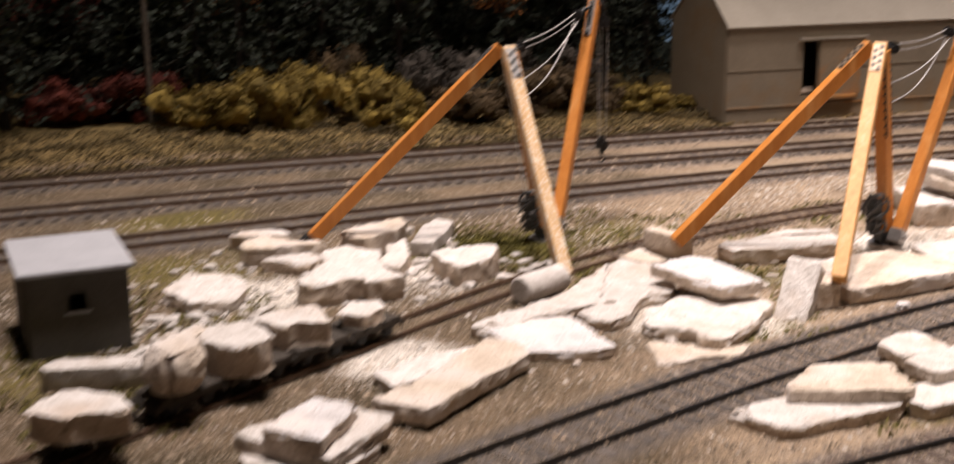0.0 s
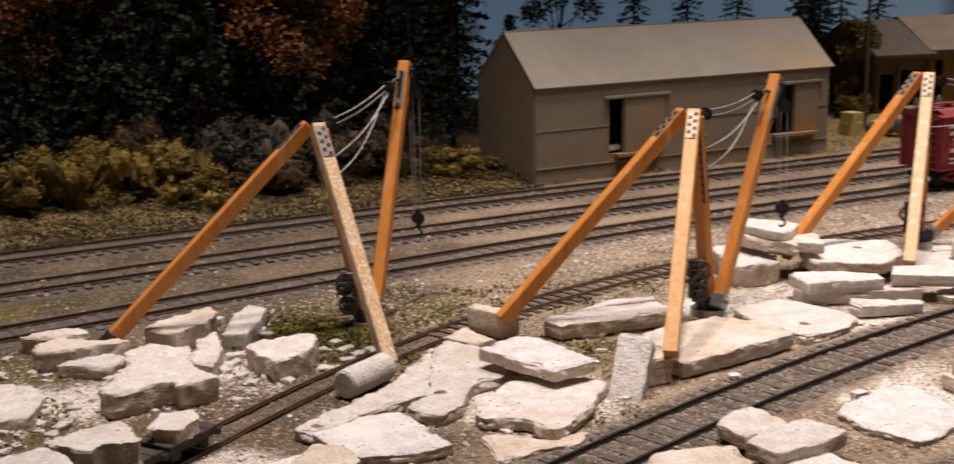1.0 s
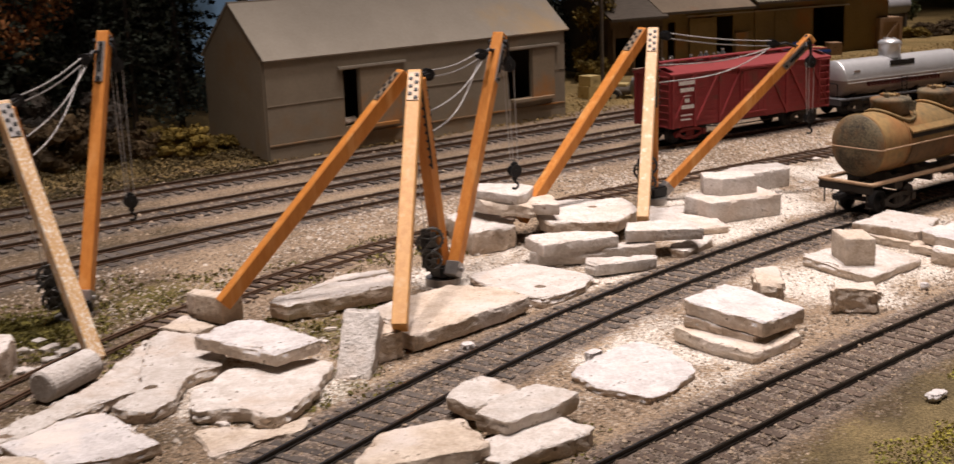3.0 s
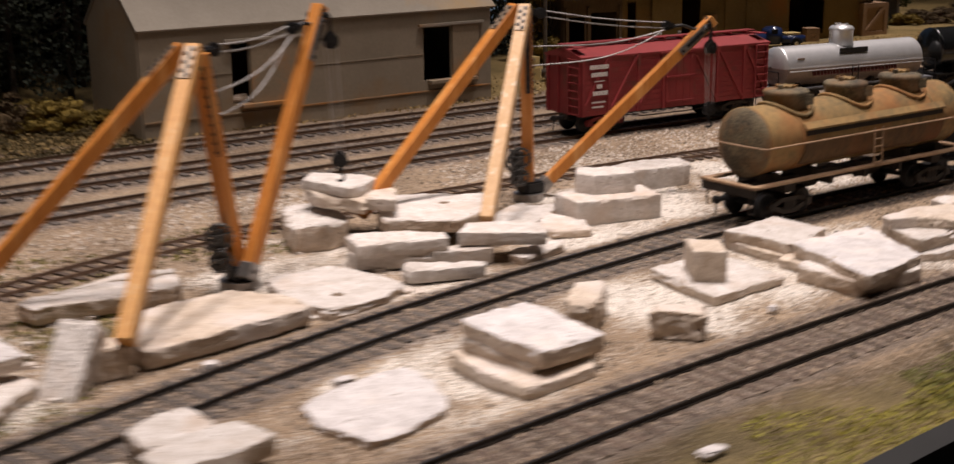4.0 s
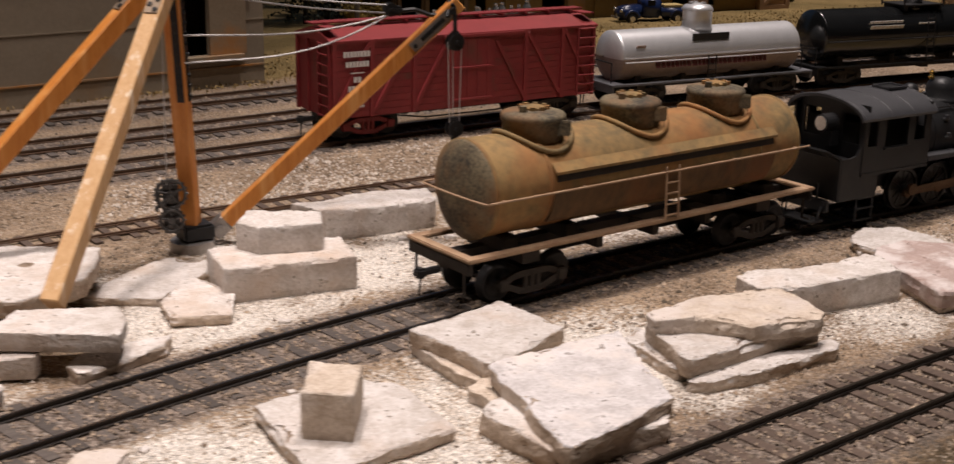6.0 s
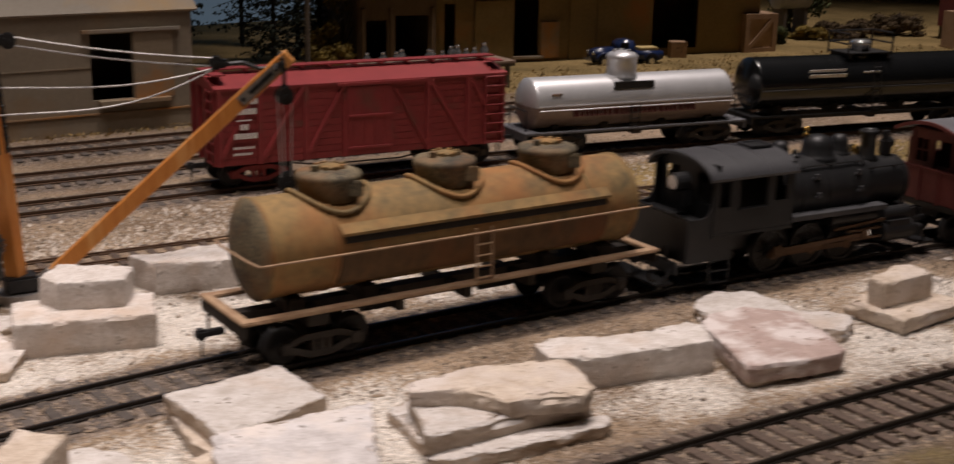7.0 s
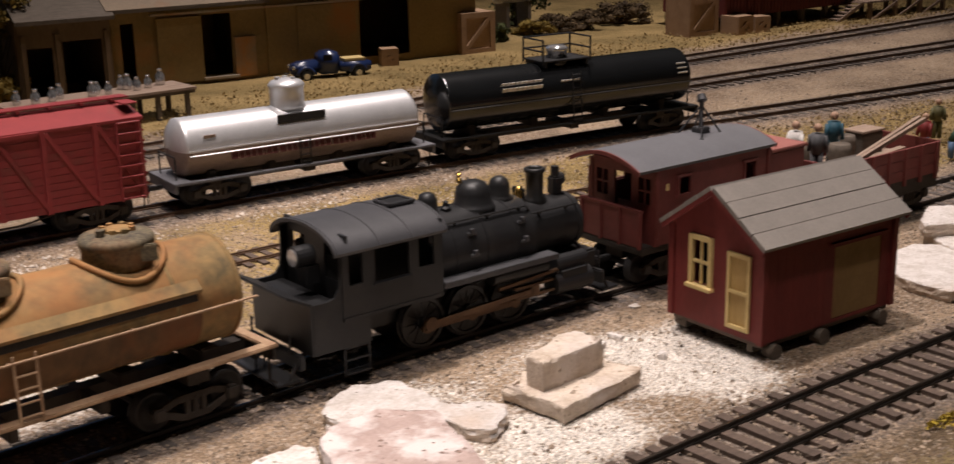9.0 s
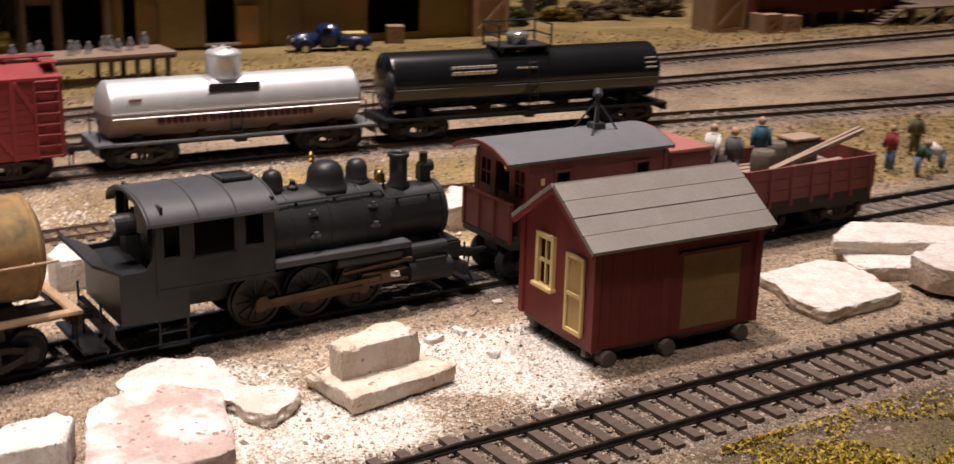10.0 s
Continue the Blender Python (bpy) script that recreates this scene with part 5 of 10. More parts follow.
def pulley(bm, c, axis, r):
    """Two cheek plates with a grooved sheave between them, and a band over the top."""
    a = axis.normalized()
    for sgn in (-1, 1):
        rod(bm, c + a * sgn * 0.0010, c + a * sgn * 0.0015, r, 14)
    rod(bm, c - a * 0.0009, c + a * 0.0009, r * 0.72, 14)
    rod(bm, c - a * 0.0021, c + a * 0.0021, r * 0.26, 8)


def derrick(base, top, head_at, feet, boom_base, tip, hook, label, slack=0.012, pale_wood=None, shod=False):
    """A stiff-leg derrick: mast, two legs, boom, apex plates, winch, cables and hook."""
    b, t = Vector(base), Vector(top)
    e = thing("derrick", Matrix.Translation(b), label, "derrick", "quarry derricks")
    inv = lambda p: Vector(p) - b
    head = inv(head_at)
    bm = bmesh.new()
    beam(bm, (0, 0, 0.003), head, 0.0048, 0.0048)
    mast = part("mast", bm, WOOD, e, "orange-stained square wooden mast")
    up = head - Vector((0, 0, 0.003))
    foot = Vector((0, 0, 0.003))
    for side in (Vector((0, -1, 0)), Vector((1, 0, 0))):
        bm = bmesh.new()
        o = side * 0.0025
        beam(bm, foot + up * 0.55 + o, foot + up * 0.95 + o, 0.0022 if side.y else 0.0006, 0.0006 if side.y else 0.0022)
        for k in range(10):
            c = foot + up * (0.57 + 0.041 * k) + o
            rod(bm, c, c + side * 0.0009, 0.0006, 6)
        part("mast_strap", bm, IRON, mast, "dark bolted strap along the mast")
    for k, ft in enumerate(feet):
        crown = inv(t) + Vector((-0.0020 if k == 0 else 0.0018, 0.0016 if k == 0 else -0.0008, 0))
        d = (inv(ft) - crown).normalized()
        bm = bmesh.new()
        beam(bm, crown - d * 0.001, inv(ft), 0.0050, 0.0050)
        # front legs take a paler wood, partly for the light on their face
        leg = part("stiff_leg", bm, (pale_wood or WOOD_PALE) if k else WOOD, e, "pale wooden stiff leg toned for its lit face" if k else "orange-stained wooden stiff leg")
        q = (inv(ft) - crown).to_track_quat("Z", "Y")
        axes = [q @ Vector(v) for v in ((1, 0, 0), (-1, 0, 0), (0, 1, 0), (0, -1, 0))]
        want = Vector((0, -1, 0.2)) if k else Vector((-0.2, -0.3, 1))
        out = max(axes, key=lambda v: v.dot(want))
        across = d.cross(out).normalized()
        bm = bmesh.new()
        c0 = crown + d * 0.0006 + out * 0.0026
        qq = Matrix((across, d, out)).transposed().to_4x4()
        box(bm, 0, 0, 0, 0.0040, 0.0128, 0.0005, 0, 0.0001, Matrix.Translation(c0 + d * 0.0064) @ qq)
        plate = part("strap_plate", bm, STEEL if shod else PLATE, leg, "worn steel strap plate")
        # raised dark discs imitate the strap's shaded holes as well as bolts
        for i in range(7):
            c = c0 + d * (0.0014 + 0.0017 * i) + across * (0.0010 if i % 2 else -0.0010)
            bm = bmesh.new()
            rod(bm, c, c + out * 0.0006, 0.00085, 8, 0.0007)
            part("bolt", bm, IRON, plate, "raised dark disc for a strap hole or bolt head")
        if shod and k == 0:
            bm = bmesh.new()
            beam(bm, inv(ft) - d * 0.0050, inv(ft) + d * 0.0004, 0.0056, 0.0056)
            part("leg_shoe", bm, IRON, leg, "black iron shoe at the foot")
    bm = bmesh.new()
    rod(bm, (0, 0, -0.0040), (0, 0, 0.0006), 0.0068, 24)
    part("foot_pad", bm, STEEL, e, "round dark steel foot pad")
    bm = bmesh.new()
    box(bm, 0.001, 0, 0.0032, 0.0100, 0.0080, 0.0052, 20, 0.0008)
    part("foot_block", bm, IRON, e, "black cast foot block")
    bb, tp = inv(boom_base), inv(tip)
    d = (tp - bb).normalized()
    s = d.cross(Vector((0, 0, 1))).normalized()
    bm = bmesh.new()
    beam(bm, bb, tp, 0.0046, 0.0046)
    bo = part("boom", bm, WOOD, e, "orange-stained square wooden boom")
    bm = bmesh.new()
    beam(bm, bb - d * 0.0030, bb + d * 0.0026, 0.0054, 0.0054)
    rod(bm, bb - s * 0.0040, bb + s * 0.0040, 0.0010, 8)
    part("boom_shoe", bm, STEEL, bo, "grey steel hinge shoe")
    q = (tp - bb).to_track_quat("Z", "Y")
    axes = [q @ Vector(v) for v in ((1, 0, 0), (-1, 0, 0), (0, 1, 0), (0, -1, 0))]
    for want in (Vector((0.3, -1, 0)), Vector((-0.3, 1, 0))):
        out = max(axes, key=lambda v: v.dot(want))
        across = d.cross(out).normalized()
        qq = Matrix((across, d, out)).transposed().to_4x4()
        bm = bmesh.new()
        box(bm, 0, 0, 0, 0.0032, 0.0160, 0.0005, 0, 0.0001, Matrix.Translation(tp - d * 0.0125 + out * 0.0025) @ qq)
        plate = part("tip_plate", bm, STEEL, bo, "worn steel plate at the boom tip")
        # raised dark strip stands in for the shaded slot
        bm = bmesh.new()
        box(bm, 0, 0, 0, 0.0013, 0.0095, 0.0004, 0, 0.0001, Matrix.Translation(tp - d * 0.0118 + out * 0.0028) @ qq)
        part("sheave_slot", bm, DARK, plate, "dark strip painted as the shaded sheave slot")
        for i in range(3):
            c = tp - d * (0.0056 + 0.0068 * i) + out * 0.0027
            bm = bmesh.new()
            rod(bm, c, c + out * 0.0008, 0.0007, 8)
            part("bolt", bm, IRON, plate, "raised dark disc for a strap hole or bolt head")
    # pin, link and hanging block at the boom tip
    pin = tp - d * 0.0035
    hk = inv(hook)
    drop = (Vector((hk.x, hk.y, pin.z)) - pin)
    drop = drop.normalized() * min(drop.length, 0.0055) if drop.length > 0.0005 else Vector((0, 0, 0))
    hang = pin + drop * 0.9 - Vector((0, 0, 0.0095))
    bm = bmesh.new()
    rod(bm, pin - s * 0.0040, pin + s * 0.0040, 0.0011, 10)
    wire(bm, [pin + Vector((0, 0, 0.0028)), pin + drop * 0.5 + Vector((0, 0, 0.0018)), pin + drop * 0.9 - Vector((0, 0, 0.0010)), hang + Vector((0, 0, 0.0016))], 0.0007, 6)
    wire(bm, [pin - s * 0.0026 + Vector((0, 0, 0.0016)), pin + Vector((0, 0, 0.0032)), pin + s * 0.0026 + Vector((0, 0, 0.0016))], 0.0006, 6)
    part("tip_shackle", bm, IRON, bo, "dark pin and shackle at the boom tip")
    bm = bmesh.new()
    pulley(bm, hang, Vector((0.35, -1, 0)), 0.0027)
    box(bm, hang.x, hang.y, hang.z + 0.0016, 0.0030, 0.0024, 0.0036, 20, 0.0005)
    part("tip_block", bm, IRON, e, "dark pulley block hanging at the boom tip")
    # topping lift between mast head and boom
    to = (tp - d * 0.006 - head).normalized()
    blk = head + (tp - d * 0.006 - head) * 0.80
    bm = bmesh.new()
    qm = to.to_track_quat("X", "Z").to_matrix().to_4x4()
    pulley(bm, blk - to * 0.0012, Vector((0.1, -1, 0)), 0.0021)
    box(bm, 0, 0, 0, 0.0052, 0.0036, 0.0026, 0, 0.0007, Matrix.Translation(blk) @ qm)
    wire(bm, [blk + to * 0.0026, blk.lerp(tp - d * 0.006, 0.4) + Vector((0, 0, 0.0008)), blk.lerp(tp - d * 0.006, 0.7) - Vector((0, 0, 0.0004)), tp - d * 0.006], 0.0007, 6)
    wire(bm, [tp - d * 0.006 + v for v in (-s * 0.0034, d * 0.0022 + Vector((0, 0, 0.0030)), s * 0.0034)], 0.0006, 6)
    part("pulley_block", bm, IRON, e, "dark pulley block in the topping lift")
    bm = bmesh.new()
    pulley(bm, head + to * 0.0068, Vector((0.1, -1, 0)), 0.0023)
    box(bm, 0, 0, 0, 0.0056, 0.0034, 0.0030, 0, 0.0007, Matrix.Translation(head + to * 0.0046) @ qm)
    rod(bm, head - to * 0.003, head + to * 0.004, 0.0011, 8)
    part("head_block", bm, IRON, e, "dark pulley block at the mast head")
    for off in (0.0012, -0.0012):
        bm = bmesh.new()
        a0, a1 = head + to * 0.008 + Vector((0, 0, off)), blk - to * 0.002 + Vector((0, 0, off))
        pts = [a0.lerp(a1, i / 10) - Vector((0, 0, slack * 0.12 * math.sin(math.pi * i / 10))) for i in range(11)]
        wire(bm, pts, 0.0003)
        part("topping_cable", bm, CABLE, e, "silver wire cable")
    for k, (lo, sg) in enumerate(((0.014, 0.45), (0.022, 0.8))):
        bm = bmesh.new()
        a0, a1 = head - Vector((0, 0, lo)) + to * 0.003, blk - Vector((0, 0, 0.001)) + s * (0.001 - 0.002 * k)
        pts = [a0.lerp(a1, i / 12) - Vector((0, 0, slack * sg * math.sin(math.pi * i / 12) * (0.5 + 0.5 * i / 12))) for i in range(13)]
        wire(bm, pts, 0.00032)
        part("slack_cable", bm, CABLE, e, "slack silver wire cable")
    # hook block with its fall lines
    bm = bmesh.new()
    pulley(bm, hk + Vector((0, 0, 0.0012)), Vector((0.3, -1, 0)), 0.0026)
    box(bm, hk.x, hk.y, hk.z + 0.0036, 0.0026, 0.0022, 0.0024, 15, 0.0005)
    box(bm, hk.x, hk.y, hk.z - 0.0020, 0.0020, 0.0018, 0.0022, 15, 0.0005)
    block = part("hook_block", bm, IRON, e, "dark hook block hanging from the boom")
    bm = bmesh.new()
    wire(bm, [hk + Vector((0.0014 * math.sin(a), 0, -0.0050 + 0.0014 * math.cos(a))) for a in [0.5 * i for i in range(9)]], 0.0005, 6)
    rod(bm, hk + Vector((0, 0, -0.0026)), hk + Vector((0, 0, -0.0038)), 0.0005, 6)
    part("hook", bm, IRON, block, "dark curved hook")
    for dx in (-0.0022, -0.0006, 0.0022):
        bm = bmesh.new()
        rod(bm, hang + Vector((dx, 0, 0)), hk + Vector((dx * 0.7, 0, 0.003)), 0.00016, 5)
        part("fall_line", bm, THREAD, e, "thin pale hoisting thread")
    winch(e, (-0.0060, -0.0040, 0.0040))
    bm = bmesh.new()
    rod(bm, Vector((-0.0070, -0.0040, 0.013)), head + Vector((-0.003, 0, -0.004)), 0.00016, 5)
    part("hoist_line", bm, THREAD, e, "thin pale hoisting thread")
    return e


derrick((0.0334, 0.4815, 0.0025), (0.0168, 0.4705, 0.0812), (0.0195, 0.4735, 0.0800), [(-0.0610, 0.4520, 0.0060), (0.0418, 0.4200, 0.0045)], (0.0380, 0.4850, 0.0080), (0.0537, 0.5260, 0.1000), (0.0570, 0.5260, 0.0328), "wooden stiff-leg derrick with its boom raised over rubble", pale_wood=WOOD_SCRAPED, shod=True)
derrick((0.1690, 0.4740, 0.0040), (0.1573, 0.4635, 0.0830), (0.1605, 0.4660, 0.0815), [(0.0842, 0.4490, 0.0102), (0.1344, 0.3928, 0.0122)], (0.1722, 0.4690, 0.0085), (0.2039, 0.5045, 0.0924), (0.2088, 0.5065, 0.0355), "wooden stiff-leg derrick standing between limestone slabs", pale_wood=WOOD_TAN)
derrick((0.2980, 0.5715, 0.0045), (0.2922, 0.5622, 0.0843), (0.2950, 0.5640, 0.0830), [(0.2184, 0.5306, 0.0100), (0.2611, 0.4971, 0.0129)], (0.3069, 0.5765, 0.0075), (0.3818, 0.5729, 0.0763), (0.3799, 0.5696, 0.0361), "wooden stiff-leg derrick with its boom lowered beside the tank car", slack=0.008)

# ================= rolling stock =================
def bogie(parent, s, wheel_r=0.0053, base=0.0205, gauge=0.0165, material=None, red=False):
    """A two-axle truck under a car at s along it."""
    mt = material or TRUCKMET
    e_bm = bmesh.new()
    box(e_bm, s, 0, wheel_r + 0.0015, 0.006, 0.020, 0.003, 0, 0.0004)
    tr = part("truck", e_bm, mt, parent, "cast truck with two axles")
    for sd in (-1, 1):
        bm = bmesh.new()
        y = sd * (gauge / 2 + 0.0032)
        top = wheel_r + 0.0022
        for a, b in (((s - base / 2 - 0.002, wheel_r), (s - base / 4, top)), ((s - base / 4, top), (s + base / 4, top)), ((s + base / 4, top), (s + base / 2 + 0.002, wheel_r)),
                     ((s - base / 2, wheel_r), (s - base / 6, wheel_r - 0.0028)), ((s - base / 6, wheel_r - 0.0028), (s + base / 6, wheel_r - 0.0028)), ((s + base / 6, wheel_r - 0.0028), (s + base / 2, wheel_r))):
            beam(bm, (a[0], y, a[1]), (b[0], y, b[1]), 0.0013, 0.0018)
        for dx in (-base / 2, base / 2):
            box(bm, s + dx, y + sd * 0.0004, wheel_r, 0.0034, 0.0022, 0.0034, 0, 0.0004)
        for dx in (-0.0022, 0, 0.0022):
            rod(bm, (s + dx, y, wheel_r - 0.0022), (s + dx, y, top), 0.0009, 8)
        part("side_frame", bm, mt, tr, "cast side frame with journal boxes")
    for dx in (-base / 2, base / 2):
        for sd in (-1, 1):
            bm = bmesh.new()
            y = sd * gauge / 2
            lathe(bm, [(0.0012, -0.0011), (wheel_r + 0.0006, -0.0011), (wheel_r + 0.0006, -0.0006), (wheel_r, -0.0005), (wheel_r - 0.0001, 0.0010), (wheel_r - 0.0009, 0.0011), (wheel_r - 0.0014, 0.0006), (0.0018, 0.0007), (0.0013, 0.0012)], 20,
                  Matrix.Translation((s + dx, y, wheel_r)) @ Matrix.Rotation(radians(-90 * sd), 4, "X"))
            part("wheel", bm, IRON, tr, "dark steel wheel", True)
        bm = bmesh.new()
        rod(bm, (s + dx, -gauge / 2, wheel_r), (s + dx, gauge / 2, wheel_r), 0.0011, 8)
        part("axle", bm, IRON, tr)


def coupler(parent, s, sgn, z=0.0085):
    bm = bmesh.new()
    box(bm, s + sgn * 0.003, 0, z, 0.006, 0.0018, 0.0018, 0, 0.0003)
    box(bm, s + sgn * 0.0065, 0, z, 0.0030, 0.0032, 0.0028, 0, 0.0006)
    rod(bm, (s + sgn * 0.006, 0, z), (s + sgn * 0.0062, 0.0008, z - 0.0065), 0.0003, 6)
    part("coupler", bm, IRON, parent, "dark knuckle coupler with an uncoupling pin")


def ladder(parent, p0, up, wide, n, material, name="ladder", label=""):
    bm = bmesh.new()
    p0, up, wide = Vector(p0), Vector(up), Vector(wide)
    for sgn in (-0.5, 0.5):
        rod(bm, p0 + wide * sgn, p0 + up + wide * sgn, 0.00032, 6)
    for i in range(n):
        c = p0 + up * ((i + 0.5) / n)
        rod(bm, c - wide * 0.5, c + wide * 0.5, 0.00028, 6)
    return part(name, bm, material, parent, label)


def barrel_shell(bm, s0, s1, zc, r, a0=-180, a1=180, seg=40, dome=0.0035):
    """A lying tank between s0 and s1 with dished ends; a0..a1 is the part of its round, 0 at the top."""
    st = [(s0 - dome, 0.05), (s0 - dome * 0.86, 0.45), (s0 - dome * 0.5, 0.80), (s0 - dome * 0.12, 0.965), (s0, 1.0), (s0 + 0.001, 1.0)]
    st += [(s0 + (s1 - s0) * k / 12, 1.0) for k in range(1, 12)]
    st += [(s1 - 0.001, 1.0), (s1, 1.0), (s1 + dome * 0.12, 0.965), (s1 + dome * 0.5, 0.80), (s1 + dome * 0.86, 0.45), (s1 + dome, 0.05)]
    full = a1 - a0 >= 359.9
    n = seg if full else seg + 1
    rings = []
    for s, k in st:
        rings.append([bm.verts.new((s, r * k * math.sin(radians(a0 + (a1 - a0) * i / seg)), zc + r * k * math.cos(radians(a0 + (a1 - a0) * i / seg)))) for i in range(n)])
    for p, q in zip(rings, rings[1:]):
        for i in range(seg):
            j = (i + 1) % n
            bm.faces.new((p[i], q[i], q[j], p[j]))
    if full:
        bm.faces.new(rings[0])
        bm.faces.new(rings[-1][::-1])
    bmesh.ops.recalc_face_normals(bm, faces=bm.faces)


def bars(parent, x, y, z, widths, height, gap, material, deg=0.0, tilt=90.0, name="lettering", thick=0.0002, label="row of unreadable lettering"):
    """Plain bars in a row where writing stands; they face the near side."""
    bm = bmesh.new()
    m = pose(x, y, z, 0, 0, deg) @ Matrix.Rotation(radians(tilt - 90), 4, "X")
    c = 0.0
    for w in widths:
        box(bm, c + w / 2, 0, 0, w, thick, height, 0, 0, m)
        c += w + gap
    return part(name, bm, material, parent, label)


# ---- rusty tank car with three domes ----
def tank_car_three_domes():
    e = thing("tank_car", on_track(mid_y, 0.4232), "rusty weathered tank car with three domes on the middle track", "tank car")
    L2 = 0.0695
    bm = bmesh.new()
    box(bm, 0, 0, 0.0115, 2 * L2 - 0.004, 0.0042, 0.0045)
    part("centre_sill", bm, UNDER, e, "dark centre sill")
    for s, w in ((-0.047, 0.006), (0.047, 0.006), (-0.022, 0.0022), (0.0, 0.0022), (0.022, 0.0022)):
        bm = bmesh.new()
        box(bm, s, 0, 0.0119, w, 0.025, 0.0030)
        part("cross_member", bm, UNDER, e)
    for sd in (-1, 1):
        bm = bmesh.new()
        box(bm, 0, sd * 0.0128, 0.0147, 2 * L2, 0.0036, 0.0010, 0, 0.0003)
        part("running_board", bm, DECK, e, "rusty tan running board")
    for sg in (-1, 1):
        bm = bmesh.new()
        box(bm, sg * (L2 - 0.0016), 0, 0.0147, 0.0032, 0.0292, 0.0011, 0, 0.0003)
        part("end_platform", bm, DECK, e, "rusty tan end board")
        bm = bmesh.new()
        box(bm, sg * (L2 - 0.0010), 0, 0.0124, 0.0014, 0.0280, 0.0034, 0, 0.0003)
        for y in (-0.011, 0.011):
            rod(bm, (sg * (L2 - 0.001), y, 0.014), (sg * (L2 - 0.001), y, 0.0045), 0.0004, 6)
        rod(bm, (sg * (L2 - 0.001), -0.011, 0.0045), (sg * (L2 - 0.001), -0.0138, 0.0045), 0.0004, 6)
        part("end_sill", bm, UNDER, e, "dark end sill with step irons")
        coupler(e, sg * (L2 - 0.001), sg, 0.0092)
        bogie(e, sg * 0.046)
    for s in (-0.052, -0.030, 0.030, 0.052):
        bm = bmesh.new()
        box(bm, s, 0, 0.0158, 0.005, 0.020, 0.0040, 0, 0.0004)
        part("tank_saddle", bm, UNDER, e)
    zc, r = 0.0300, 0.0136
    bm = bmesh.new()
    barrel_shell(bm, -0.0605, 0.0605, zc, r)
    tank = part("tank", bm, RUSTTANK, e, "long rusty tank shell", True)
    tank.data.materials.append(RUSTDARK)
    for f in tank.data.polygons:
        if f.center.x < -0.0602:
            f.material_index = 1
    for s in (-0.0600, -0.0415, 0.0425, 0.0600):
        bm = bmesh.new()
        lathe(bm, [(r - 0.0004, -0.0005), (r + 0.00028, -0.0005), (r + 0.00028, 0.0005), (r - 0.0004, 0.0005)], 40, Matrix.Translation((s, 0, zc)) @ XAXIS)
        part("tank_band", bm, RUSTTANK, tank, "riveted rusty band", True)
    # jacket plate and its ledge on both sides, with painted shade below
    for sd in (-1, 1):
        bm = bmesh.new()
        a = radians(62)
        y, z = sd * (r + 0.0004) * math.sin(a), zc + (r + 0.0004) * math.cos(a)
        prof = [(y - sd * 0.0004, z + 0.0004), (y + sd * 0.0019, z - 0.0018), (y + sd * 0.0018, z - 0.0026), (y - sd * 0.0004, z - 0.0008)]
        prism(bm, prof, -0.0405, 0.0490)
        # near-black strip put in as the shade under the overhanging ledge
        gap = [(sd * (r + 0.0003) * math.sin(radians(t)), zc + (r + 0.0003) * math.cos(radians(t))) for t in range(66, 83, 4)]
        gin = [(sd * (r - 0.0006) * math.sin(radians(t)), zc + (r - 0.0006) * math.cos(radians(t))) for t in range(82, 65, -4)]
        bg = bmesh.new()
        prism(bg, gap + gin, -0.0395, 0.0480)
        part("recess_band", bg, UNDER, tank, "dark band standing in for shade below the jacket edge")
        part("side_ledge", bm, RUSTTANK, tank, "rusty ledge along the tank")
        bm = bmesh.new()
        barrel_part = [(sd * (r + 0.0007) * math.sin(radians(t)), zc + (r + 0.0007) * math.cos(radians(t))) for t in range(94, 138, 4)]
        inner = [(sd * (r - 0.0002) * math.sin(radians(t)), zc + (r - 0.0002) * math.cos(radians(t))) for t in range(134, 90, -4)]
        prism(bm, barrel_part + inner, -0.0405, 0.0485)
        part("side_jacket", bm, RUSTSHADE, tank, "rust-streaked side jacket darkened for shade", False)
        bm = bmesh.new()
        rod(bm, (-0.0635, sd * (r + 0.0012), zc - 0.0005), (0.064, sd * (r + 0.0012), zc - 0.0005), 0.00033, 6)
        for s in (-0.058, -0.03, 0.0, 0.03, 0.058):
            rod(bm, (s, sd * (r - 0.001), zc - 0.0005), (s, sd * (r + 0.0014), zc - 0.0005), 0.0003, 6)
        part("handrail", bm, DECK, tank, "thin rusty handrail")
    bm = bmesh.new()
    pts = [(-0.0640 - 0.0012 * math.cos(radians(t)), (r + 0.0012) * math.sin(radians(t)), zc - 0.0005) for t in range(-90, 91, 15)]
    wire(bm, pts, 0.00033)
    part("end_handrail", bm, DECK, tank, "thin rusty handrail round the tank end")
    ladder(e, (0.0035, -r - 0.0016, 0.0150), (0, 0.0006, 0.0160), (0.0052, 0, 0), 5, DECK, "side_ladder", "narrow rusty ladder")
    for s in (-0.0375, -0.0008, 0.0352):
        bm = bmesh.new()
        lathe(bm, [(0.0085, 0.0), (0.0085, 0.0050), (0.0090, 0.0052), (0.0090, 0.0066), (0.0084, 0.0073), (0.0056, 0.0078), (0.0015, 0.0079)], 30, Matrix.Translation((s, 0, zc + r - 0.0022)))
        dome = part("dome", bm, RUSTDARK, e, "sooty riveted expansion dome", True)
        bm = bmesh.new()
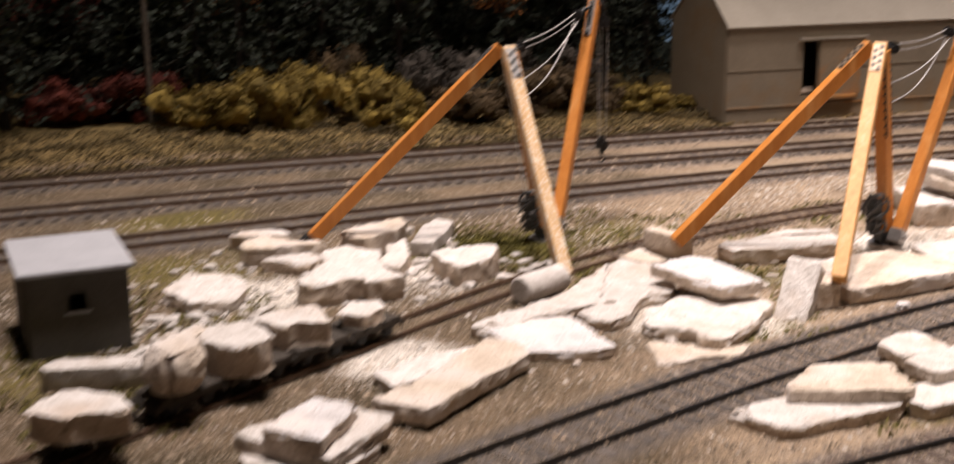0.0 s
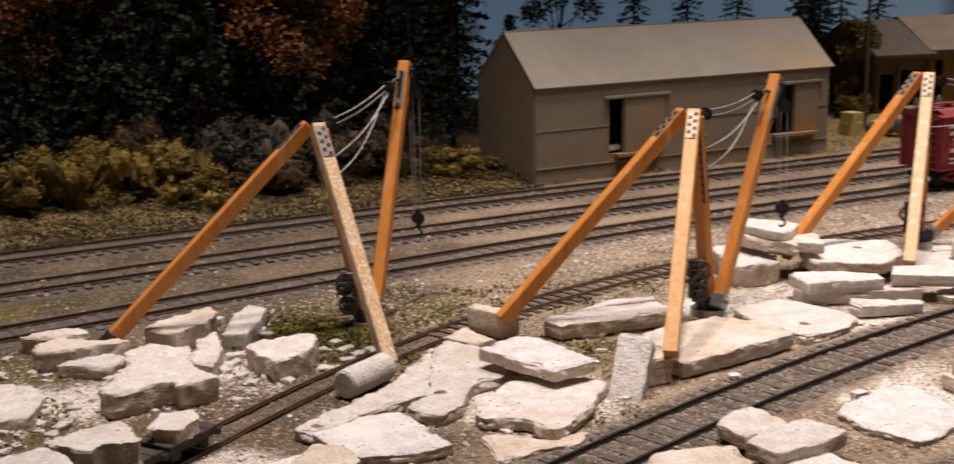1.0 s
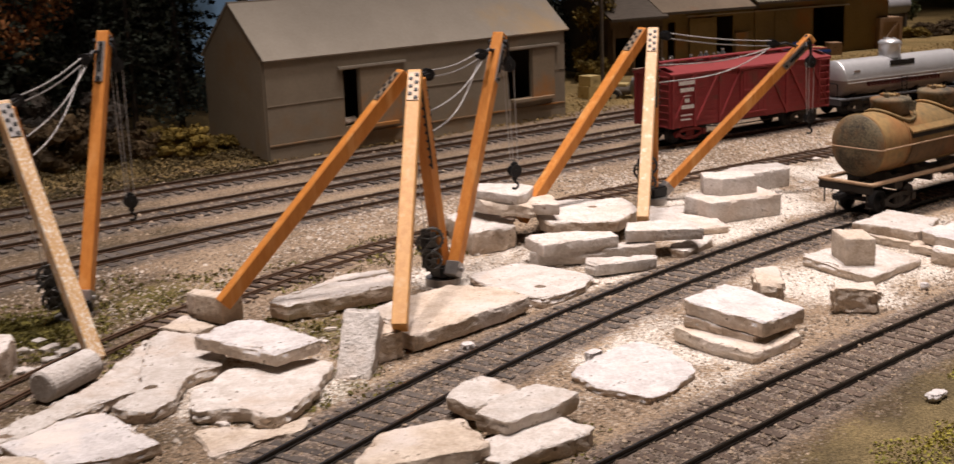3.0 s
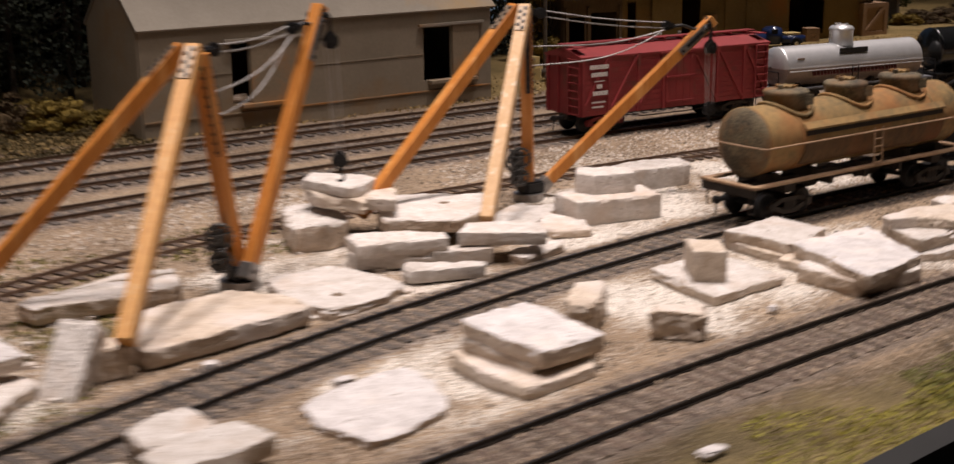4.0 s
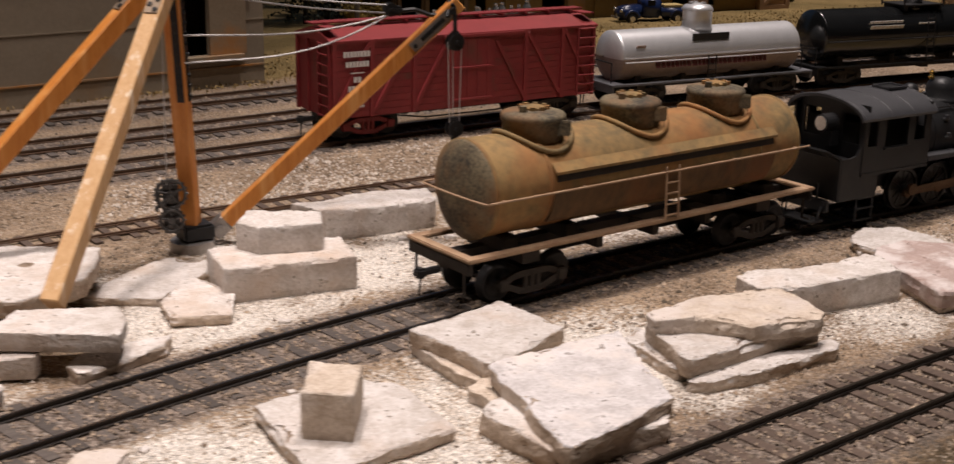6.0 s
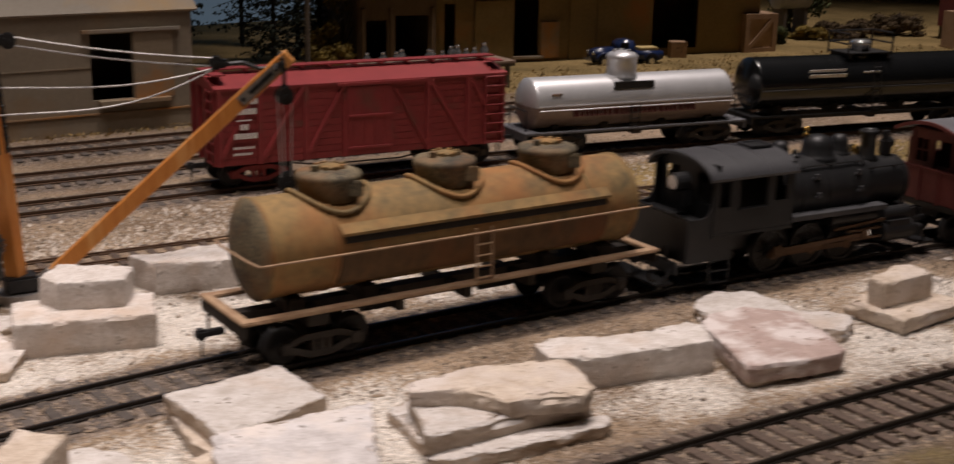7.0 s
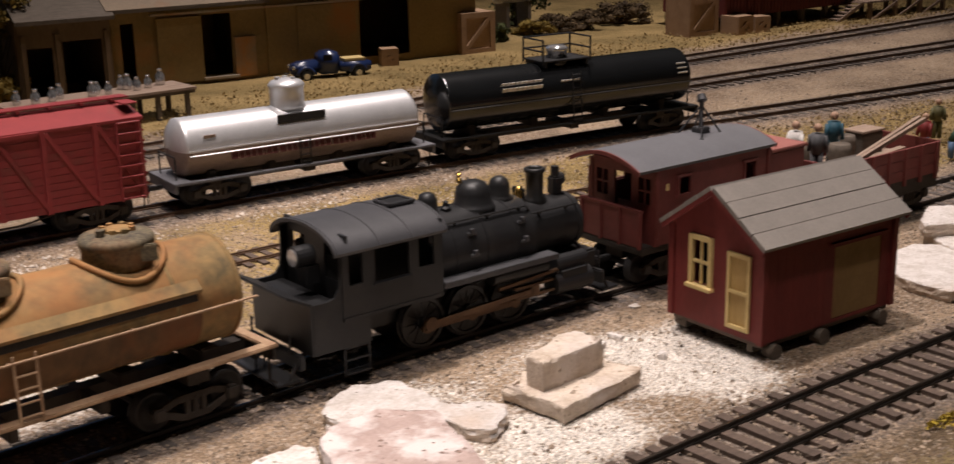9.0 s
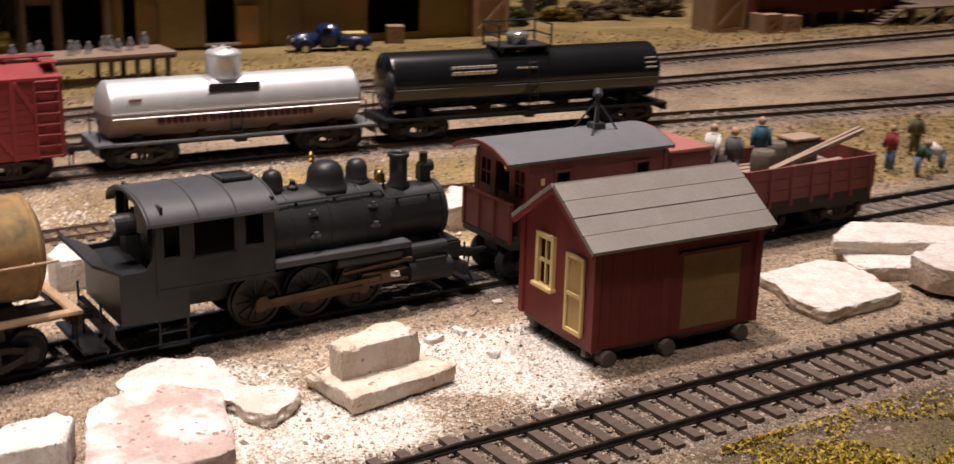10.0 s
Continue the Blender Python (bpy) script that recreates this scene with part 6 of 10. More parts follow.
        lathe(bm, [(0.0010, 0.0), (0.0036, 0.0), (0.0036, 0.0009), (0.0018, 0.0014)], 16, Matrix.Translation((s + 0.001, 0.001, zc + r + 0.0053)))
        hatch_bm = bm
        for k in range(8):
            a = k * math.pi / 4
            bm = bmesh.new()
            rod(bm, (s + 0.001 + 0.0036 * math.cos(a), 0.001 + 0.0036 * math.sin(a), zc + r + 0.0047), (s + 0.001 + 0.0036 * math.cos(a), 0.001 + 0.0036 * math.sin(a), zc + r + 0.0067), 0.0008, 6)
            part("bolt", bm, RUSTTANK, dome)
        bm = bmesh.new()
        rod(bm, (s - 0.0045, -0.001, zc + r + 0.004), (s - 0.0045, -0.001, zc + r + 0.0072), 0.0011, 10)
        part("valve", bm, RUSTDARK, dome, "short relief valve")
        part("dome_hatch", hatch_bm, RUSTTANK, dome, "bolted hatch cover")
        # saddle flange laid on the tank round the dome
        bm = bmesh.new()
        R = 0.0108
        pts = []
        for t in range(0, 361, 12):
            dx, dy = R * math.cos(radians(t)), R * 0.98 * math.sin(radians(t))
            pts.append(Vector((s + dx, dy, zc + math.sqrt(max(0, (r + 0.0006) ** 2 - dy * dy)))))
        wire(bm, pts, 0.00075, 8)
        part("dome_flange", bm, RUSTTANK, dome, "rounded flange round the dome base", True)
        bm = bmesh.new()
        box(bm, s + 0.0035, -0.0086, zc + r + 0.0016, 0.0042, 0.0012, 0.0042, -24, 0.0003)
        part("dome_plate", bm, RUSTDARK, dome, "riveted plate on the dome")
    for s in (-0.02, 0.02):
        bm = bmesh.new()
        rod(bm, (s - 0.006, 0.004, 0.0085), (s + 0.006, 0.004, 0.0085), 0.0028, 12)
        part("brake_cylinder", bm, UNDER, e)


tank_car_three_domes()


# ---- steam switcher ----
def locomotive():
    e = thing("locomotive", on_track(mid_y, 0.5500), "black six-wheeled steam switcher with a low coal bunker", "locomotive")
    bm = bmesh.new()
    box(bm, -0.0005, 0, 0.0112, 0.103, 0.012, 0.0052)
    box(bm, -0.0455, 0, 0.0105, 0.016, 0.026, 0.004, 0, 0.0004)
    part("frame", bm, BLACK, e, "black loco frame")
    zb, rb, rs = 0.0245, 0.0117, 0.0083
    bm = bmesh.new()
    lathe(bm, [(0.0015, -0.014), (rb, -0.014), (rb, 0.0225), (rb - 0.0005, 0.0255), (rb - 0.0005, 0.0266), (rs + 0.0003, 0.0268), (rs + 0.0003, 0.0280), (rs, 0.0282), (rs, 0.0460), (rs + 0.0004, 0.0462), (rs + 0.0004, 0.0478), (rs - 0.0018, 0.0490), (0.0040, 0.0498), (0.0012, 0.0504)], 56, Matrix.Translation((0, 0, zb)) @ XAXIS)
    boiler = part("boiler", bm, BLACK, e, "black boiler with a smokebox", True)
    boiler.data.set_sharp_from_angle(angle=radians(40))
    for s in (-0.004, 0.0075, 0.0190):
        bm = bmesh.new()
        lathe(bm, [(rb - 0.0003, -0.0004), (rb + 0.0002, -0.0004), (rb + 0.0002, 0.0004), (rb - 0.0003, 0.0004)], 36, Matrix.Translation((s, 0, zb)) @ XAXIS)
        part("boiler_band", bm, BLACK, boiler)
    ztop = zb + rb
    for s, zt, prof, nm, lb in ((0.0352, zb + rs, [(0.0038, -0.0012), (0.0034, 0.0006), (0.0027, 0.0014), (0.0027, 0.0085), (0.0033, 0.0088), (0.0033, 0.0098), (0.0027, 0.0101), (0.0023, 0.0094), (0.0021, 0.0050)], "smokestack", "straight black smokestack with a rim"),
                                (0.0110, ztop, [(0.0074, -0.0022), (0.0062, -0.0004), (0.0055, 0.0006), (0.0053, 0.0030), (0.0048, 0.0048), (0.0036, 0.0061), (0.0020, 0.0067), (0.0004, 0.0068)], "steam_dome", "broad rounded black steam dome"),
                                (0.0211, ztop, [(0.0046, -0.0014), (0.0036, 0.0002), (0.0032, 0.0009), (0.0032, 0.0036), (0.0027, 0.0052), (0.0016, 0.0061), (0.0003, 0.0063)], "sand_dome", "narrow black sand dome"),
                                (-0.0057, ztop, [(0.0038, -0.001), (0.0030, 0.0003), (0.0029, 0.0036), (0.0023, 0.0052), (0.0012, 0.0058), (0.0003, 0.0059)], "rear_dome", "small black dome beside the cab")):
        bm = bmesh.new()
        lathe(bm, prof, 28, Matrix.Translation((s, 0, zt)))
        part(nm, bm, BLACK, boiler, lb, True)
    bm = bmesh.new()
    lathe(bm, [(0.0016, 0.0), (0.0016, 0.0006), (0.0010, 0.0012), (0.0008, 0.0024), (0.0002, 0.0028)], 12, Matrix.Translation((0.0000, -0.0012, ztop)))
    part("safety_valve", bm, BLACK, boiler)
    bm = bmesh.new()
    lathe(bm, [(0.0002, 0.0035), (0.0010, 0.0032), (0.0013, 0.0018), (0.0018, 0.0004), (0.0020, 0.0)], 14, Matrix.Translation((0.0288, 0, zb + rs + 0.0018)))
    bell = part("bell", bm, BRASS, boiler, "small brass bell", True)
    bm = bmesh.new()
    for sd in (-1, 1):
        rod(bm, (0.0288, sd * 0.0024, zb + rs - 0.001), (0.0288, sd * 0.0024, zb + rs + 0.0046), 0.0004, 6)
    rod(bm, (0.0288, -0.0024, zb + rs + 0.0046), (0.0288, 0.0024, zb + rs + 0.0046), 0.0004, 6)
    part("bell_yoke", bm, BLACK, bell)
    bm = bmesh.new()
    lathe(bm, [(0.0004, 0.0032), (0.0009, 0.0026), (0.0005, 0.0016), (0.0011, 0.0008), (0.0008, 0.0)], 10, Matrix.Translation((0.0075, 0.002, ztop + 0.0062)))
    part("whistle", bm, BRASS, boiler, "tiny brass whistle")
    # air pump and headlight behind the stack
    zs = zb + rs
    bm = bmesh.new()
    box(bm, 0.0445, 0.0010, zs + 0.0028, 0.0036, 0.0040, 0.0060, 0, 0.0006)
    rod(bm, (0.0445, 0.0010, zs + 0.0055), (0.0445, 0.0010, zs + 0.0088), 0.0013, 10)
    rod(bm, (0.0445, 0.0010, zs + 0.0046), (0.0472, 0.0010, zs + 0.0046), 0.0019, 14)
    part("headlight", bm, BLACK, boiler, "boxy black headlight on a bracket")
    bm = bmesh.new()
    for sd in (-1, 1):
        wire(bm, [(-0.010, sd * 0.0080, 0.0343), (0.0245, sd * 0.0080, 0.0343), (0.0275, sd * 0.0074, 0.0312), (0.0460, sd * 0.0072, 0.0310)], 0.00035, 6)
        for s in (-0.002, 0.010, 0.022):
            rod(bm, (s, sd * 0.0072, 0.0332), (s, sd * 0.0082, 0.0344), 0.0005, 6)
        for s in (0.031, 0.042):
            rod(bm, (s, sd * 0.0060, 0.0298), (s, sd * 0.0074, 0.0312), 0.0005, 6)
    part("boiler_handrail", bm, BLACK, boiler, "thin boiler handrail")
    for s, zz in ((0.0020, 0.0060), (0.0020, 0.0000), (0.0210, 0.0060), (0.0210, 0.0005)):
        bm = bmesh.new()
        yy = -math.sqrt(rb * rb - zz * zz)
        box(bm, s, yy - 0.0003, zb + zz, 0.0030, 0.0012, 0.0009, 0, 0.0002)
        box(bm, s, yy - 0.0006, zb + zz + 0.0009, 0.0012, 0.0012, 0.0012)
        part("boiler_step", bm, LOCOROOF, boiler, "small step bracket")
    for sd in (-1, 1):
        bm = bmesh.new()
        box(bm, 0.0095, sd * 0.0132, 0.0195, 0.0430, 0.0050, 0.0008, 0, 0.0002)
        box(bm, 0.0095, sd * 0.0154, 0.0190, 0.0430, 0.0005, 0.0016)
        part("running_board", bm, LOCOROOF, e, "grey-black running board")
        bm = bmesh.new()
        rod(bm, (0.0080, sd * 0.0112, 0.0162), (0.0290, sd * 0.0112, 0.0162), 0.0025, 18)
        part("air_tank", bm, BLACK, e, "black air reservoir")
        bm = bmesh.new()
        box(bm, 0.0385, sd * 0.0118, 0.0108, 0.0130, 0.0060, 0.0078, 0, 0.0014)
        rod(bm, (0.0312, sd * 0.0118, 0.0092), (0.0460, sd * 0.0118, 0.0092), 0.0036, 22)
        rod(bm, (0.0325, sd * 0.0112, 0.0152), (0.0450, sd * 0.0112, 0.0152), 0.0024, 18)
        part("cylinder", bm, BLACK, e, "black steam cylinder and valve chest")
        for k, s in enumerate((-0.0151, 0.0012, 0.0175)):
            bm = bmesh.new()
            W = 0.0074
            mm = Matrix.Translation((s, sd * 0.00825, W)) @ Matrix.Rotation(radians(-90 * sd), 4, "X")
            lathe(bm, [(W - 0.0011, -0.0008), (W + 0.0006, -0.0009), (W + 0.0006, -0.0005), (W, -0.0004), (W, 0.0010), (W - 0.0010, 0.0010), (W - 0.0012, 0.0004)], 28, mm)
            lathe(bm, [(0.0004, -0.0005), (0.0017, -0.0005), (0.0017, 0.0014), (0.0004, 0.0015)], 12, mm)
            wh = part("driving_wheel", bm, WHEELMET, e, "spoked black driving wheel")
            for t in range(12):
                a = t * math.pi / 6
                bm = bmesh.new()
                p0 = mm @ Vector((0.0012 * math.cos(a), 0.0012 * math.sin(a), 0.0002))
                p1 = mm @ Vector(((W - 0.0010) * math.cos(a), (W - 0.0010) * math.sin(a), 0.0002))
                rod(bm, p0, p1, 0.00045, 5)
                part("spoke", bm, WHEELMET, wh)
        y = sd * 0.0108
        bm = bmesh.new()
        beam(bm, (-0.0155, y, 0.0064), (0.0180, y, 0.0064), 0.0012, 0.0018)
        for s in (-0.0151, 0.0012, 0.0175):
            rod(bm, (s, y - 0.0007, 0.0064), (s, y + 0.0007, 0.0064), 0.0017, 14)
        part("side_rod", bm, RODMET, e, "rusty bronze side rod")
        bm = bmesh.new()
        y2 = sd * 0.0128
        beam(bm, (-0.0151, y2, 0.0080), (0.0230, y2, 0.0094), 0.0010, 0.0015)
        rod(bm, (-0.0151, y2 - 0.0006, 0.0080), (-0.0151, y2 + 0.0006, 0.0080), 0.0021, 16)
        part("main_rod", bm, RODMET, e, "rusty bronze main rod")
        bm = bmesh.new()
        for z in (0.0080, 0.0112):
            beam(bm, (0.0160, y2, z), (0.0325, y2, z), 0.0012, 0.0008)
        box(bm, 0.0235, y2, 0.0096, 0.0034, 0.0020, 0.0034, 0, 0.0003)
        beam(bm, (0.0100, y2, 0.0125), (0.0330, y2, 0.0138), 0.0008, 0.0010)
        part("crosshead", bm, RODMET, e, "crosshead with its guide bars")
        bm = bmesh.new()
        for s in (-0.0450, -0.0372):
            rod(bm, (s, sd * 0.0145, 0.0105), (s, sd * 0.0145, 0.0010), 0.0004, 6)
        for z in (0.0015, 0.0055, 0.0090):
            box(bm, -0.0411, sd * 0.0145, z, 0.0078, 0.0018, 0.0004)
        part("cab_steps", bm, BLACK, e, "black cab steps")
    # cab: walls with window openings, arched roof
    x0, x1, hw, z0, ze = -0.0455, -0.0125, 0.0152, 0.0166, 0.0368
    def wall_with_openings(a, b, zlo, zhi, openings, fixed, along, thick=0.0008):
        bm = bmesh.new()
        cuts = sorted({a, b, *[o[0] for o in openings], *[o[1] for o in openings]})
        for p, q in zip(cuts, cuts[1:]):
            mid = (p + q) / 2
            spans = [(zlo, zhi)]
            for o in openings:
                if o[0] <= mid <= o[1]:
                    spans = [(zlo, o[2]), (o[3], zhi)]
            for lo, hi in spans:
                if hi - lo > 1e-6:
                    if along == "x":
                        box(bm, mid, fixed, (lo + hi) / 2, q - p, thick, hi - lo)
                    else:
                        box(bm, fixed, mid, (lo + hi) / 2, thick, q - p, hi - lo)
        bmesh.ops.remove_doubles(bm, verts=bm.verts, dist=1e-6)
        return bm
    for sd in (-1, 1):
        bm = wall_with_openings(x0, x1, z0, ze, [(-0.0434, -0.0390, 0.0262, 0.0345), (-0.0350, -0.0238, 0.0254, 0.0348), (-0.0206, -0.0154, 0.0264, 0.0352)], sd * hw, "x")
        w = part("cab_side", bm, BLACK, e, "black cab side with three window openings")
        bm = bmesh.new()
        for s in range(8):
            rod(bm, (x0 + 0.002 + s * 0.004, sd * hw, z0 + 0.0008), (x0 + 0.002 + s * 0.004, sd * (hw + 0.0006), z0 + 0.0008), 0.00025, 5)
        box(bm, -0.0294, sd * (hw + 0.0006), 0.0250, 0.0124, 0.0012, 0.0006)
        box(bm, (x0 + x1) / 2, sd * (hw + 0.0002), z0 + 0.0005, x1 - x0, 0.0009, 0.0010)
        part("window_rest", bm, BLACK, w, "black arm rest under the cab window")
    bm = wall_with_openings(-hw, hw, z0, ze + 0.002, [(-0.0135, -0.0100, 0.0300, 0.0360), (0.0100, 0.0135, 0.0300, 0.0360)], x1, "y")
    part("cab_front", bm, BLACK, e, "black cab front")
    bm = wall_with_openings(-hw, hw, z0, ze + 0.003, [(-0.0120, -0.0050, 0.0265, 0.0360), (0.0050, 0.0120, 0.0265, 0.0360)], x0 + 0.002, "y")
    part("cab_back", bm, BLACK, e, "black cab back with round-cornered windows")
    bm = bmesh.new()
    R = [((hw + 0.0016) * math.sin(radians(k * 7.5)) / math.sin(radians(82.5)), ze - 0.0010 + 0.0067 * (math.cos(radians(k * 7.5)) - math.cos(radians(82.5)))) for k in range(-11, 12)]
    inner = [(y * 0.965, z - 0.0009) for y, z in R[::-1]]
    prism(bm, R + inner, x0 - 0.0025, x1 + 0.0012)
    roof = part("cab_roof", bm, LOCOROOF, e, "grey-black arched cab roof", True)
    roof.data.set_sharp_from_angle(angle=radians(35))
    for s in (x0 - 0.0018, -0.0340, -0.0235, x1 + 0.0006):
        bm = bmesh.new()
        wire(bm, [(s, y, z) for y, z in R], 0.00028, 5)
        part("roof_seam", bm, LOCOROOF, roof)
    bm = bmesh.new()
    for dx, dy, sx, sy in ((0, -0.0036, 0.0090, 0.0008), (0, 0.0036, 0.0090, 0.0008), (-0.0041, 0, 0.0008, 0.0080), (0.0041, 0, 0.0008, 0.0080)):
        box(bm, -0.0180 + dx, -0.0010 + dy, ze + 0.0053, sx, sy, 0.0010, 0, 0.0002)
    part("hatch_frame", bm, LOCOROOF, roof, "raised grey hatch frame")
    bm = bmesh.new()
    box(bm, -0.0180, -0.0010, ze + 0.0049, 0.0080, 0.0070, 0.0008)
    part("roof_hatch", bm, BLACK, roof, "black roof hatch")
    # near-black block added so that the cab windows look dark
    bm = bmesh.new()
    box(bm, -0.0250, 0, 0.0270, 0.0230, 0.0120, 0.0210, 0, 0.0008)
    box(bm, -0.0400, 0, 0.0250, 0.0070, 0.0230, 0.0170, 0, 0.0005)
    part("backhead", bm, DARK, e, "dark filler block added to keep the cab windows dark")
    # coal bunker with its sloped cut-out sides
    for sd in (-1, 1):
        bm = bmesh.new()
        pts = [(-0.0545, 0.0092), (-0.0545, 0.0232), (-0.0500, 0.0232), (-0.0478, 0.0238), (-0.0464, 0.0258), (-0.0459, 0.0300), (-0.0457, 0.0366), (-0.0452, 0.0366), (-0.0452, 0.0165), (-0.0368, 0.0163), (-0.0368, 0.0092)]
        fa = [bm.verts.new((x, sd * (hw + 0.0001), z)) for x, z in pts]
        fb = [bm.verts.new((x, sd * (hw - 0.0008), z)) for x, z in pts]
        bm.faces.new(fa)
        bm.faces.new(fb[::-1])
        for i in range(len(pts)):
            j = (i + 1) % len(pts)
            bm.faces.new((fa[i], fb[i], fb[j], fa[j]))
        bmesh.ops.recalc_face_normals(bm, faces=bm.faces)
        part("bunker_side", bm, BLACK, e, "black bunker side with a curved cut-out")
    bm = bmesh.new()
    box(bm, -0.0549, 0, 0.0162, 0.0008, 2 * hw, 0.0140)
    box(bm, -0.0503, 0, 0.0215, 0.0086, 2 * hw - 0.002, 0.0008)
    beam(bm, (-0.0548, 0, 0.0232), (-0.0620, 0, 0.0268), 2 * hw, 0.0007)
    part("bunker_back", bm, BLACK, e, "black bunker end and coal deck")
    bm = bmesh.new()
    rod(bm, (-0.0525, -0.0030, 0.0330), (-0.0470, -0.0030, 0.0330), 0.0030, 18)
    box(bm, -0.0480, -0.0030, 0.0280, 0.0040, 0.0050, 0.0050)
    rl = part("rear_headlight", bm, BLACK, e, "black rear headlight against the cab")
    bm = bmesh.new()
    rod(bm, (-0.0528, -0.0030, 0.0330), (-0.0524, -0.0030, 0.0330), 0.0024, 16)
    part("lens", bm, CHROME, rl, "bright headlight lens")
    for sg, s in ((-1, -0.0575), (1, 0.0515)):
        bm = bmesh.new()
        box(bm, s, 0, 0.0075, 0.0020, 0.0270, 0.0042, 0, 0.0004)
        box(bm, s + sg * 0.0040, 0, 0.0028, 0.0070, 0.0260, 0.0008, 0, 0.0002)
        for y in (-0.0120, 0.0120):
            rod(bm, (s + sg * 0.001, y, 0.0075), (s + sg * 0.0035, y, 0.0026), 0.0005, 6)
        for y in (-0.010, 0.010):
            rod(bm, (s + sg * 0.0015, y, 0.0095), (s + sg * 0.0015, y, 0.0150), 0.00035, 6)
        part("footboard", bm, BLACK, e, "black switching footboard and bumper beam")
        coupler(e, s, sg, 0.0085)
    bm = bmesh.new()
    box(bm, 0.0490, 0, 0.0130, 0.0060, 0.0200, 0.0060, 0, 0.0006)
    for sd in (-1, 1):
        rod(bm, (0.0460, sd * 0.006, 0.0190), (0.0515, sd * 0.009, 0.0100), 0.0006, 6)
    part("pilot_deck", bm, BLACK, e, "black pilot deck with braces")


locomotive()


# ---- single-dome and long tank cars on the main line ----
def tank_car(x, size, half, zc, r, shell_half, upper, lower, board, label, dome_s, style):
    e = thing("tank_car", on_track(main3_y, x) @ Matrix.Scale(size, 4), label, "tank car")
    bm = bmesh.new()
    box(bm, 0, 0, 0.0088, 2 * half - 0.004, 0.0045, 0.0040)
    part("centre_sill", bm, UNDER, e, "dark centre sill")
    for s in (-half * 0.7, 0, half * 0.7):
        bm = bmesh.new()
        box(bm, s, 0, 0.0092, 0.005, 0.024, 0.0030)
        part("cross_member", bm, UNDER, e)
    for sd in (-1, 1):
        bm = bmesh.new()
        box(bm, 0, sd * 0.0132, 0.0108, 2 * half, 0.0034, 0.0010, 0, 0.0002)
        part("running_board", bm, board, e, "long side running board")
    for sg in (-1, 1):
        bm = bmesh.new()
        box(bm, sg * (half - 0.004), 0, 0.0109, 0.008, 0.0296, 0.0011, 0, 0.0002)
        box(bm, sg * (half - 0.0008), 0, 0.0090, 0.0014, 0.0290, 0.0036)
        part("end_platform", bm, board, e, "end platform and sill")
        coupler(e, sg * half, sg, 0.0078)
        bogie(e, sg * (half - 0.0205))
        bm = bmesh.new()
        for y in (-0.009, 0.009):
            rod(bm, (sg * (half - 0.003), y, 0.011), (sg * (half - 0.003), y, 0.021), 0.00035, 6)
        rod(bm, (sg * (half - 0.003), -0.009, 0.021), (sg * (half - 0.003), 0.009, 0.021), 0.00035, 6)
        part("end_rail", bm, IRON, e, "thin end hand rail")
    for s in (-shell_half * 0.8, -shell_half * 0.3, shell_half * 0.3, shell_half * 0.8):
        bm = bmesh.new()
        box(bm, s, 0, zc - r + 0.0004, 0.0034, 0.018, 0.0050, 0, 0.0004)
        part("tank_saddle", bm, UNDER, e)
    if upper is lower:
        bm = bmesh.new()
        barrel_shell(bm, -shell_half, shell_half, zc, r, dome=0.003)
        tank = part("tank", bm, upper, e, "glossy black tank shell", True)
    else:
        bm = bmesh.new()
        barrel_shell(bm, -shell_half, shell_half, zc, r, -92, 92, dome=0.0042)
        tank = part("tank", bm, upper, e, "silver-painted upper tank shell", True)
        bm = bmesh.new()
        barrel_shell(bm, -shell_half, shell_half, zc, r - 0.00015, 90, 270, dome=0.0042)
        part("tank_belly", bm, lower, e, "brown lower tank shell", True)
    if style == "silver":
        bm = bmesh.new()
        for sd in (-1, 1):
            box(bm, 0, sd * (r + 0.0002), zc, 2 * shell_half, 0.0008, 0.0006)
        part("seam_flange", bm, upper, tank, "riveted seam along the tank")
        bm = bmesh.new()
        lathe(bm, [(0.0084, -0.002), (0.0078, 0.0), (0.0074, 0.0008), (0.0074, 0.0082), (0.0079, 0.0084), (0.0079, 0.0094), (0.0066, 0.0108), (0.0030, 0.0118), (0.0010, 0.0120)], 28, Matrix.Translation((dome_s, 0, zc + r - 0.0006)))
        dome = part("dome", bm, upper, e, "silver expansion dome", True)
        bm = bmesh.new()
        for dx, dy, h in ((-0.0035, 0.001, 0.0028), (0.0020, -0.0020, 0.0022), (0.0010, 0.0030, 0.0020)):
            rod(bm, (dome_s + dx, dy, zc + r + 0.0095), (dome_s + dx, dy, zc + r + 0.0112 + h * 0.3), 0.0012, 10)
        part("dome_valve", bm, SILVER, dome, "small valve on the dome")
        bm = bmesh.new()
        a = radians(48)
        y, z = -(r + 0.0002) * math.sin(a), zc + (r + 0.0002) * math.cos(a)
        beam(bm, (dome_s - 0.010, y - 0.0014, z), (dome_s + 0.0125, y - 0.0014, z), 0.0008, 0.0034)
        part("dome_step", bm, IRON, tank, "dark dome walkway board")
        ladder(e, (dome_s + 0.001, -r - 0.0012, 0.0112), (0, 0, 0.0115), (0.0048, 0, 0), 4, IRON, "side_ladder", "short dark side ladder")
        rl = radians(104)
        yy, zz = -(r + 0.00025) * math.sin(rl), zc + (r + 0.00025) * math.cos(rl)
